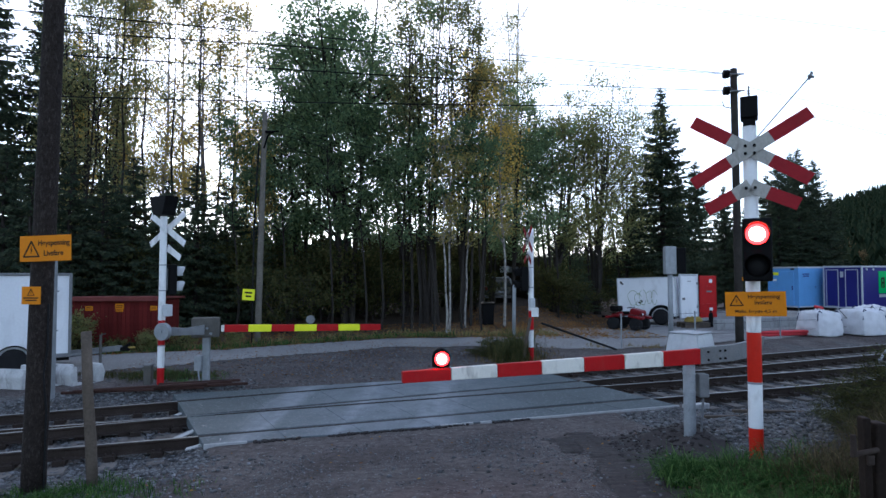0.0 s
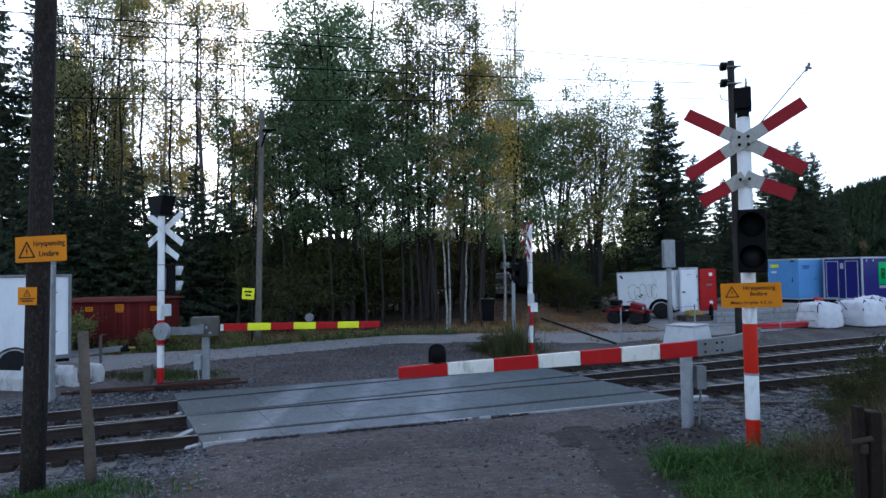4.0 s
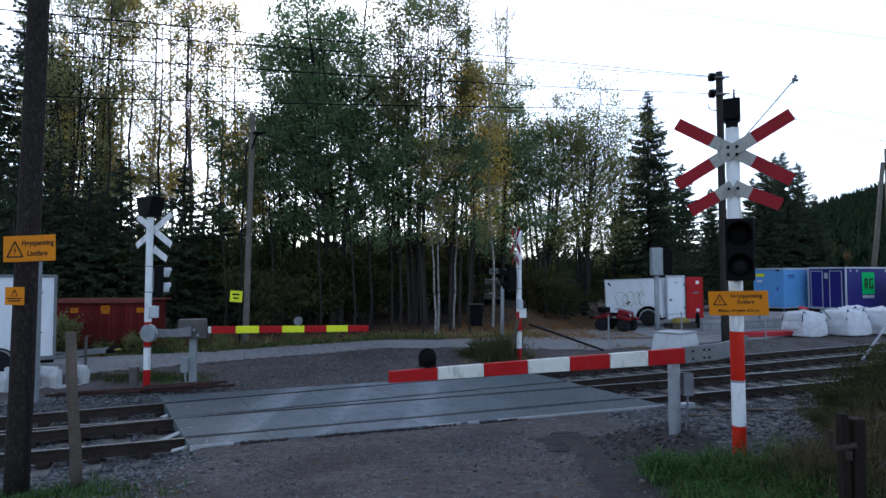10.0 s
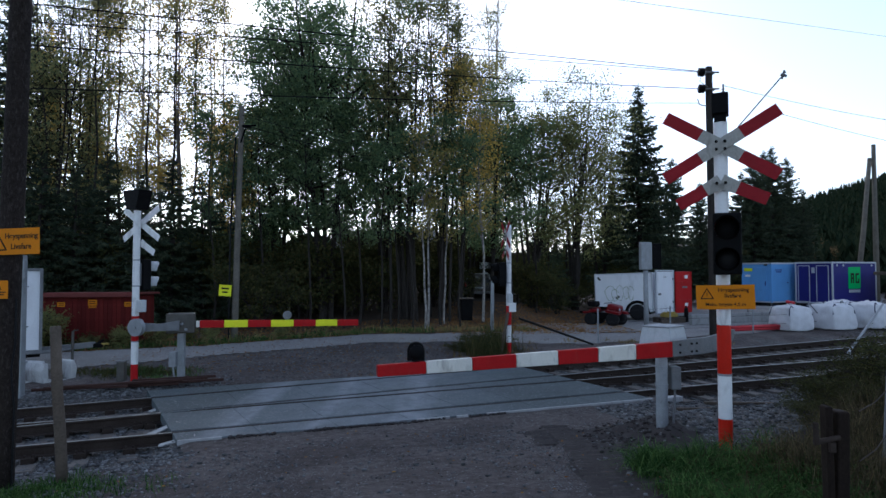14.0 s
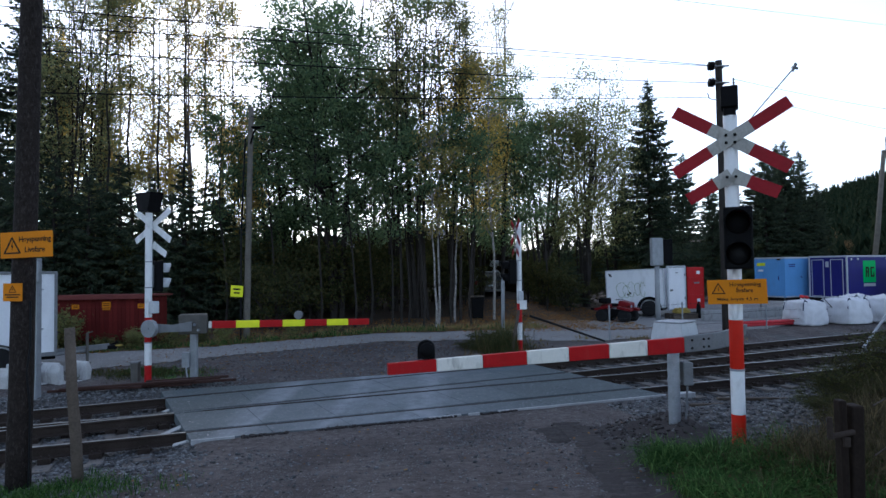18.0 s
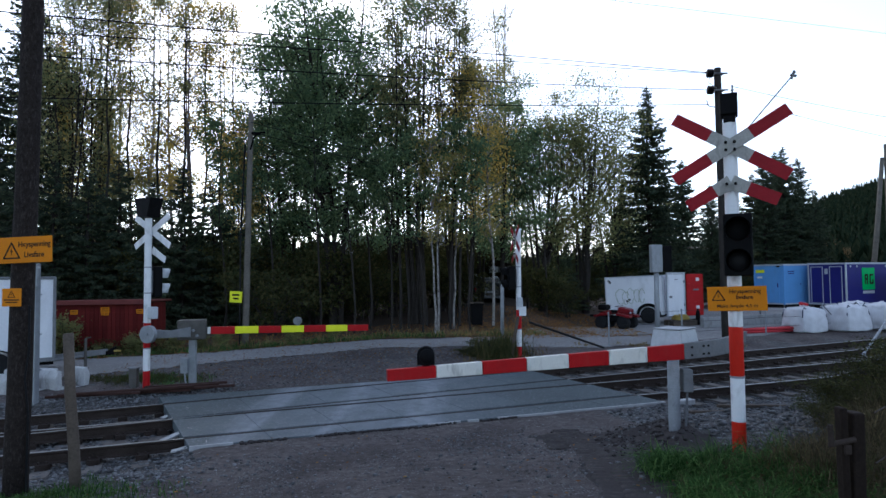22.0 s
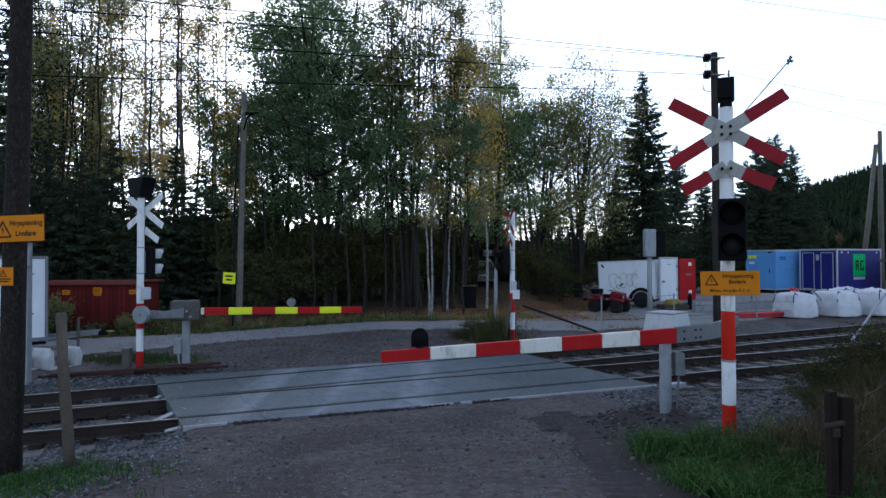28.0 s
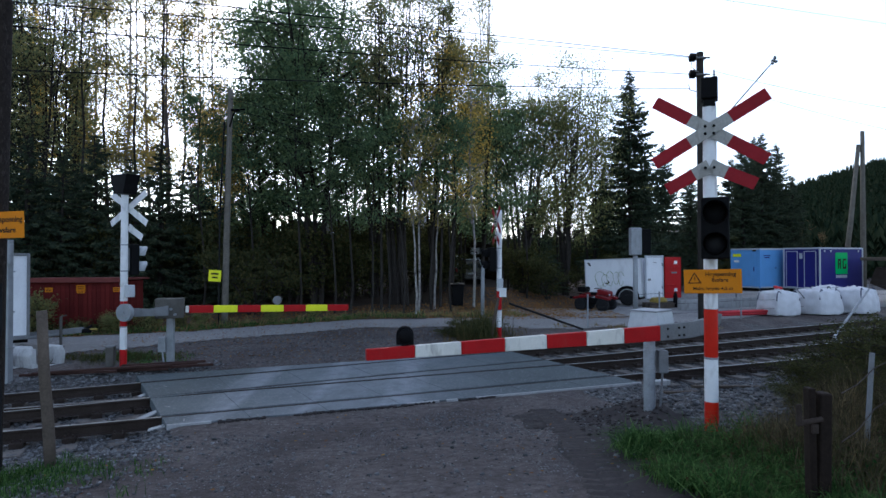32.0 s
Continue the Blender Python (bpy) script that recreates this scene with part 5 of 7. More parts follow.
# red shed
shed = thing("red_shed", pose(-12.9, 20.75, 0.1, 0, 0, 3), "low red wooden shed with an overhanging lid and yellow plates", "shed")
bm = bmesh.new()
box(bm, (3.0, 1.5, 1.5), (1.5, 0.76, 0.74), None, 0.01)
part("body", bm, M_SHED, shed)
bm = bmesh.new()
box(bm, (0.128, 0.022, 1.5), (0, 0, 0), None, 0.003)
bd = mesh_of("board", bm, M_SHED)
for i in range(21):
    o = new("board", bd)
    o.parent = shed
    o.matrix_basis = pose(0.07 + i * 0.14, -0.003 + 0.012 * (i % 2), 0.74)
for i in range(10):
    o = new("board", bd)
    o.parent = shed
    o.matrix_basis = pose(3.012, 0.1 + i * 0.14, 0.74, 0, 0, 90)
bm = bmesh.new()
box(bm, (3.3, 1.8, 0.07), (1.5, 0.75, 1.56), Matrix.Rotation(radians(-1.2), 4, "X"), 0.012)
box(bm, (3.3, 0.05, 0.12), (1.5, -0.14, 1.52), None, 0.008)
part("lid", bm, M_SHEDLID, shed, "faded red-brown lid")
for x, z, w, h in ((0.62, 1.22, 0.24, 0.15), (1.62, 1.28, 0.28, 0.19), (1.62, 1.14, 0.24, 0.07), (2.75, 1.22, 0.22, 0.15)):
    bm = bmesh.new()
    box(bm, (w, 0.012, h), (x, -0.03, z), None, 0.002)
    s_ = part("plate", bm, M_SIGN, shed, "small yellow warning plate")
    for k in (0.2, -0.15):
        bm = bmesh.new()
        box(bm, (w * 0.7, 0.003, h * 0.12), (x, -0.038, z + k * h))
        part("text_bar", bm, M_INK, s_)

cab = thing("cable_cabinet", pose(-6.92, 14.0, 0.0, 0, 0, 10), "small weathered brown cable cabinet at the signal's foot", "cabinet")
bm = bmesh.new()
box(bm, (0.16, 0.2, 0.42), (0, 0, 0.2), None, 0.012)
part("body", bm, M_BOXBROWN, cab)
bm = bmesh.new()
box(bm, (0.19, 0.23, 0.03), (0, 0, 0.425), None, 0.008)
part("lid", bm, M_DULL, cab)

# rusty flat bars lying at the deck's corner
for i, (x, y, a, L) in enumerate(((-6.9, 13.35, 14, 2.8), (-6.4, 13.55, 17, 2.6), (-5.6, 13.75, 19, 1.9), (-7.2, 13.1, 8, 1.6), (-6.1, 13.72, 24, 2.2), (-5.75, 14.0, 20, 1.7), (-6.6, 13.3, 21, 2.4))):
    bm = bmesh.new()
    box(bm, (L, 0.09, 0.05), (0, 0, 0), None, 0.008)
    o = tagged(new("steel_bar", mesh_of("steel_bar", bm, M_RUSTBAR)), "rusty flat steel bar lying on the ballast", "steel bar", "rusty bars")
    o.matrix_basis = pose(x, y, -0.02 + 0.012 * i, 0, 0, a)
# loose kerb stone and plank by the near barrier
bm = bmesh.new()
box(bm, (0.5, 0.16, 0.1), (0, 0, 0), None, 0.02)
o = tagged(new("kerb_stone", mesh_of("kerb_stone", bm, M_KERB)), "loose pale kerb stone by the deck", "kerb stone")
o.matrix_basis = pose(4.35, 11.72, 0.0, 0, 0, 20)
for x, y, a, L in ((4.2, 9.9, 12, 0.9), (4.5, 9.3, 5, 1.1), (4.9, 10.4, 22, 0.7)):
    bm = bmesh.new()
    box(bm, (L, 0.07, 0.04), (0, 0, 0), None, 0.006)
    o = tagged(new("plank", mesh_of("plank", bm, M_STICK)), "short grey plank lying on the ballast", "plank", "planks")
    o.matrix_basis = pose(x, y, height(x, y) + 0.05, 0, 2, a)

# ---------------------------------------------------------------- yard: trailers, huts, bags, quad
def on_wall(p, q):
    """Space whose x runs from p to q on the ground, z up and -y outwards."""
    d = Vector((q[0] - p[0], q[1] - p[1], 0))
    return Matrix.Translation((p[0], p[1], 0)) @ Matrix.Rotation(math.atan2(d.y, d.x), 4, "Z"), d.length


gz = height(10, 30)
# white box trailer with painted scrawl
m, L = on_wall((7.95, 31.1), (10.35, 29.75))
van = thing("box_trailer", m @ pose(0, 0, gz - 0.02, 0, -2.0, 0), "white box trailer with sprayed scrawl and open doors", "trailer", "trailers")
bm = bmesh.new()
box(bm, (L, 1.9, 1.85), (L / 2, 0.95, 1.32), None, 0.03)
part("box_body", bm, M_VANWHITE, van, "white panel box")
for sz, at in (((L, 0.04, 0.05), (L / 2, -0.01, 2.23)), ((0.05, 0.04, 1.85), (0.02, -0.01, 1.32)), ((0.05, 0.04, 1.85), (L - 0.02, -0.01, 1.32)), ((L, 0.04, 0.06), (L / 2, -0.01, 0.4))):
    bm = bmesh.new()
    box(bm, sz, at, None, 0.008)
    part("edge_trim", bm, M_TRIM, van)
for cx_, cz_, rx_, rz_ in ((0.75, 1.28, 0.24, 0.36), (0.98, 1.2, 0.16, 0.3), (1.22, 1.3, 0.16, 0.36), (1.52, 1.3, 0.14, 0.3), (1.75, 1.28, 0.13, 0.34)):
    bm = bmesh.new()
    tube(bm, [(cx_ + rx_ * math.cos(radians(a)) * (1 + 0.15 * math.sin(radians(3 * a))), -0.012, cz_ + rz_ * math.sin(radians(a))) for a in range(20, 341, 16)], 0.010, 5)
    part("scrawl", bm, M_SCRAWL, van, "olive green sprayed loop")
for x_, z_ in ((1.05, 1.05), (1.15, 1.12), (0.2, 2.05), (0.25, 1.98)):
    bm = bmesh.new()
    box(bm, (0.12, 0.006, 0.08), (x_, -0.014, z_), Matrix.Rotation(radians(30), 4, "Y"), 0.002)
    part("scrawl", bm, M_INK, van)
wheel(van, (2.02, 0.02, 0.36), 0.38, 0.22)
bm = bmesh.new()
pts = [Vector((2.02 + 0.5 * math.cos(radians(a)), -0.02, 0.36 + 0.5 * math.sin(radians(a)))) for a in range(0, 181, 12)]
for p, q in zip(pts, pts[1:]):
    d = q - p
    box(bm, (d.length * 1.1, 0.14, 0.14), (p + q) / 2, Matrix.Rotation(-math.atan2(d.z, d.x), 4, "Y"))
part("wheel_arch", bm, M_BLACK, van, "black wheel arch")
bm = bmesh.new()
box(bm, (L - 0.3, 1.6, 0.14), (L / 2, 0.95, 0.32), None, 0.01)
tube(bm, [(0, 0.95, 0.34), (-1.1, 0.95, 0.34)], 0.06)
part("chassis", bm, M_BLACK, van)
m2, L2 = on_wall((10.38, 29.72), (11.62, 30.25))
bm = bmesh.new()
q = van.matrix_basis.inverted() @ m2 @ pose(0, 0, gz)
box(bm, (1.0, 0.06, 1.98), (0.64, 0, 1.36), None, 0.012)
bm.transform(q)
dr = part("door", bm, M_VANWHITE, van, "open white rear door leaf")
for sz, at in (((0.07, 0.09, 2.12), (0.1, 0, 1.38)), ((0.07, 0.09, 2.12), (1.14, 0, 1.38)), ((1.1, 0.09, 0.07), (0.62, 0, 2.4))):
    bm = bmesh.new()
    box(bm, sz, at, None, 0.01)
    bm.transform(q)
    part("door_frame", bm, M_TRIM, van)
for sz, at in (((0.16, 0.03, 0.1), (0.28, -0.05, 1.28)), ((0.2, 0.02, 0.03), (0.62, -0.045, 2.1)), ((0.05, 0.05, 0.12), (1.1, -0.05, 2.0)), ((0.05, 0.05, 0.12), (1.1, -0.05, 0.9))):
    bm = bmesh.new()
    box(bm, sz, at, None, 0.005)
    bm.transform(q)
    part("latch", bm, M_DULL, dr)
m3, L3 = on_wall((11.55, 30.22), (12.7, 30.8))
q = van.matrix_basis.inverted() @ m3 @ pose(0, 0, gz)
bm = bmesh.new()
box(bm, (1.1, 0.06, 2.0), (0.56, 0, 1.36), None, 0.012)
bm.transform(q)
rd = part("red_door", bm, M_RED, van, "bright red open door leaf with white labels")
for sz, at, mt in (((0.2, 0.02, 0.16), (0.72, -0.04, 2.1), M_WHITE), ((0.2, 0.02, 0.16), (0.72, -0.04, 0.75), M_WHITE), ((0.36, 0.02, 0.08), (0.62, -0.04, 1.6), M_DULL), ((0.04, 0.05, 2.0), (1.08, -0.02, 1.36), M_RED), ((1.0, 0.03, 0.05), (0.56, -0.04, 1.85), M_RED), ((1.0, 0.03, 0.05), (0.56, -0.04, 1.0), M_RED)):
    bm = bmesh.new()
    box(bm, sz, at, None, 0.004)
    bm.transform(q)
    part("label" if mt is not M_RED else "ridge", bm, mt, rd)

# pallet with coiled yellow hose and a dark bottle
pal = thing("pallet", pose(10.75, 28.9, gz, 0, 0, 12), "wooden pallet beside the trailer", "pallet")
for i in range(6):
    bm = bmesh.new()
    box(bm, (1.2, 0.11, 0.022), (0, -0.36 + i * 0.145, 0.25), None, 0.003)
    part("board", bm, M_STICK, pal)
for yv in (-0.34, 0.0, 0.34):
    bm = bmesh.new()
    box(bm, (1.2, 0.1, 0.22), (0, yv, 0.12), None, 0.005)
    part("skid", bm, M_STICK, pal)
bm = bmesh.new()
pts = []
for i in range(150):
    a = i * 0.35
    pts.append((10.72 + (0.36 - 0.0009 * i) * math.cos(a) + 0.08 * math.sin(i * 1.7), 28.8 + 0.26 * math.sin(a), gz + 0.3 + 0.0012 * i + 0.03 * math.sin(i * 0.9)))
tube(bm, pts, 0.026, 6)
tagged(new("hose", mesh_of("hose", bm, M_HOSE, True)), "coiled yellow hose on the pallet", "hose")
gas = thing("gas_bottle", pose(11.55, 28.9, gz) @ Matrix.Diagonal((0.75, 0.75, 0.75, 1)), "dark upright bottle beside the pallet", "bottle")
bm = bmesh.new()
lathe(bm, [(0.12, 0), (0.13, 0.05), (0.13, 0.75), (0.09, 0.9), (0.04, 0.95), (0.05, 1.05)], None, 16)
part("bottle", bm, M_BLACK, gas, "", True)
for i in range(7):
    bm = bmesh.new()
    box(bm, (random.uniform(0.5, 1.1), random.uniform(0.3, 0.5), random.uniform(0.15, 0.3)), (0, 0, 0.12), None, 0.015)
    o = tagged(new("scrap_timber", mesh_of("scrap_timber", bm, random.choice([M_STICK, M_GATEWOOD, M_DULL]))), "rough timber and scrap lying in the yard", "scrap", "yard scrap")
    o.matrix_basis = pose(11.9 + 0.45 * i, 30.0 + 0.22 * i, gz, 0, 0, random.uniform(-30, 40))

# quad bike
qd = thing("quad_bike", pose(7.55, 27.9, gz, 0, 0, -42) @ Matrix.Diagonal((0.9, 0.9, 0.9, 1)), "red quad bike with black seat and knobbly tyres", "quad bike")
for x_, y_ in ((-0.58, -0.42), (0.58, -0.42), (-0.58, 0.42), (0.58, 0.42)):
    wheel(qd, (x_, y_, 0.31), 0.32, 0.26, spokes=False)
bm = bmesh.new()
box(bm, (1.1, 0.42, 0.3), (0, 0, 0.45), None, 0.05)
part("frame", bm, M_BLACK, qd)
for x_, s_ in ((-0.6, -1), (0.6, 1)):
    bm = bmesh.new()
    for e in (-1, 1):
        box(bm, (0.72, 0.34, 0.12), (x_, e * 0.4, 0.66), Matrix.Rotation(radians(10 * s_), 4, "Y"), 0.04)
    box(bm, (0.62, 0.62, 0.44 if s_ > 0 else 0.24), (x_ * 0.8, 0, 0.8 if s_ > 0 else 0.72), Matrix.Rotation(radians(12 * s_), 4, "Y"), 0.09)
    part("mudguard", bm, M_QUAD, qd, "glossy red mudguards")
bm = bmesh.new()
box(bm, (0.7, 0.32, 0.14), (-0.15, 0, 0.82), None, 0.05)
part("seat", bm, M_BLACK, qd, "black padded seat")
bm = bmesh.new()
box(bm, (0.44, 0.56, 0.26), (-0.64, 0, 1.02), None, 0.06)
part("rear_box", bm, M_BLACK, qd, "black luggage box")
bm = bmesh.new()
tube(bm, [(0.3, 0, 0.75), (0.22, 0, 1.05)], 0.03)
tube(bm, [(0.12, -0.38, 1.08), (0.24, -0.2, 1.1), (0.24, 0.2, 1.1), (0.12, 0.38, 1.08)], 0.018)
part("handlebar", bm, M_BLACK, qd)
for sz in ((0.6, 0.03), (-0.62, 0.03)):
    bm = bmesh.new()
    for k in range(4):
        tube(bm, [(sz[0] - 0.25, -0.3 + k * 0.2, 0.8), (sz[0] + 0.25, -0.3 + k * 0.2, 0.78)], 0.012, 6)
    part("rack", bm, M_BLACK, qd)
for e in (-1, 1):
    bm = bmesh.new()
    lathe(bm, [(0.06, 0), (0.06, 0.04), (0.02, 0.05)], Matrix.Translation((0.83, e * 0.22, 0.78)) @ Matrix.Rotation(radians(90), 4, "Y"), 12)
    part("headlight", bm, M_TRIM, qd, "pale round headlight", True)


# site huts
def site_hut(corner, turn, length, width, z0, z1, material, label):
    h = thing("site_hut", pose(corner[0], corner[1], 0, 0, 0, turn), label, "site hut", "site huts")
    bm = bmesh.new()
    box(bm, (length, width, z1 - z0), (length / 2, width / 2, (z0 + z1) / 2), None, 0.015)
    body = part("hut_body", bm, material, h)
    for sz, at in (((length + 0.06, width + 0.06, 0.08), (length / 2, width / 2, z1 + 0.02)), ((0.07, 0.07, z1 - z0), (0, 0, (z0 + z1) / 2)), ((0.07, 0.07, z1 - z0), (length, 0, (z0 + z1) / 2)), ((0.07, 0.07, z1 - z0), (0, width, (z0 + z1) / 2)), ((length, 0.05, 0.07), (length / 2, 0, z0 + 0.03)), ((0.05, width, 0.07), (0, width / 2, z0 + 0.03))):
        bm = bmesh.new()
        box(bm, sz, at, None, 0.01)
        part("edge_trim", bm, M_TRIM if material is M_NAVY else M_BLUE if sz[2] > 0.5 else M_TRIM, h, "pale metal edge profile")
    bm = bmesh.new()
    box(bm, (length - 0.2, width - 0.3, 0.16), (length / 2, width / 2, z0 - 0.1), None, 0.01)
    part("chassis", bm, M_BLACK, h)
    for x_ in (length * 0.4, length * 0.6):
        wheel(h, (x_, 0.08, gz + 0.3), 0.32, 0.2)
    for x_ in (0.15, length - 0.15):
        for y_ in (0.15, width - 0.15):
            bm = bmesh.new()
            rod(bm, (x_, y_, gz - 0.02), (x_, y_, z0 - 0.02), 0.04, seg=8)
            part("support_leg", bm, M_DULL, h)
    return h


hb = site_hut((17.2, 32.0), 25, 3.0, 1.7, 0.72, 2.72, M_BLUE, "sky blue site hut on wheels with a door")
bm = bmesh.new()
box(bm, (0.03, 0.74, 1.72), (-0.02, 0.62, 1.68), None, 0.008)
part("door", bm, M_BLUE, hb, "sky blue door with dark lock")
for sz, at, mt, nm in (((0.02, 0.05, 0.22), (-0.045, 0.32, 1.7), M_NAVY, "handle"), ((0.02, 0.5, 0.16), (-0.015, 1.35, 2.42), M_YELLOW, "yellow_label"), ((0.02, 0.3, 0.1), (-0.015, 1.38, 2.1), M_WHITE, "label"), ((0.02, 0.2, 0.08), (-0.03, 0.3, 2.66), M_INK, "vent")):
    bm = bmesh.new()
    box(bm, sz, at, None, 0.004)
    part(nm, bm, mt, hb)
for k, (x_, z_, w_) in enumerate(((0.55, 2.4, 0.5), (0.55, 2.3, 0.42), (1.25, 1.75, 0.1))):
    bm = bmesh.new()
    box(bm, (w_, 0.006, 0.05), (x_, -0.008, z_), None, 0.001)
    part("text_bar", bm, M_NAVY, hb)
hn = site_hut((19.4, 30.5), 25, 3.5, 1.9, 0.72, 2.74, M_NAVY, "navy blue site hut with double doors and a green badge")
for y0_, y1_ in ((0.18, 0.78), (1.15, 1.75)):
    bm = bmesh.new()
    box(bm, (0.03, y1_ - y0_, 1.8), (-0.02, (y0_ + y1_) / 2, 1.7), None, 0.006)
    d_ = part("door", bm, M_NAVY, hn)
    for sz, at in (((0.02, 0.035, 1.84), (-0.035, y0_, 1.7)), ((0.02, 0.035, 1.84), (-0.035, y1_, 1.7)), ((0.02, y1_ - y0_, 0.035), (-0.035, (y0_ + y1_) / 2, 2.61)), ((0.02, y1_ - y0_, 0.035), (-0.035, (y0_ + y1_) / 2, 0.8))):
        bm = bmesh.new()
        box(bm, sz, at, None, 0.003)
        part("door_frame", bm, M_TRIM, d_, "pale door edging")
bm = bmesh.new()
box(bm, (0.02, 0.16, 0.28), (-0.02, 0.97, 2.38), None, 0.004)
part("label", bm, M_TRIM, hn)
bm = bmesh.new()
box(bm, (0.98, 0.012, 1.08), (1.72, -0.012, 2.0), None, 0.004)
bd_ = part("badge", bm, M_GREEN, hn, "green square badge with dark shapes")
for sz, at in (((0.09, 0.008, 0.5), (1.46, -0.022, 1.98)), ((0.22, 0.008, 0.09), (1.56, -0.022, 2.19)), ((0.22, 0.008, 0.09), (1.56, -0.022, 1.98)), ((0.09, 0.008, 0.14), (1.63, -0.022, 2.09)), ((0.09, 0.008, 0.24), (1.62, -0.022, 1.84)), ((0.09, 0.008, 0.44), (1.84, -0.022, 1.98)), ((0.26, 0.008, 0.09), (1.95, -0.022, 2.19)), ((0.26, 0.008, 0.09), (1.95, -0.022, 1.77)), ((0.09, 0.008, 0.2), (2.05, -0.022, 1.86))):
    bm = bmesh.new()
    box(bm, sz, at, None, 0.002)
    part("badge_shape", bm, M_INK, bd_)
bm = bmesh.new()
box(bm, (0.92, 0.006, 0.14), (1.72, -0.01, 1.34), None, 0.001)
part("text_bar", bm, M_TRIM, hn)
for x_ in (0.35, 0.85, 3.15):
    bm = bmesh.new()
    rod(bm, (x_, -0.03, 2.62), (x_, 0.0, 2.62), 0.05, seg=12)
    part("marker_lamp", bm, M_TRIM, hn)

# flat wagon with rough timber top beyond the bags
wg = thing("flat_wagon", pose(22.4, 29.4, gz, 0, 0, 24), "weathered flat wagon with timber deck and slanting struts", "wagon")
bm = bmesh.new()
box(bm, (5.0, 1.8, 0.16), (2.2, 0.6, 2.25), None, 0.02)
part("deck", bm, M_STICK, wg, "weathered timber deck")
for x_ in (-0.1, 1.4, 2.9, 4.4):
    bm = bmesh.new()
    tube(bm, [(x_, -0.2, 0.0), (x_ + 0.5, -0.1, 2.2)], 0.05, 8)
    part("strut", bm, M_GALV, wg)
    bm = bmesh.new()
    box(bm, (0.9, 0.9, 0.9), (x_ + 0.6, 0.7, 1.3), Matrix.Rotation(radians(20), 4, "X"), 0.05)
    part("crate", bm, M_RUST, wg, "rusty brown load")


# big bags
def big_bag(seed, m, w=1.08, h=1.08):
    b = thing("bulk_bag", m, "full white woven bulk bag with dark lifting loops", "bulk bag", "bulk bags")
    bm = bmesh.new()
    bmesh.ops.create_cube(bm, size=2.0)
    bmesh.ops.subdivide_edges(bm, edges=bm.edges[:], cuts=13, use_grid_fill=True)
    for v in bm.verts:
        p = v.co.copy()
        p = p.lerp(p.normalized() * 1.25, 0.3)
        ang = math.atan2(p.y, p.x)
        crease = 0.035 * math.sin(ang * 9 + 2.5 * noise.noise((ang, p.z * 1.5, seed))) * smooth(-0.6, 0.9, p.z)
        k = noise.noise((p.x * 2.2 + seed, p.y * 2.2, p.z * 2.2)) * 0.09 + noise.noise((p.x * 7 + seed, p.y * 7, p.z * 4)) * 0.04 + crease
        p += p.normalized() * k
        if p.z > 0.55:
            rad = math.hypot(p.x, p.y)
            p.z += 0.22 * smooth(0.55, 1.0, p.z) * (0.5 - rad + 0.5 * abs(math.sin(2 * ang)) * rad) + 0.08 * noise.noise((p.x * 5, p.y * 5, seed))
        v.co = Vector((p.x * w / 2 * (1.03 - 0.07 * p.z), p.y * w / 2 * (1.03 - 0.07 * p.z), max((p.z + 1.05) * h / 2, 0)))
    part("bag", bm, M_BAG, b, "", True)
    for ex, ey in ((-1, -1), (1, -1), (-1, 1), (1, 1)):
        bm = bmesh.new()
        tube(bm, [(ex * w * 0.5, ey * w * 0.46, h * 0.66), (ex * w * 0.44, ey * w * 0.42, h * 0.95), (ex * w * 0.34, ey * w * 0.38, h * 1.06), (ex * w * 0.26, ey * w * 0.42, h * 0.97), (ex * w * 0.24, ey * w * 0.46, h * 0.8)], 0.022, 6)
        part("loop", bm, M_STRAP, b, "dark lifting loop")
    return b


for i, (x_, y_, a, w_, h_) in enumerate(((14.3, 25.2, 14, 1.12, 0.96), (16.15, 25.6, 22, 1.3, 1.0), (17.35, 26.75, 10, 1.1, 1.04), (18.1, 26.1, 27, 1.26, 1.02))):
    big_bag(i * 3.7, pose(x_, y_, height(x_, y_) - 0.01, 0, 0, a), w_, h_)
bm = bmesh.new()
for k in range(5):
    box(bm, (0.13, 0.1, 0.08), (14.3 + random.uniform(-0.12, 0.12), 25.2 + random.uniform(-0.12, 0.12), 1.07 + random.uniform(0, 0.07)), Matrix.Rotation(random.uniform(0, 3), 4, "Z"), 0.02)
tagged(new("red_clutter", mesh_of("red_clutter", bm, M_PIPE)), "red scraps lying on top of a bulk bag", "clutter")
for i in range(5):
    bm = bmesh.new()
    rod(bm, (11.4, 24.6 + 0.13 * (i % 3), height(12, 24.6) + 0.07 + 0.1 * (i // 3)), (14.0 + 0.3 * (i % 2), 25.1 + 0.13 * (i % 3), height(13, 25) + 0.08 + 0.1 * (i // 3)), 0.055, seg=12)
    tagged(new("plastic_pipe", mesh_of("plastic_pipe", bm, M_PIPE, True)), "red plastic pipe lying on the gravel", "pipe", "red pipes")
m, L = on_wall((11.2, 27.6), (22.5, 32.2))
bm = bmesh.new()
box(bm, (L, 0.22, 0.48), (L / 2, 0, 0.22), None, 0.02)
bm.transform(m @ pose(0, 0, gz))
tagged(new("concrete_barrier", mesh_of("concrete_barrier", bm, M_CONC)), "low grey concrete barrier along the yard", "barrier")

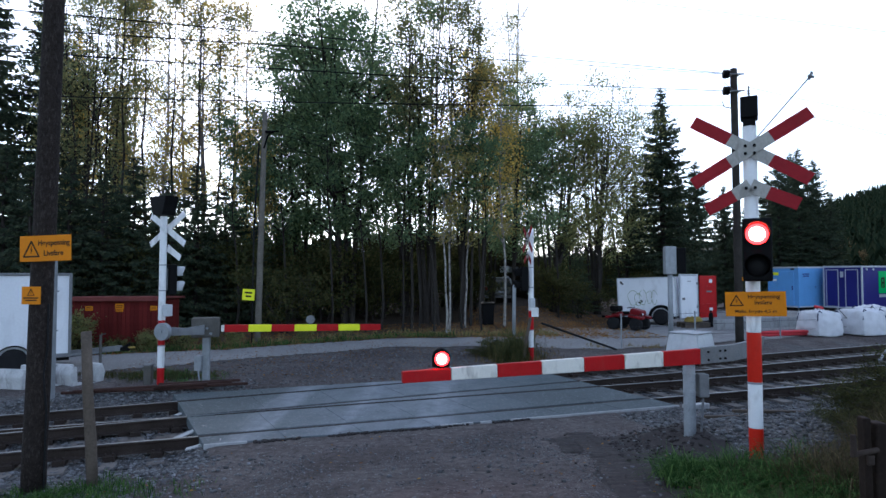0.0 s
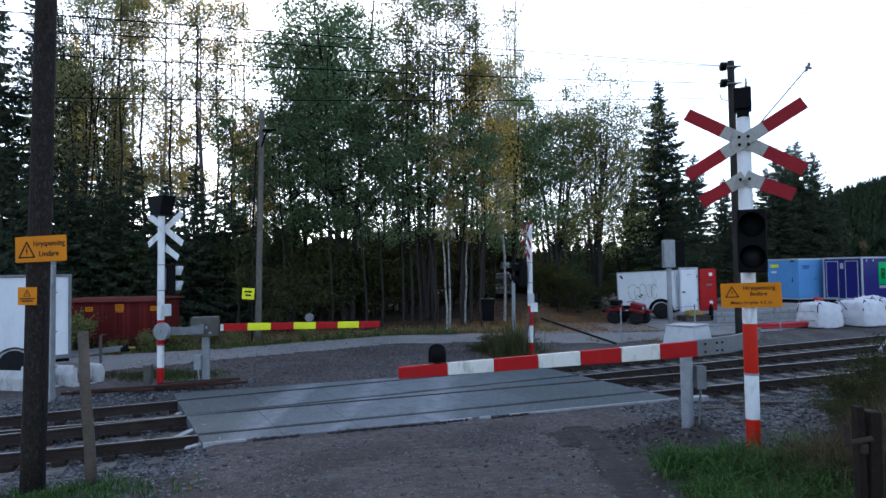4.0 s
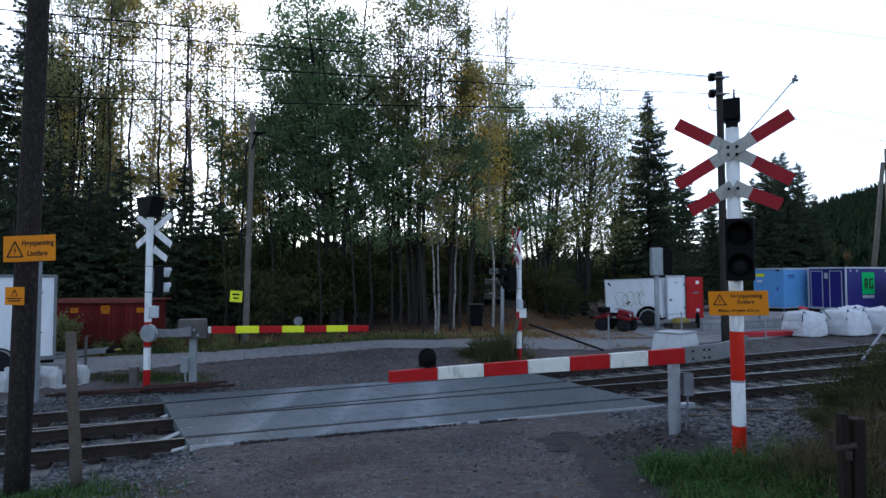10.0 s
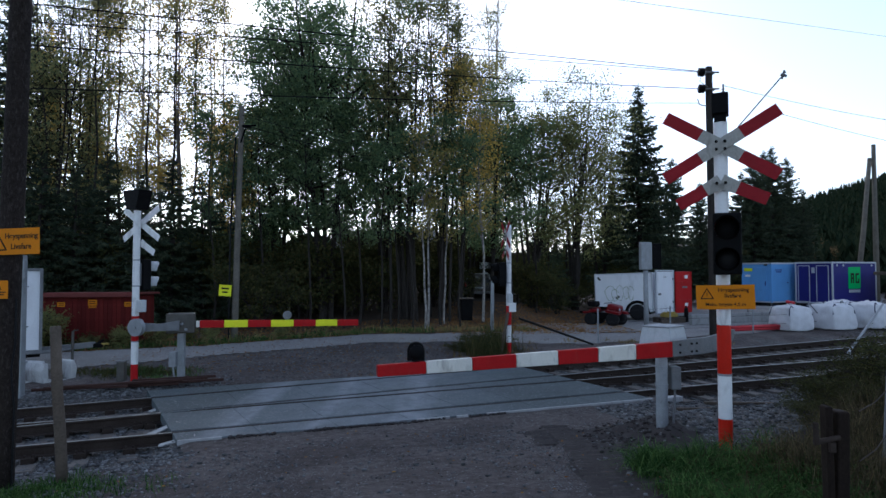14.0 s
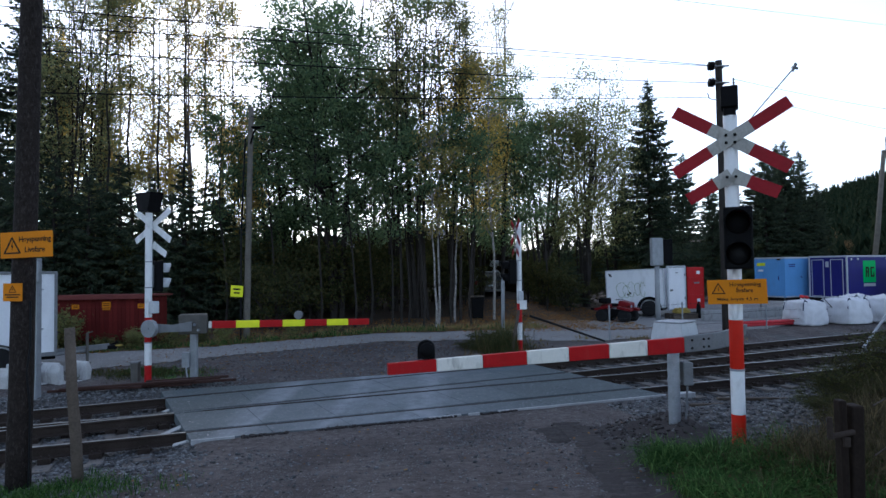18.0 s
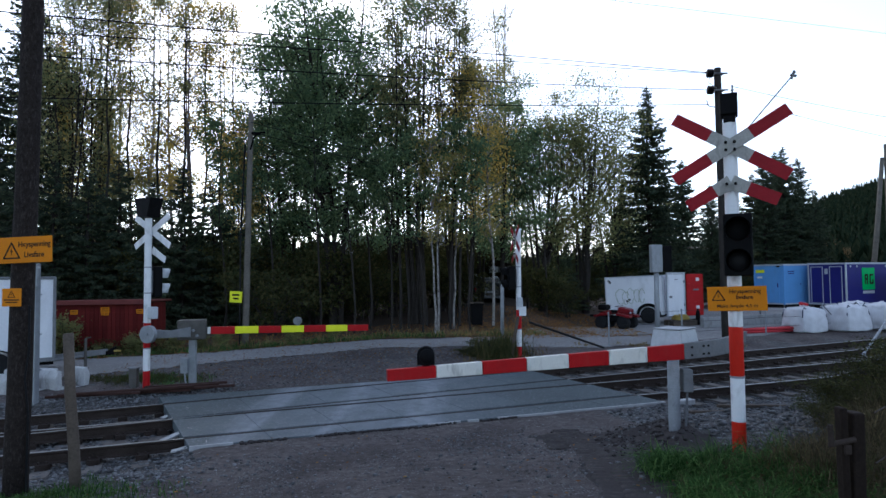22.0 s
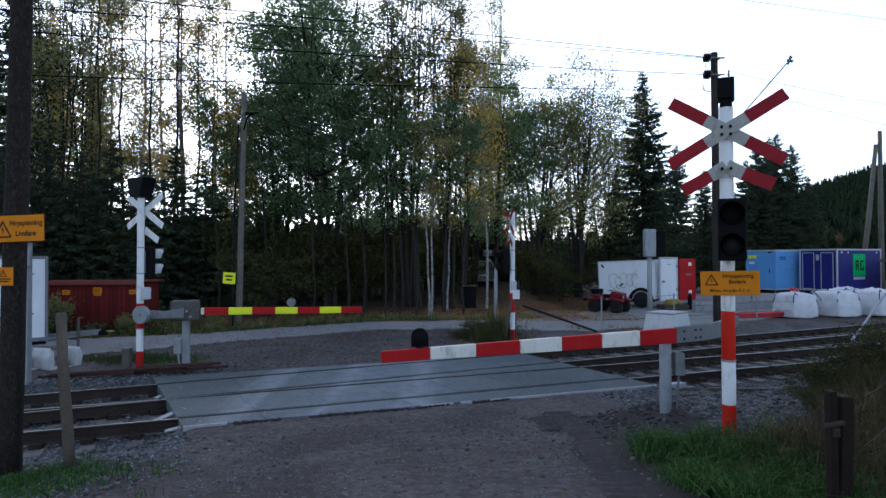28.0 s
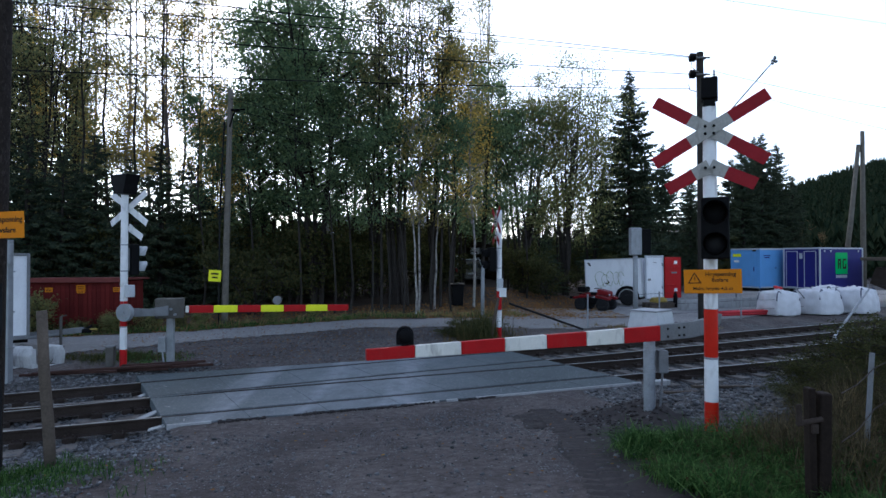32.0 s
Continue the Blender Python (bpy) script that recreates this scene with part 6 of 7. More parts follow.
# wire fence between track and yard
fx = [5.4, 8.3, 12.1, 15.02, 16.95, 19.4, 23.0]
fen = thing("wire_fence", pose(0, 0, 0), "thin galvanised wire fence along the track", "fence")
fp = []
for x_ in fx:
    y_ = 20.9 + 0.445 * (x_ - 5.4)
    z_ = height(x_, y_)
    fp.append(Vector((x_, y_, z_)))
    bm = bmesh.new()
    rod(bm, (x_, y_, z_ - 0.1), (x_, y_, z_ + 1.15), 0.028, seg=8)
    part("fence_post", bm, M_GALV, fen, "thin grey steel post")
for p, q in zip(fp, fp[1:]):
    for z_ in (0.35, 0.7, 1.08):
        bm = bmesh.new()
        tube(bm, [p + Vector((0, 0, z_)), (p + q) / 2 + Vector((0, 0, z_ - 0.03)), q + Vector((0, 0, z_))], 0.006, 4)
        part("fence_wire", bm, M_CABLE, fen)
for p, dx in ((fp[3], 1.2), (fp[4], -1.2), (fp[4], 1.3), (fp[5], -1.2)):
    bm = bmesh.new()
    rod(bm, p + Vector((0, 0, 1.1)), p + Vector((dx, 0.45 * dx, 0.05)), 0.02, seg=6)
    part("brace", bm, M_DULL, fen)
sb = thing("steel_brace", pose(0, 0, 0), "slanting galvanised brace rod beside the rails", "brace")
bm = bmesh.new()
rod(bm, (12.0, 18.2, 0.0), (14.9, 20.8, 1.25), 0.035, seg=8)
rod(bm, (12.0, 18.2, 0.0), (12.05, 18.25, -0.1), 0.05, seg=8)
part("rod", bm, M_GALV, sb)

# post, guy rod and stump by the far signal
gp = thing("steel_post", pose(1.86, 20.9, 0.05), "bent grey steel post among weeds", "post")
bm = bmesh.new()
tube(bm, [(0, 0, -0.1), (0.02, 0, 1.2), (0.03, 0, 1.95), (0.10, 0, 2.08), (0.22, 0, 2.1)], 0.06, 10)
part("post", bm, M_GALV, gp, "", True)
bm = bmesh.new()
rod(bm, (2.45, 18.4, 1.0), (5.0, 20.0, 0.05), 0.035, seg=8)
tagged(new("guy_rod", mesh_of("guy_rod", bm, M_CABLE)), "black guy rod slanting down to the gravel", "guy rod")
bm = bmesh.new()
tube(bm, [(1.85, 18.0, 0.0), (1.98, 18.0, 0.7), (2.08, 18.0, 1.2)], 0.045, 8)
tagged(new("wooden_prop", mesh_of("wooden_prop", bm, M_STICK)), "grey wooden prop leaning on the far signal", "prop")
bm = bmesh.new()
box(bm, (0.2, 0.02, 0.26), (2.2, 17.95, 1.35), None, 0.004)
tagged(new("notice", mesh_of("notice", bm, M_WHITE)), "small white notice on the far signal post", "notice")
for x_, y_, s_ in ((1.6, 18.6, 0.22), (1.35, 18.9, 0.15), (2.5, 18.9, 0.13)):
    v, f = stone_shapes[1]
    o = tagged(new("boulder", raw("boulder", v * s_, f, M_STONE)), "pale boulder among dry weeds", "boulder", "boulders")
    o.matrix_basis = pose(x_, y_, height(x_, y_) + s_ * 0.4)

# driveway: car, garage and bin
cz0 = height(2.7, 40)
car = thing("parked_car", pose(2.72, 40.0, cz0, 0, 0, 4), "dark parked estate car with pale rear window and roof rails", "car")
bm = bmesh.new()
prism(bm, [(-0.92, 0.3), (0.92, 0.3), (0.95, 0.8), (0.9, 1.02), (0.74, 1.52), (0.6, 1.6), (-0.6, 1.6), (-0.74, 1.52), (-0.9, 1.02), (-0.95, 0.8)], 4.2, Matrix.Translation((0, 2.1, 0)), 0.05)
part("body", bm, M_CARPAINT, car, "dark glossy bodywork")
bm = bmesh.new()
prism(bm, [(-0.72, 1.06), (0.72, 1.06), (0.62, 1.48), (-0.62, 1.48)], 0.03, Matrix.Translation((0, -0.05, 0)) @ Matrix.Translation((0, 0, 1.06)) @ Matrix.Rotation(radians(-14), 4, "X") @ Matrix.Translation((0, 0, -1.06)), 0.01)
part("rear_window", bm, M_CARGLASS, car, "reflecting rear window")
for e in (-1, 1):
    bm = bmesh.new()
    tube(bm, [(e * 0.62, 0.1, 1.64), (e * 0.62, 0.3, 1.7), (e * 0.62, 2.6, 1.7)], 0.025, 6)
    part("roof_rail", bm, M_TRIM, car, "silver roof rail")
    bm = bmesh.new()
    box(bm, (0.14, 0.05, 0.32), (e * 0.84, -0.01, 0.95), None, 0.02)
    part("tail_lamp", bm, M_RED, car)
    wheel(car, (e * 0.78, 0.75, 0.32), 0.32, 0.2, 90)
    wheel(car, (e * 0.78, 3.4, 0.32), 0.32, 0.2, 90)
# roof and pillars in a paler colour than the body
bm = bmesh.new()
box(bm, (1.3, 1.6, 0.05), (0, 0.72, 1.615), None, 0.02)
for e in (-1, 1):
    rod(bm, (e * 0.86, -0.06, 1.06), (e * 0.66, 0.06, 1.58), 0.06, seg=8)
part("roof_panel", bm, M_HOUSING, car, "pale roof and pillars")
bm = bmesh.new()
box(bm, (1.85, 0.12, 0.16), (0, -0.05, 0.42), None, 0.03)
part("bumper", bm, M_DULL, car, "grey bumper")
bm = bmesh.new()
box(bm, (0.52, 0.01, 0.11), (0, -0.03, 0.74), None, 0.003)
part("plate_bar", bm, M_TRIM, car)
gz2 = height(2, 44.8)
gar = thing("garage", pose(1.2, 44.8, gz2 - 0.2), "pale boarded garage with a dark roof behind the car", "garage")
bm = bmesh.new()
box(bm, (4.4, 4.6, 2.0), (2.2, 2.4, 0.95), None, 0.02)
part("wall", bm, M_GATEWOOD, gar)
for i in range(8):
    bm = bmesh.new()
    box(bm, (0.15, 0.03, 1.75), (0.12 + i * 0.17, 0.08, 0.93), None, 0.006)
    part("board", bm, M_WHITE, gar, "white upright board")
bm = bmesh.new()
prism(bm, [(-0.5, 1.9), (4.9, 1.9), (4.9, 2.05), (2.2, 2.9), (-0.5, 2.05)], 5.4, Matrix.Translation((0, 2.4, 0)), 0.02)
part("roof", bm, M_GATEWOOD, gar, "dark roof")
bm = bmesh.new()
box(bm, (0.62, 0.2, 0.44), (2.2, -0.42, 2.1), None, 0.01)
part("fascia", bm, M_VANWHITE, gar, "white fascia board")
bm = bmesh.new()
box(bm, (0.62, 0.2, 0.4), (2.83, -0.42, 2.08), None, 0.01)
part("fascia", bm, M_DULL, gar, "grey fascia board")

# low dark house behind the wood
hw = thing("house", pose(-9.2, 57.0, height(-5, 57) - 0.3), "dark low house behind the wood with a grey-green roof", "house")
bm = bmesh.new()
box(bm, (9.0, 6.0, 2.6), (4.5, 3.0, 1.3), None, 0.02)
part("wall", bm, M_GATEWOOD, hw)
for e, yv in ((1, 1.3), (-1, 4.7)):
    bm = bmesh.new()
    box(bm, (9.8, 4.0, 0.14), (4.5, yv, 3.45), Matrix.Rotation(radians(28 * e), 4, "X"), 0.02)
    part("roof", bm, M_CONC, hw, "grey-green roof slope")
for x_ in (1.4, 3.6, 6.2):
    bm = bmesh.new()
    box(bm, (1.1, 0.08, 1.2), (x_, -0.03, 1.5), None, 0.01)
    w_ = part("window", bm, M_WHITE, hw)
    bm = bmesh.new()
    box(bm, (0.9, 0.05, 1.0), (x_, -0.06, 1.5), None, 0.01)
    part("pane", bm, M_CARGLASS, w_)

wb = thing("wheelie_bin", pose(1.45, 29.5, height(1.45, 29.5)), "dark green wheelie bin under the birches", "bin")
bm = bmesh.new()
prism(bm, [(-0.24, 0.05), (0.24, 0.05), (0.29, 1.0), (-0.29, 1.0)], 0.6, None, 0.02)
part("bin_body", bm, M_BLACK, wb)
bm = bmesh.new()
box(bm, (0.64, 0.7, 0.07), (0, 0, 1.03), Matrix.Rotation(radians(4), 4, "X"), 0.02)
part("lid", bm, M_BLACK, wb)
for e in (-1, 1):
    wheel(wb, (e * 0.26, 0.28, 0.1), 0.1, 0.05, 90, spokes=False)

# white house far off below the hill
ho = thing("house", pose(75.6, 112, 0.2, 0, 0, -33) @ Matrix.Diagonal((0.9, 0.9, 0.9, 1)), "distant white gabled house with a brown roof", "house")
bm = bmesh.new()
prism(bm, [(-2.6, 0), (2.6, 0), (2.6, 3.6), (0, 6.2), (-2.6, 3.6)], 7.0, Matrix.Translation((0, 3.5, 0)))
part("wall", bm, M_VANWHITE, ho)
for e in (-1, 1):
    bm = bmesh.new()
    box(bm, (3.9, 7.8, 0.18), (e * 1.42, 3.5, 4.95), Matrix.Rotation(radians(45 * e), 4, "Y"), 0.02)
    part("roof", bm, M_RUST, ho, "brown roof slope")
for x_ in (-1.2, 1.2):
    bm = bmesh.new()
    box(bm, (0.9, 0.1, 1.1), (x_, -0.03, 2.2), None, 0.01)
    w_ = part("window", bm, M_TRIM, ho)
    bm = bmesh.new()
    box(bm, (0.7, 0.05, 0.9), (x_, -0.07, 2.2), None, 0.01)
    part("pane", bm, M_GLASS, w_)

# ---------------------------------------------------------------- trees
def tubes(items, seg):
    """Many tapered tubes as one set of arrays; items: (points, radii)."""
    vs, fs, base = [], [], 0
    ring = np.arange(seg) * (2 * np.pi / seg)
    for pts, rad in items:
        pts, rad = np.asarray(pts, float), np.asarray(rad, float)
        d = np.gradient(pts, axis=0)
        d /= np.linalg.norm(d, axis=1)[:, None] + 1e-9
        ref = np.where(np.abs(d[:, 2:]) > 0.9, [[1.0, 0, 0]], [[0, 0, 1.0]])
        u = np.cross(d, ref)
        u /= np.linalg.norm(u, axis=1)[:, None] + 1e-9
        w = np.cross(d, u)
        v = pts[:, None] + rad[:, None, None] * (np.cos(ring)[None, :, None] * u[:, None] + np.sin(ring)[None, :, None] * w[:, None])
        n = len(pts)
        vs.append(v.reshape(-1, 3))
        i = np.arange(n - 1)[:, None] * seg + base
        k = np.arange(seg)[None]
        k2 = (np.arange(seg) + 1)[None] % seg
        fs.append(np.stack([i + k, i + k2, i + seg + k2, i + seg + k], -1).reshape(-1, 4))
        base += n * seg
    return np.concatenate(vs), np.concatenate(fs)


def leaf_cards(r, centres, size, spread, aspect=0.7, droop=0.0):
    """Small bent leaves, each a pair of triangles, turned at random."""
    n = len(centres)
    c = centres + r.normal(0, spread, (n, 3))
    u = r.normal(0, 1, (n, 3))
    u[:, 2] -= droop
    u /= np.linalg.norm(u, axis=1)[:, None]
    w = np.cross(u, r.normal(0, 1, (n, 3)))
    w /= np.linalg.norm(w, axis=1)[:, None] + 1e-9
    s = size * r.uniform(0.6, 1.35, (n, 1))
    u, w = u * s, w * s * aspect
    v = np.stack([c - u * 0.5, c + w * 0.5, c + u * 0.5, c - w * 0.5], 1).reshape(-1, 3)
    return v, np.arange(4 * n).reshape(-1, 4)


def tree_thing(name, wood, leaf, bark, leaves, label, m, trunk_seg=9):
    t = thing(name, m, label, "tree", "trees")
    o = new("trunk", raw("trunk", *wood, bark, True))
    o.parent = t
    o = new("crown", raw("crown", *leaf, leaves))
    o.parent = t
    return t


def broadleaf(seed, H, base, R, stems, n_leaf, size, leaves, bark, label, m, spread=0.22, r0=0.14, limbs=26, up=0.9, fan=0.8, gap=0.35, name="tree"):
    r = np.random.default_rng(seed)
    thick, thin, tips = [], [], []
    for s in range(stems):
        az = r.uniform(0, 6.28)
        lean = np.array([math.cos(az), math.sin(az), 0]) * (fan * R * 0.55 * (s > 0 or stems > 1) + 0.15)
        hs = H * r.uniform(0.8, 1.0) if s else H
        n = 9
        wob_ = np.cumsum(r.normal(0, 0.07, (n, 3)), axis=0) * [1, 1, 0]
        tt = np.linspace(0, 1, n)[:, None]
        pts = np.array([math.cos(az), math.sin(az), 0]) * 0.12 * (stems > 1) + lean * tt ** 1.3 + wob_ + np.array([0, 0, 1.0]) * (hs * tt - 0.15)
        rs = r0 * (1 if stems == 1 else 0.62) * (1 - 0.88 * tt[:, 0]) * r.uniform(0.8, 1.1)
        thick.append((pts, rs))
        for k in range(max(6, int(limbs / stems))):
            h = base / H + (1 - base / H) * r.uniform(0.0, 0.97)
            i = h * (n - 1)
            p0 = pts[int(i)] + (pts[min(int(i) + 1, n - 1)] - pts[int(i)]) * (i % 1)
            q = (h - base / H) / (1 - base / H)
            L = R * (0.35 + 1.0 * math.sin(math.pi * min(0.92, 0.15 + 0.78 * q))) * r.uniform(0.5, 1.1)
            a = r.uniform(0, 6.28)
            d = np.array([math.cos(a), math.sin(a), up * r.uniform(0.3, 1.3)])
            d /= np.linalg.norm(d)
            q4 = np.linspace(0, 1, 5)[:, None]
            lp = p0 + d * L * q4 + np.cumsum(r.normal(0, 0.05 * L / 3, (5, 3)), axis=0) + np.array([0, 0, 0.14 * L]) * q4 ** 2
            lr = rs[int(i)] * 0.5
            thin.append((lp, np.linspace(lr, 0.008, 5)))
            wgt = 0.0 if r.random() < gap * 0.5 else r.uniform(0.5, 1.3)
            for w in range(4):
                j = (1.0, 0.85, 0.65, 0.45)[w] * r.uniform(0.9, 1.0) * 4
                b0 = lp[int(j)] if j >= 4 else lp[int(j)] + (lp[int(j) + 1] - lp[int(j)]) * (j % 1)
                td = d + r.normal(0, 0.75, 3)
                td /= np.linalg.norm(td)
                tl = L * r.uniform(0.12, 0.4)
                tp = b0 + td * tl * np.linspace(0, 1, 3)[:, None]
                thin.append((tp, [0.012, 0.008, 0.004]))
                if wgt:
                    big = spread * r.uniform(0.55, 1.35)
                    tips.append((*(b0 + td * tl), wgt * big ** 2, big))
    tv, tf = tubes(thick, 9)
    sv, sf = tubes(thin, 4)
    tips = np.array(tips)
    idx = r.choice(len(tips), n_leaf, p=tips[:, 3] / tips[:, 3].sum())
    puff = r.normal(0, 1, (n_leaf, 3)) * [1.0, 1.0, 0.62] * tips[idx, 4:5]
    leaf = leaf_cards(r, tips[idx, :3] + puff, size, size * 0.4)
    return tree_thing(name, (np.concatenate([tv, sv]), np.concatenate([tf, sf + len(tv)])), leaf, bark, leaves, label, m)


def conifer(seed, H, base, R, label, m, leaves, step=0.24, per=9, spray=0.36, dens=3.2, name="spruce"):
    r = np.random.default_rng(seed)
    pts = np.array([(0.06 * math.sin(i), 0.05 * math.cos(i * 1.7), H * i / 8 - 0.15 * (i == 0)) for i in range(9)])
    wood = [(pts, np.linspace(0.012 * H + 0.03, 0.012, 9))]
    thin, cs, us = [], [], []
    z = base
    while z < H - 0.15:
        q = (z - base) / (H - base)
        L0 = R * (1 - q) ** 0.85 * (0.75 + 0.25 * min(1, q * 8)) + 0.12
        for k in range(per):
            if r.random() < 0.12:
                continue
            a = r.uniform(0, 6.28)
            L = L0 * r.uniform(0.4, 1.2)
            s = np.linspace(0, 1, 5)[:, None]
            out = np.array([math.cos(a), math.sin(a), 0])
            bp = np.array([0, 0, z + r.uniform(-0.15, 0.15)]) + out * L * s + np.array([0, 0, 1.0]) * (0.25 * L * s * (q * 1.2 - 0.35) - 0.28 * L * s ** 2 * (1 - q) + 0.16 * L * s ** 4)
            thin.append((bp, np.linspace(0.02, 0.005, 5)))
            n = max(4, int(L * 11 * dens))
            t = r.uniform(0.12, 1.0, n) * 4
            i = np.minimum(t.astype(int), 3)
            p = bp[i] + (bp[i + 1] - bp[i]) * (t - i)[:, None]
            side = np.cross(out, [0, 0, 1.0]) * np.where(r.random(n) < 0.5, 1, -1)[:, None]
            d = out * r.uniform(0.2, 1.0, (n, 1)) + side * r.uniform(0.2, 1.0, (n, 1)) + np.array([0, 0, -1.0]) * r.uniform(0.1, 0.9, (n, 1))
            d /= np.linalg.norm(d, axis=1)[:, None]
            cs.append(p)
            us.append(d * spray * r.uniform(0.5, 1.2, (n, 1)) * (0.5 + 0.5 * min(1, L)))
        z += step * r.uniform(0.7, 1.3)
    c, u = np.concatenate(cs), np.concatenate(us)
    w = np.cross(u, r.normal(0, 1, u.shape))
    w /= np.linalg.norm(w, axis=1)[:, None] + 1e-9
    w *= np.linalg.norm(u, axis=1)[:, None] * 0.15
    v = np.stack([c, c + u * 0.5 + w, c + u, c + u * 0.5 - w], 1).reshape(-1, 3)
    tv, tf = tubes(wood, 8)
    sv, sf = tubes(thin, 3)
    return tree_thing(name, (np.concatenate([tv, sv]), np.concatenate([tf, sf + len(tv)])), (v, np.arange(len(v)).reshape(-1, 4)), M_BARK, leaves, label, m)


def spot(px, y, turn=0, s=1.0, sink=0.0):
    """A place in the woods at the bearing px and the depth y."""
    x = (px - 784) / 1110 * y
    return pose(x, y, height(x, y) - sink, 0, 0, turn) @ Matrix.Diagonal((s, s, s, 1))


# big alder and its neighbours
broadleaf(11, 18.6, 4.3, 3.3, 3, 50000, 0.125, M_LEAFDARK, M_BARK, "large dark green alder with spreading crown", spot(590, 30), 0.44, 0.24, 110, 0.6, 0.8, 0.6, name="alder")
al2 = broadleaf(12, 14.5, 4.0, 2.6, 2, 18500, 0.13, M_LEAFDARK, M_BARK, "dark green alder among birches", spot(510, 32), 0.4, 0.2, 66, 0.6, 0.8, 0.6, name="alder")
for px, y, a, s in ((640, 36, 120, 0.9), (435, 37, 40, 0.66), (474, 33, 80, 0.74), (560, 37, 300, 1.1), (884, 33, 210, 0.82), (985, 45, 330, 0.5)):
    copy_thing(al2, spot(px, y, a, s))
asp = broadleaf(13, 18.4, 4.6, 1.9, 5, 11000, 0.115, M_LEAFASPEN, M_BARK, "slender aspen clump with thinning leaves", spot(735, 30), 0.34, 0.14, 90, 0.8, 1.0, 0.6, name="aspen")
for px, y, a, s in ((795, 31, 70, 1.02), (690, 33, 200, 1.04), (845, 36, 150, 0.85), (112, 31, 30, 1.05), (160, 33, 250, 1.08)):
    copy_thing(asp, spot(px, y, a, s))
bi = broadleaf(14, 20.5, 6.0, 2.0, 1, 8200, 0.115, M_LEAFBIRCH, M_BIRCH, "tall thin birch with yellowing leaves", spot(255, 34), 0.36, 0.13, 56, 0.9, name="birch")
copy_thing(bi, spot(196, 36, 80, 1.0))
copy_thing(bi, spot(298, 37, 160, 1.02))
copy_thing(bi, spot(868, 29, 220, 0.62))
bg = broadleaf(15, 21.0, 5.6, 2.3, 2, 9800, 0.115, M_LEAFGOLD, M_TWIG, "tall birch with golden autumn leaves", spot(335, 34), 0.42, 0.15, 64, 0.8, 0.6, name="birch")
copy_thing(bg, spot(150, 35, 100, 0.98))
copy_thing(bg, spot(388, 38, 200, 0.98))
gold = broadleaf(16, 12.3, 5.0, 1.6, 2, 7600, 0.115, M_LEAFGOLD, M_BARK, "young birch with golden autumn leaves", spot(828, 30), 0.36, 0.1, 44, 0.7, name="birch")
copy_thing(gold, spot(418, 31, 50, 0.82))
sal = broadleaf(17, 13.7, 3.0, 3.0, 7, 20000, 0.115, M_LEAFWILLOW, M_BARK, "many-stemmed sallow with pale yellow-green leaves", spot(1030, 38), 0.42, 0.2, 100, 0.9, 0.9, name="sallow")
copy_thing(sal, spot(952, 36, 90, 0.9))
copy_thing(sal, spot(1080, 42, 140, 0.86))
copy_thing(sal, spot(885, 54, 200, 1.05))
broadleaf(18, 29.5, 12.0, 2.0, 4, 8000, 0.09, M_LEAFBIRCH, M_TWIG, "bare wispy birch rising behind the wood", spot(892, 54), 0.3, 0.2, 110, 1.5, name="birch")
broadleaf(23, 6.0, 1.0, 2.2, 4, 7000, 0.16, M_LEAFBROWN, M_BARK, "brown-leaved autumn tree below the hill", spot(1448, 74, 0, 0.9), 0.4, 0.16, 50, 0.7, name="tree")
und = broadleaf(21, 14.0, 1.2, 3.0, 3, 8500, 0.19, M_SHRUB, M_BARK, "low alder in the shade of the wood", spot(250, 37, 20, 0.62), 0.4, 0.16, 40, name="alder")
for px, y, a, s in ((180, 38, 50, 0.57), (215, 40, 110, 0.59), (345, 40, 170, 0.57), (395, 41, 190, 0.59), (440, 42, 230, 0.60), (480, 42, 280, 0.60), (540, 38, 15, 0.51), (620, 38, 75, 0.43), (680, 38, 95, 0.33), (740, 39, 185, 0.32), (800, 40, 275, 0.30), (310, 38, 80, 0.51), (375, 35, 130, 0.40), (425, 37, 190, 0.43), (470, 35, 250, 0.43), (955, 42, 60, 0.50), (1000, 44, 10, 0.50), (1050, 45, 80, 0.47), (1095, 47, 90, 0.52), (915, 46, 200, 0.46), (880, 58, 260, 0.58), (850, 60, 20, 0.53), (1020, 48, 130, 0.55), (975, 50, 160, 0.56), (930, 54, 215, 0.58), (1130, 52, 10, 0.63), (1180, 50, 300, 0.59), (1230, 52, 340, 0.55), (1270, 54, 20, 0.52), (1300, 56, 60, 0.52)):
    copy_thing(und, spot(px, y, a, s))
# thin dark understory stems
thin_t = broadleaf(19, 9.5, 3.8, 1.1, 1, 3000, 0.11, M_LEAFDARK, M_BARK, "thin young alder in the undergrowth", spot(560, 27), 0.2, 0.06, 22, 1.2, name="young_tree")
for px, y, a, s in ((620, 26.5, 30, 0.9), (650, 28, 80, 1.1), (690, 26.5, 130, 0.85), (715, 28, 10, 1.0), (742, 26, 60, 0.9), (795, 27.5, 190, 1.0), (828, 27, 240, 0.9), (478, 28, 20, 1.0), (392, 28, 75, 1.05), (915, 33, 15, 1.0), (960, 33, 45, 1.1)):
    copy_thing(thin_t, spot(px, y, a, s))
white_t = broadleaf(20, 8.0, 3.6, 0.9, 1, 1500, 0.10, M_LEAFBIRCH, M_BIRCH, "thin white-stemmed young birch", spot(762, 26), 0.18, 0.05, 18, 1.3, name="young_birch")
for px, y, a, s in ((771, 26.3, 50, 1.05), (803, 28, 120, 1.0)):
    copy_thing(white_t, spot(px, y, a, s))

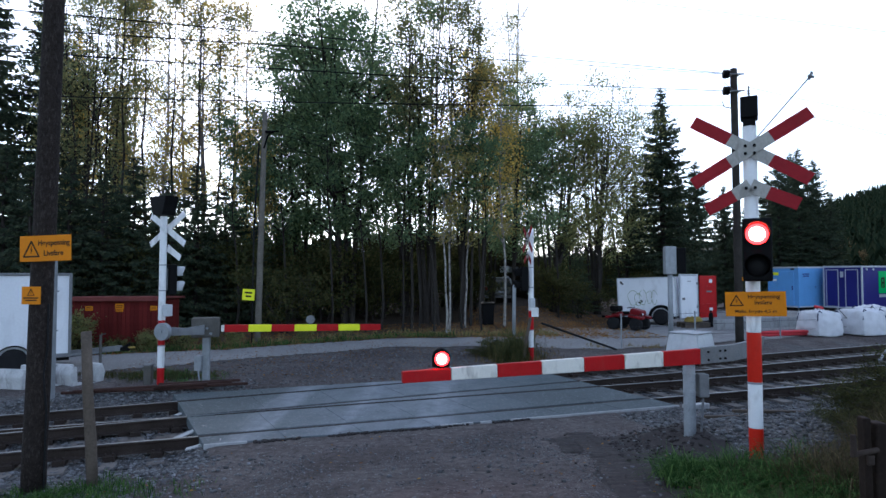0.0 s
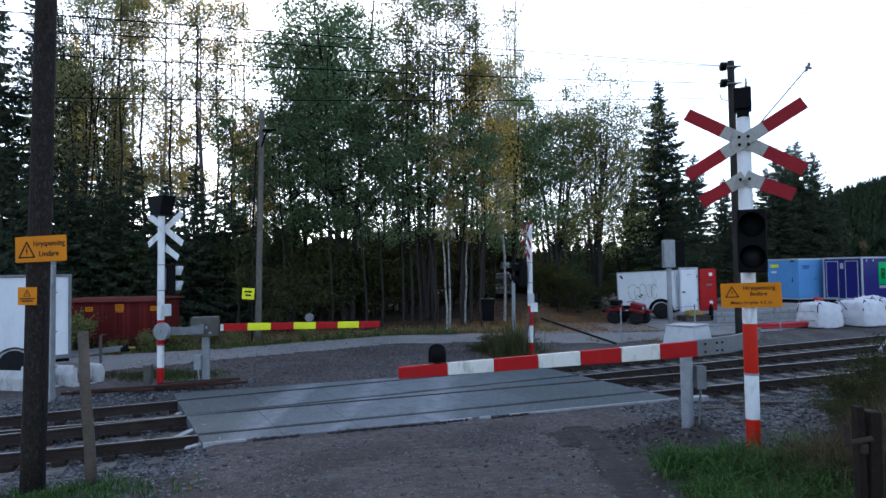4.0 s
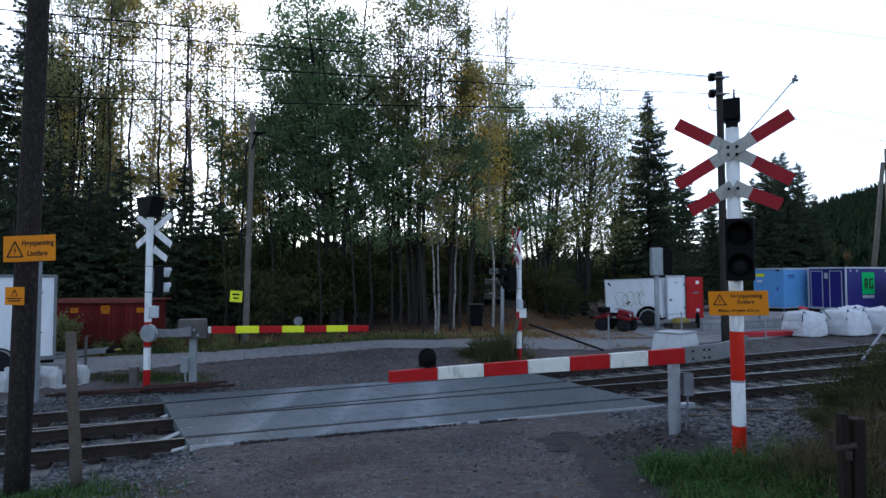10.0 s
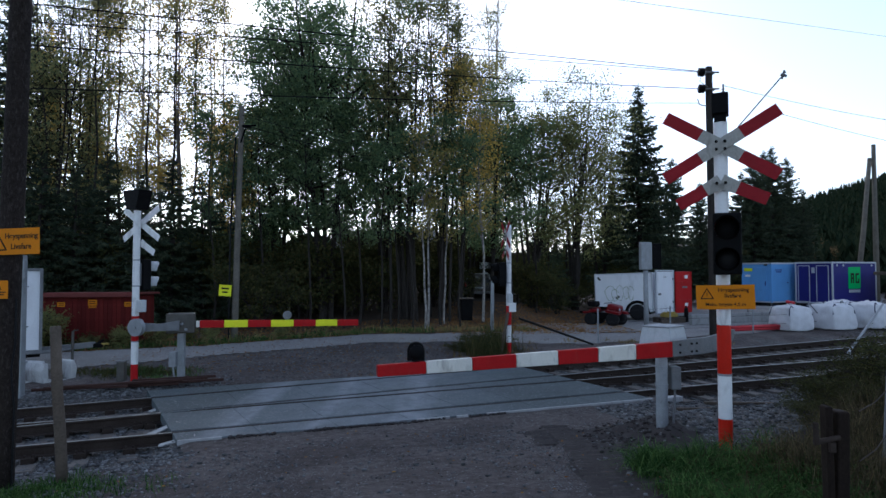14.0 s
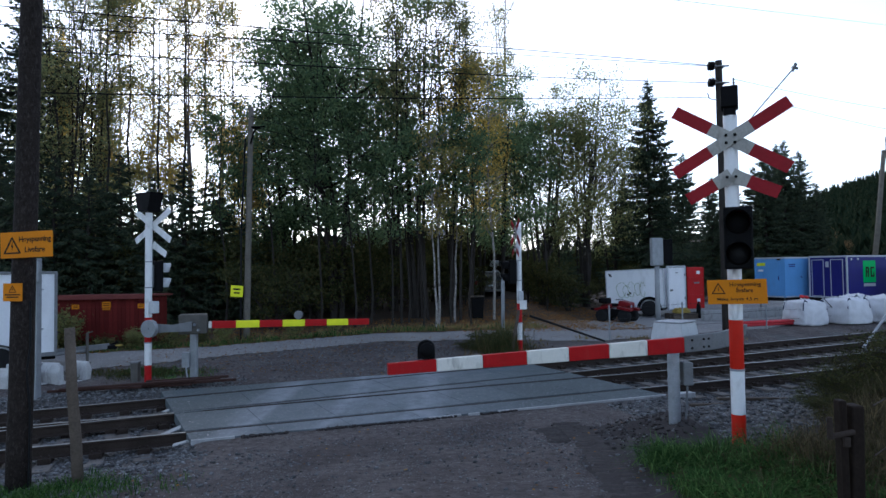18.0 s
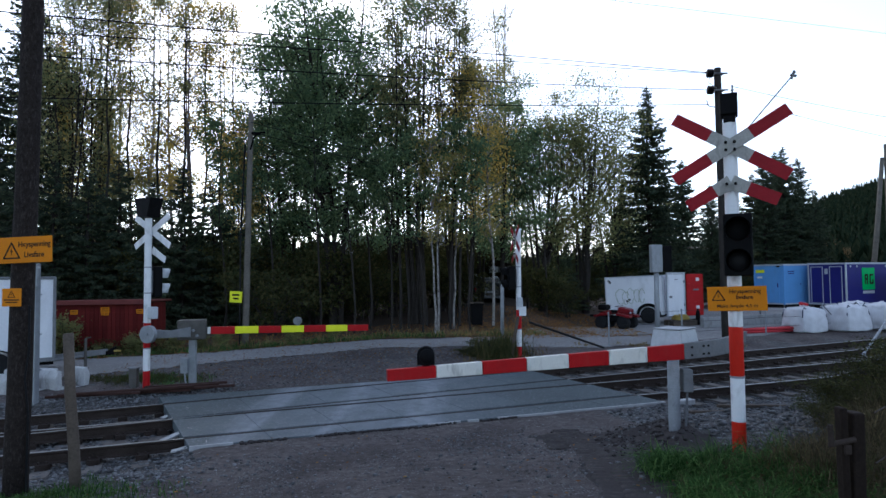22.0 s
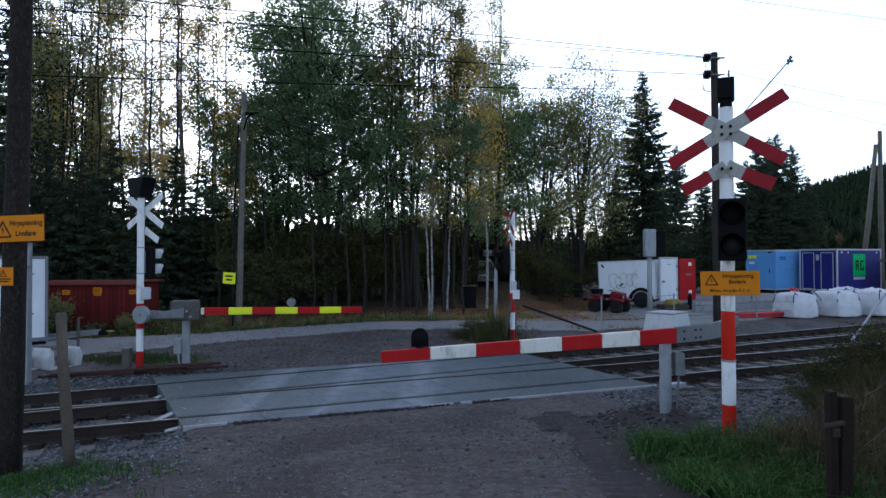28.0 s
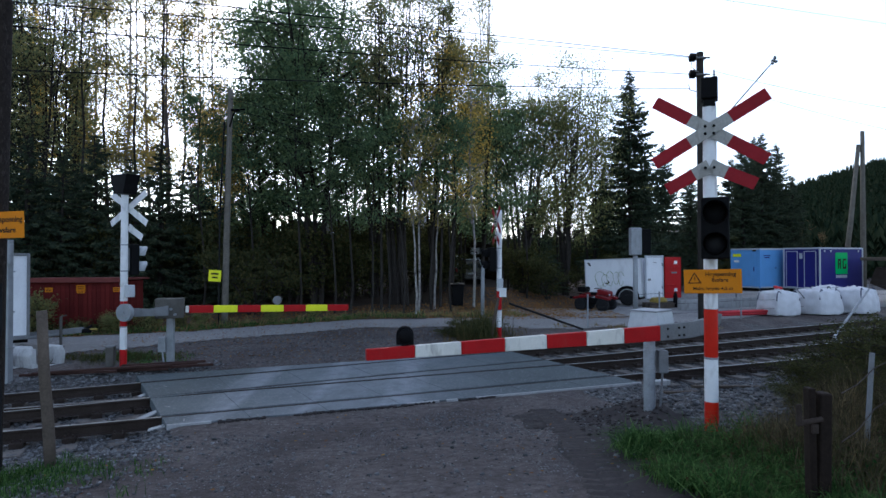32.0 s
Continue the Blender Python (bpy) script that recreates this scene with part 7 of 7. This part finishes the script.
# slender bare stems in the wood
stem_t = broadleaf(22, 17.0, 11.0, 1.0, 1, 1700, 0.10, M_LEAFASPEN, M_BARK, "slender bare-stemmed birch with a small crown", spot(180, 31), 0.22, 0.085, 20, 1.6, name="birch")
for px, y, a, s in ((110, 33, 40, 1.05), (150, 32, 90, 0.95), (222, 33, 150, 1.1), (278, 31, 200, 1.0), (325, 33, 260, 1.1), (360, 31, 300, 0.95), (405, 33, 20, 1.0), (455, 32, 70, 0.9), (700, 28, 130, 0.85), (722, 30, 190, 0.95), (752, 29, 230, 0.9), (778, 31, 280, 0.95), (812, 29, 330, 0.85), (826, 31, 15, 0.9), (910, 52, 55, 1.2), (925, 37, 110, 0.75), (985, 38, 160, 0.8), (1020, 40, 210, 0.75)):
    copy_thing(stem_t, spot(px, y, a, s))

# conifers
sp1 = conifer(31, 19.0, 1.2, 3.0, "tall dark spruce with drooping boughs", spot(40, 32), M_NEEDLE, 0.22, 10, 0.3, 3.6)
copy_thing(sp1, spot(100, 37, 60, 0.9))
copy_thing(sp1, spot(-60, 30, 130, 1.0))
copy_thing(sp1, spot(180, 44, 200, 0.75))
copy_thing(sp1, spot(-150, 34, 20, 1.1))
sp2 = conifer(32, 14.6, 0.8, 3.2, "slim dark spruce with a pointed top", spot(1146, 40), M_NEEDLE, 0.2, 11, 0.27, 4.2)
copy_thing(sp2, spot(1205, 44, 70, 0.72))
copy_thing(sp2, spot(1255, 46, 140, 0.62))
copy_thing(sp2, spot(1172, 47, 230, 0.7))
copy_thing(sp2, spot(1098, 44, 10, 0.6))
for px, y, a, s in ((1350, 58, 30, 0.92), (1385, 60, 100, 1.0), (1330, 62, 170, 0.85), (1412, 62, 240, 0.95), (1298, 60, 300, 0.7), (1440, 70, 15, 0.8), (1370, 66, 60, 1.05)):
    copy_thing(sp2, spot(px, y, a, s))
sp3 = conifer(33, 7.5, 0.2, 2.2, "bushy young spruce in the undergrowth", spot(90, 27), M_NEEDLE, 0.22, 9, 0.25, 5.0)
for px, y, a, s in ((20, 26, 30, 1.0), (150, 27.5, 70, 0.95), (205, 28.5, 120, 1.05), (265, 28, 10, 0.9), (320, 29, 200, 1.0), (372, 30, 260, 0.95), (430, 29.5, 300, 0.65), (470, 31, 45, 0.6), (530, 32, 90, 0.5), (590, 33, 140, 0.5), (1180, 36, 20, 0.5), (1000, 37, 100, 0.55), (960, 39, 150, 0.6), (-30, 28, 5, 1.1)):
    copy_thing(sp3, spot(px, y, a, s))

# undergrowth bushes
bush = broadleaf(41, 2.6, 0.15, 1.25, 6, 5200, 0.11, M_SHRUB, M_BARK, "dark tangled undergrowth bush", spot(480, 26), 0.2, 0.05, 40, 0.8, 1.2, name="bush")
for i in range(46):
    px = 60 + i * 24 + random.uniform(-10, 10)
    y = random.uniform(28.5, 37)
    if px > 660:
        continue
    copy_thing(bush, spot(px, y, random.uniform(0, 360), random.uniform(0.75, 1.5)))

for px, y, a, s in ((668, 34, 20, 1.1), (700, 36, 70, 1.2), (728, 34, 130, 1.0), (752, 37, 180, 1.3), (775, 35, 230, 1.05), (800, 38, 290, 1.3), (815, 35, 340, 0.9), (690, 41, 15, 1.5), (740, 42, 75, 1.5), (785, 43, 140, 1.5), (825, 45, 200, 1.4), (1000, 33, 40, 0.8), (960, 36, 90, 0.95), (1035, 38, 10, 0.7), (1085, 39, 200, 0.9), (1130, 42, 60, 1.1), (935, 40, 120, 1.0)):
    copy_thing(bush, spot(px, y, a, s))

shrub = broadleaf(42, 1.5, 0.1, 0.85, 6, 3600, 0.085, M_LEAFWILLOW, M_BARK, "low yellow-green bush by the red shed", pose(-12.25, 20.0, height(-12.25, 20.0)) @ Matrix.Diagonal((0.75, 0.75, 0.75, 1)), 0.14, 0.03, 40, 0.7, 1.2, name="bush")
for x, y, a, s in ((-11.0, 20.05, 100, 0.3), (-10.1, 20.25, 170, 0.5), (-9.2, 21.0, 230, 0.5), (-8.4, 21.6, 300, 0.4), (-5.6, 23.0, 20, 0.35), (-4.4, 24.4, 80, 0.35), (-7.9, 22.0, 130, 0.45)):
    copy_thing(shrub, pose(x, y, height(x, y), 0, 0, a) @ Matrix.Diagonal((s, s, s, 1)))

# woods beyond: many dark conifers in one mass, on rising land
def far_woods(name, spots, label, leaves):
    vs, base, fs = [], 0, []
    r = np.random.default_rng(5)
    for x, y, z, h in spots:
        n = 36
        t = r.uniform(0, 1, n) ** 0.8
        a = r.uniform(0, 6.28, n)
        rad = h * 0.2 * (1 - t) + 0.15
        c = np.stack([x + rad * np.cos(a) * 0.6, y + rad * np.sin(a) * 0.6, z + h * t], 1)
        u = np.stack([np.cos(a), np.sin(a), np.full(n, -0.35)], 1) * (rad[:, None] * 0.8 + 0.25)
        w = np.stack([-np.sin(a), np.cos(a), np.zeros(n)], 1) * (rad[:, None] * 0.5 + 0.2)
        up_ = np.array([0, 0, h * 0.08])
        vs.append(np.stack([c - u * 0.4 + up_, c + w * 0.6, c + u * 0.7 - up_, c - w * 0.6], 1).reshape(-1, 3))
    v = np.concatenate(vs)
    return tagged(new(name, raw(name, v, np.arange(len(v)).reshape(-1, 4), leaves)), label, "forest", kind="stuff")


sp = []
for i in range(1500):
    y = random.uniform(62, 105)
    x = random.uniform(-1.0, 1.05) * y
    sp.append((x, y, height(x, y) - 0.5, random.uniform(3.5, 6.0) if x < 0.6 * y else random.uniform(4.5, 7.5)))
far_woods("far_wood", sp, "dark conifer wood beyond the trees", M_FARNEEDLE)


def hill(x, y):
    return 2 + 62 * smooth(60, 330, x - 0.12 * (y - 250)) * smooth(150, 330, y)


hx, hy = list(np.arange(40, 520, 12.0)), list(np.arange(150, 520, 12.0))
hv_ = [(x, y, hill(x, y)) for y in hy for x in hx]
nx = len(hx)
hf_ = [(j * nx + i, j * nx + i + 1, (j + 1) * nx + i + 1, (j + 1) * nx + i) for j in range(len(hy) - 1) for i in range(nx - 1)]
tagged(new("hillside", raw("hillside", hv_, hf_, M_GROUND, True)), "wooded hillside beyond the valley", "hill", kind="structure")
sp = []
while len(sp) < 5200:
    y = random.uniform(155, 420)
    x = random.uniform(0.42, 0.95) * y
    sp.append((x, y, hill(x, y) - 1, random.uniform(5, 10)))
far_woods("hill_wood", sp, "distant forest of conifers on the hill", M_FARNEEDLE)

# ---------------------------------------------------------------- grass, weeds, fence by the near bank
def grass(name, spots, lo, hi, width, material, label, lean=0.45, category="grass"):
    n = len(spots)
    xy = np.array(spots)
    z = np.array([height(x, y) for x, y in spots])
    h = rng.uniform(lo, hi, n)
    h *= np.array([0.75 + 0.9 * noise.noise((x * 2.1, y * 2.1, 3)) for x, y in spots]).clip(0.3, 1.3)
    a = rng.uniform(0, 6.28, n)
    l = rng.normal(0, lean, (n, 2)) * h[:, None]
    p = np.column_stack([xy, z - 0.01])
    side = np.column_stack([np.cos(a), np.sin(a), np.zeros(n)]) * width * rng.uniform(0.6, 1.3, n)[:, None]
    mid = p + np.column_stack([l * 0.35, h * 0.6])
    top = p + np.column_stack([l, h * np.clip(1 - 0.4 * np.linalg.norm(l, axis=1) / h, 0.4, 1)])
    v = np.stack([p - side, p + side, mid + side * 0.7, mid - side * 0.7, mid + side * 0.7, top + side * 0.1, top - side * 0.1, mid - side * 0.7], 1).reshape(-1, 3)
    return tagged(new(name, raw(name, v, np.arange(len(v)).reshape(-1, 4), material)), label, category, kind="stuff")


def clumps(n, cx_, cy_, sx, sy, k, keep=None, tight=0.07):
    out = []
    while len(out) < n:
        x, y = random.gauss(cx_, sx), random.gauss(cy_, sy)
        if keep and not keep(x, y):
            continue
        for _ in range(k):
            out.append((x + random.gauss(0, tight), y + random.gauss(0, tight)))
    return out


def bank(x, y):
    edge = 2.17 + 0.12 * math.sin(y * 3.0) + 0.25 * noise.noise((y * 1.3, 0, 3))
    return edge < x < 8 and 3.4 < y < 6.15 + 2.0 * smooth(3.7, 5.4, x) + 0.25 * noise.noise((x * 2, 0, 1))


def lush(x, y):
    return bank(x, y) and x < 3.3 + 0.4 * noise.noise((y * 1.5, x, 6)) and noise.noise((x * 1.9, y * 1.9, 11)) > -0.28


def rank(x, y):
    return bank(x, y) and x > 2.95 + 0.4 * noise.noise((y * 1.5, x, 6))


grass("green_grass", clumps(12000, 2.9, 5.6, 0.6, 0.85, 26, lush, 0.06), 0.10, 0.36, 0.006, M_GRASS, "lush green grass on the near bank", 0.75)
grass("bank_stalks", clumps(9000, 3.95, 6.3, 0.85, 0.9, 9, rank, 0.09), 0.12, 0.68, 0.0035, M_STALK, "brown withered stalks on the near bank", 0.5)
grass("dry_grass", clumps(900, 3.9, 6.4, 0.7, 0.8, 6, rank, 0.09), 0.25, 0.75, 0.0025, M_DRYGRASS, "dry yellow grass stalks on the near bank")
grass("dark_grass", clumps(9000, 4.0, 6.0, 0.8, 0.9, 18, rank, 0.07), 0.08, 0.42, 0.006, M_SHRUB, "dark rank grass under the fence", 0.6)
grass("edge_tufts", clumps(1800, 2.42, 6.6, 0.13, 0.16, 60, None, 0.07) + clumps(900, 2.75, 6.0, 0.3, 0.3, 60, None, 0.06), 0.16, 0.42, 0.006, M_GRASS, "tall arching grass tufts at the road's edge", 0.8)
grass("lush_stalks", clumps(2600, 2.95, 5.6, 0.5, 0.7, 8, bank, 0.08), 0.08, 0.4, 0.004, M_STALK, "brown stalks among the green grass", 0.7)
grass("track_grass", clumps(3600, -4.35, 6.6, 0.5, 0.4, 14, lambda x, y: y < 7.6 and x > -6.5), 0.05, 0.2, 0.005, M_GRASS, "green grass tufts round the stake and pole")
grass("track_weeds", clumps(300, -6.1, 14.6, 0.3, 0.2, 12), 0.05, 0.2, 0.008, M_GRASS, "weeds beside the far barrier post", category="weeds")
grass("verge_grass", clumps(2600, -7.3, 15.2, 0.75, 0.3, 14, None, 0.12), 0.04, 0.22, 0.007, M_SHRUB, "low brown-green weeds beside the far track", category="weeds")
grass("verge_tufts", clumps(1200, -7.0, 15.3, 0.7, 0.3, 14, None, 0.08), 0.04, 0.2, 0.006, M_GRASS, "green tufts beside the far track", category="weeds")
grass("far_grass", [(x, road_far(x) + 0.1 + abs(random.gauss(0, 0.9))) for x in [random.uniform(-15, 4) for _ in range(9000)] if noise.noise((x * 0.6, 1, 1)) + 0.35 * (-3 - x) / 4 > -0.25 or random.random() < 0.25], 0.05, 0.28, 0.012, M_GRASS, "green roadside grass in front of the wood")
grass("far_dry_grass", [(x, road_far(x) + 0.2 + abs(random.gauss(0, 1.3))) for x in [random.uniform(-15, 4) for _ in range(4500)]], 0.08, 0.36, 0.010, M_DRYGRASS, "dry roadside stalks in front of the wood")
grass("signal_weeds", clumps(1600, 1.55, 18.4, 0.35, 0.4, 12), 0.2, 1.25, 0.010, M_SHRUB, "tall dark weeds round the far signal", category="weeds")
grass("dry_weeds", clumps(1200, 1.7, 18.9, 0.5, 0.6, 12), 0.10, 0.5, 0.008, M_DRYGRASS, "dry weeds round the far signal", category="weeds")
grass("yard_weeds", clumps(500, 5.5, 21.2, 2.4, 0.35, 10), 0.04, 0.2, 0.010, M_DRYGRASS, "dry weeds along the fence", category="weeds")


def litter(name, spots, s, label):
    n = len(spots)
    c = np.array([(x, y, height(x, y) + 0.035) for x, y in spots])
    v, f = leaf_cards(rng, c, s, 0.004)
    v = v.reshape(-1, 4, 3)
    v[:, :, 2] = c[:, None, 2] + (v[:, :, 2] - c[:, None, 2]) * 0.25
    return tagged(new(name, raw(name, v.reshape(-1, 3), f, M_LITTER)), label, "leaves", kind="stuff")


litter("fallen_leaves", [(x, road_far(x) + random.uniform(-0.1, 6)) for x in [random.uniform(-12, 6) for _ in range(12000)]], 0.1, "fallen yellow leaves under the birches")
litter("road_leaves", [(random.uniform(-9, 3), random.uniform(15.0, 22.5)) for _ in range(1900)], 0.07, "scattered fallen leaves on the dirt")
litter("driveway_leaves", [(random.uniform(0.6, 8.0), random.uniform(23.8, 38.0)) for _ in range(9000)], 0.1, "red-brown fallen leaves on the driveway")
litter("near_leaves", [(random.uniform(-4, 2.6), random.uniform(4.0, 9.5)) for _ in range(150)], 0.05, "a few fallen leaves on the near road")

# bushes on the bank at the side
bk = broadleaf(51, 1.5, 0.1, 0.9, 7, 15000, 0.046, M_SHRUB, M_BARK, "dark dense bush on the near bank", pose(6.1, 7.8, height(6.1, 7.8) - 0.1) @ Matrix.Diagonal((0.7, 0.7, 0.45, 1)), 0.10, 0.03, 84, 0.7, 1.2, 0.1, name="bush")
copy_thing(bk, pose(1.25, 18.75, height(1.25, 18.75) - 0.1, 0, 0, 30) @ Matrix.Diagonal((0.75, 0.75, 0.8, 1)))
copy_thing(bk, pose(0.75, 19.1, height(0.75, 19.1) - 0.1, 0, 0, 100) @ Matrix.Diagonal((0.55, 0.55, 0.45, 1)))
for x, y, a, s in ((4.62, 7.5, 60, 0.46), (4.95, 7.75, 150, 0.56), (5.3, 8.0, 210, 0.68), (5.75, 8.2, 330, 0.8), (4.75, 7.0, 100, 0.42), (5.1, 7.2, 10, 0.5), (5.45, 7.4, 35, 0.56), (5.9, 8.0, 170, 0.66), (5.35, 6.8, 290, 0.5), (6.3, 7.2, 95, 0.66), (6.9, 8.5, 60, 0.7), (5.6, 6.5, 140, 0.5), (6.6, 7.4, 200, 0.75), (7.6, 9.8, 300, 0.7), (7.2, 8.4, 20, 0.85), (4.7, 5.5, 80, 0.5), (4.45, 5.0, 10, 0.42), (4.2, 5.2, 190, 0.36), (4.9, 6.1, 130, 0.5), (5.6, 5.9, 250, 0.55), (7.3, 9.5, 110, 0.6)):
    copy_thing(bk, pose(x, y, height(x, y) - 0.1, 0, 0, a) @ Matrix.Diagonal((s, s, s, 1)))

# gate posts with a hinge, steel angle post and wires
gt = thing("gate_post", pose(2.91, 4.6, height(2.91, 4.6)), "old dark timber gate post with rusty hinge pin", "gate post")
gh = 1.37 - height(2.91, 4.6)
bm = bmesh.new()
box(bm, (0.095, 0.12, gh + 0.3), (0.035, 0, (gh - 0.3) / 2), Matrix.Rotation(radians(1), 4, "Y"), 0.015)
part("post", bm, M_GATEWOOD, gt)
bm = bmesh.new()
box(bm, (0.05, 0.09, gh + 0.34), (-0.055, -0.02, (gh - 0.26) / 2), Matrix.Rotation(radians(-0.6), 4, "Y"), 0.012)
part("post_board", bm, M_GATEWOOD, gt)
bm = bmesh.new()
rod(bm, (0.0, -0.07, gh - 0.18), (-0.19, -0.085, gh - 0.21), 0.02, seg=10)
rod(bm, (-0.175, -0.085, gh - 0.22), (-0.18, -0.085, gh - 0.07), 0.022, 0.018, seg=10)
box(bm, (0.05, 0.02, 0.07), (-0.055, -0.075, gh - 0.25), None, 0.006)
part("hinge_pin", bm, M_RUST, gt, "rusty bent hinge pin")
ap = thing("angle_post", pose(3.92, 5.5, height(3.92, 5.5), 0, 4, 0), "galvanised steel angle fence post", "fence post")
bm = bmesh.new()
ah = 1.52 - height(4.0, 5.5)
box(bm, (0.05, 0.006, ah + 0.2), (0, 0, (ah - 0.2) / 2))
box(bm, (0.006, 0.05, ah + 0.2), (0.022, 0.025, (ah - 0.2) / 2))
part("post", bm, M_DULL, ap)
fw = thing("wire_strand", pose(0, 0, 0), "twisted fence wire from the gate post", "wire")
for z, s in ((1.36, 0.02), (1.0, 0.03)):
    bm = bmesh.new()
    tube(bm, [(3.1, 4.6, z), (3.5, 5.0, z - s), (4.0, 5.5, z + 0.02), (5.2, 6.4, z + 0.12), (7.0, 7.6, z + 0.3)], 0.005, 5)
    part("strand", bm, M_RUST, fw)

# broad-leaved weeds among the grass
wc = np.array([(x, y, height(x, y) + random.uniform(0.02, 0.14)) for x, y in clumps(2600, 3.4, 5.7, 0.75, 0.75, 26, bank, 0.09)])
wv, wf = leaf_cards(rng, wc, 0.045, 0.02, 0.75)
tagged(new("bank_weeds", raw("bank_weeds", wv, wf, M_GRASS)), "broad-leaved green weeds on the near bank", "weeds", kind="stuff")
wc = np.array([(x, y, height(x, y) + random.uniform(0.02, 0.22)) for x, y in clumps(4200, 4.2, 6.5, 0.9, 0.8, 26, bank, 0.1)])
wv, wf = leaf_cards(rng, wc, 0.04, 0.02, 0.6)
tagged(new("brown_weeds", raw("brown_weeds", wv, wf, M_SHRUB)), "dark brown-green weeds under the fence", "weeds", kind="stuff")

sw = np.array([(x, y, height(x, y) + random.uniform(0.02, 0.5) * random.random()) for x, y in clumps(2200, -11.2, 20.3, 1.0, 0.12, 30, None, 0.14)])
wv, wf = leaf_cards(rng, sw, 0.075, 0.03, 0.7)
tagged(new("shed_weeds", raw("shed_weeds", wv, wf, M_SHRUB)), "dark green weeds growing along the red shed", "weeds", kind="stuff")



# ---------------------------------------------------------------- what moves
def motions():
    """The warning lamps flash together: each lamp shows its lit face, then its dark back."""
    period, lit, start = 0.6715, 0.325, 0.008
    rows = [(0.0, 0)]
    k = 0
    while start + k * period + lit < 31.9:
        off = int((start + k * period + lit) * FPS)
        on = int((start + (k + 1) * period) * FPS)
        rows += [(off / FPS, 0), ((off + 1) / FPS, 89.9), ((off + 2) / FPS, 179.8)]
        if on / FPS < 31.9:
            rows += [(on / FPS, 179.8), ((on + 1) / FPS, 89.9), ((on + 2) / FPS, 0)]
        k += 1
    rows.append((32.0, rows[-1][1]))
    for ob, at in LAMPS:
        walk(ob, [(t, Matrix.Translation(at) @ Matrix.Rotation(radians(a), 4, "Z")) for t, a in rows])


motions()
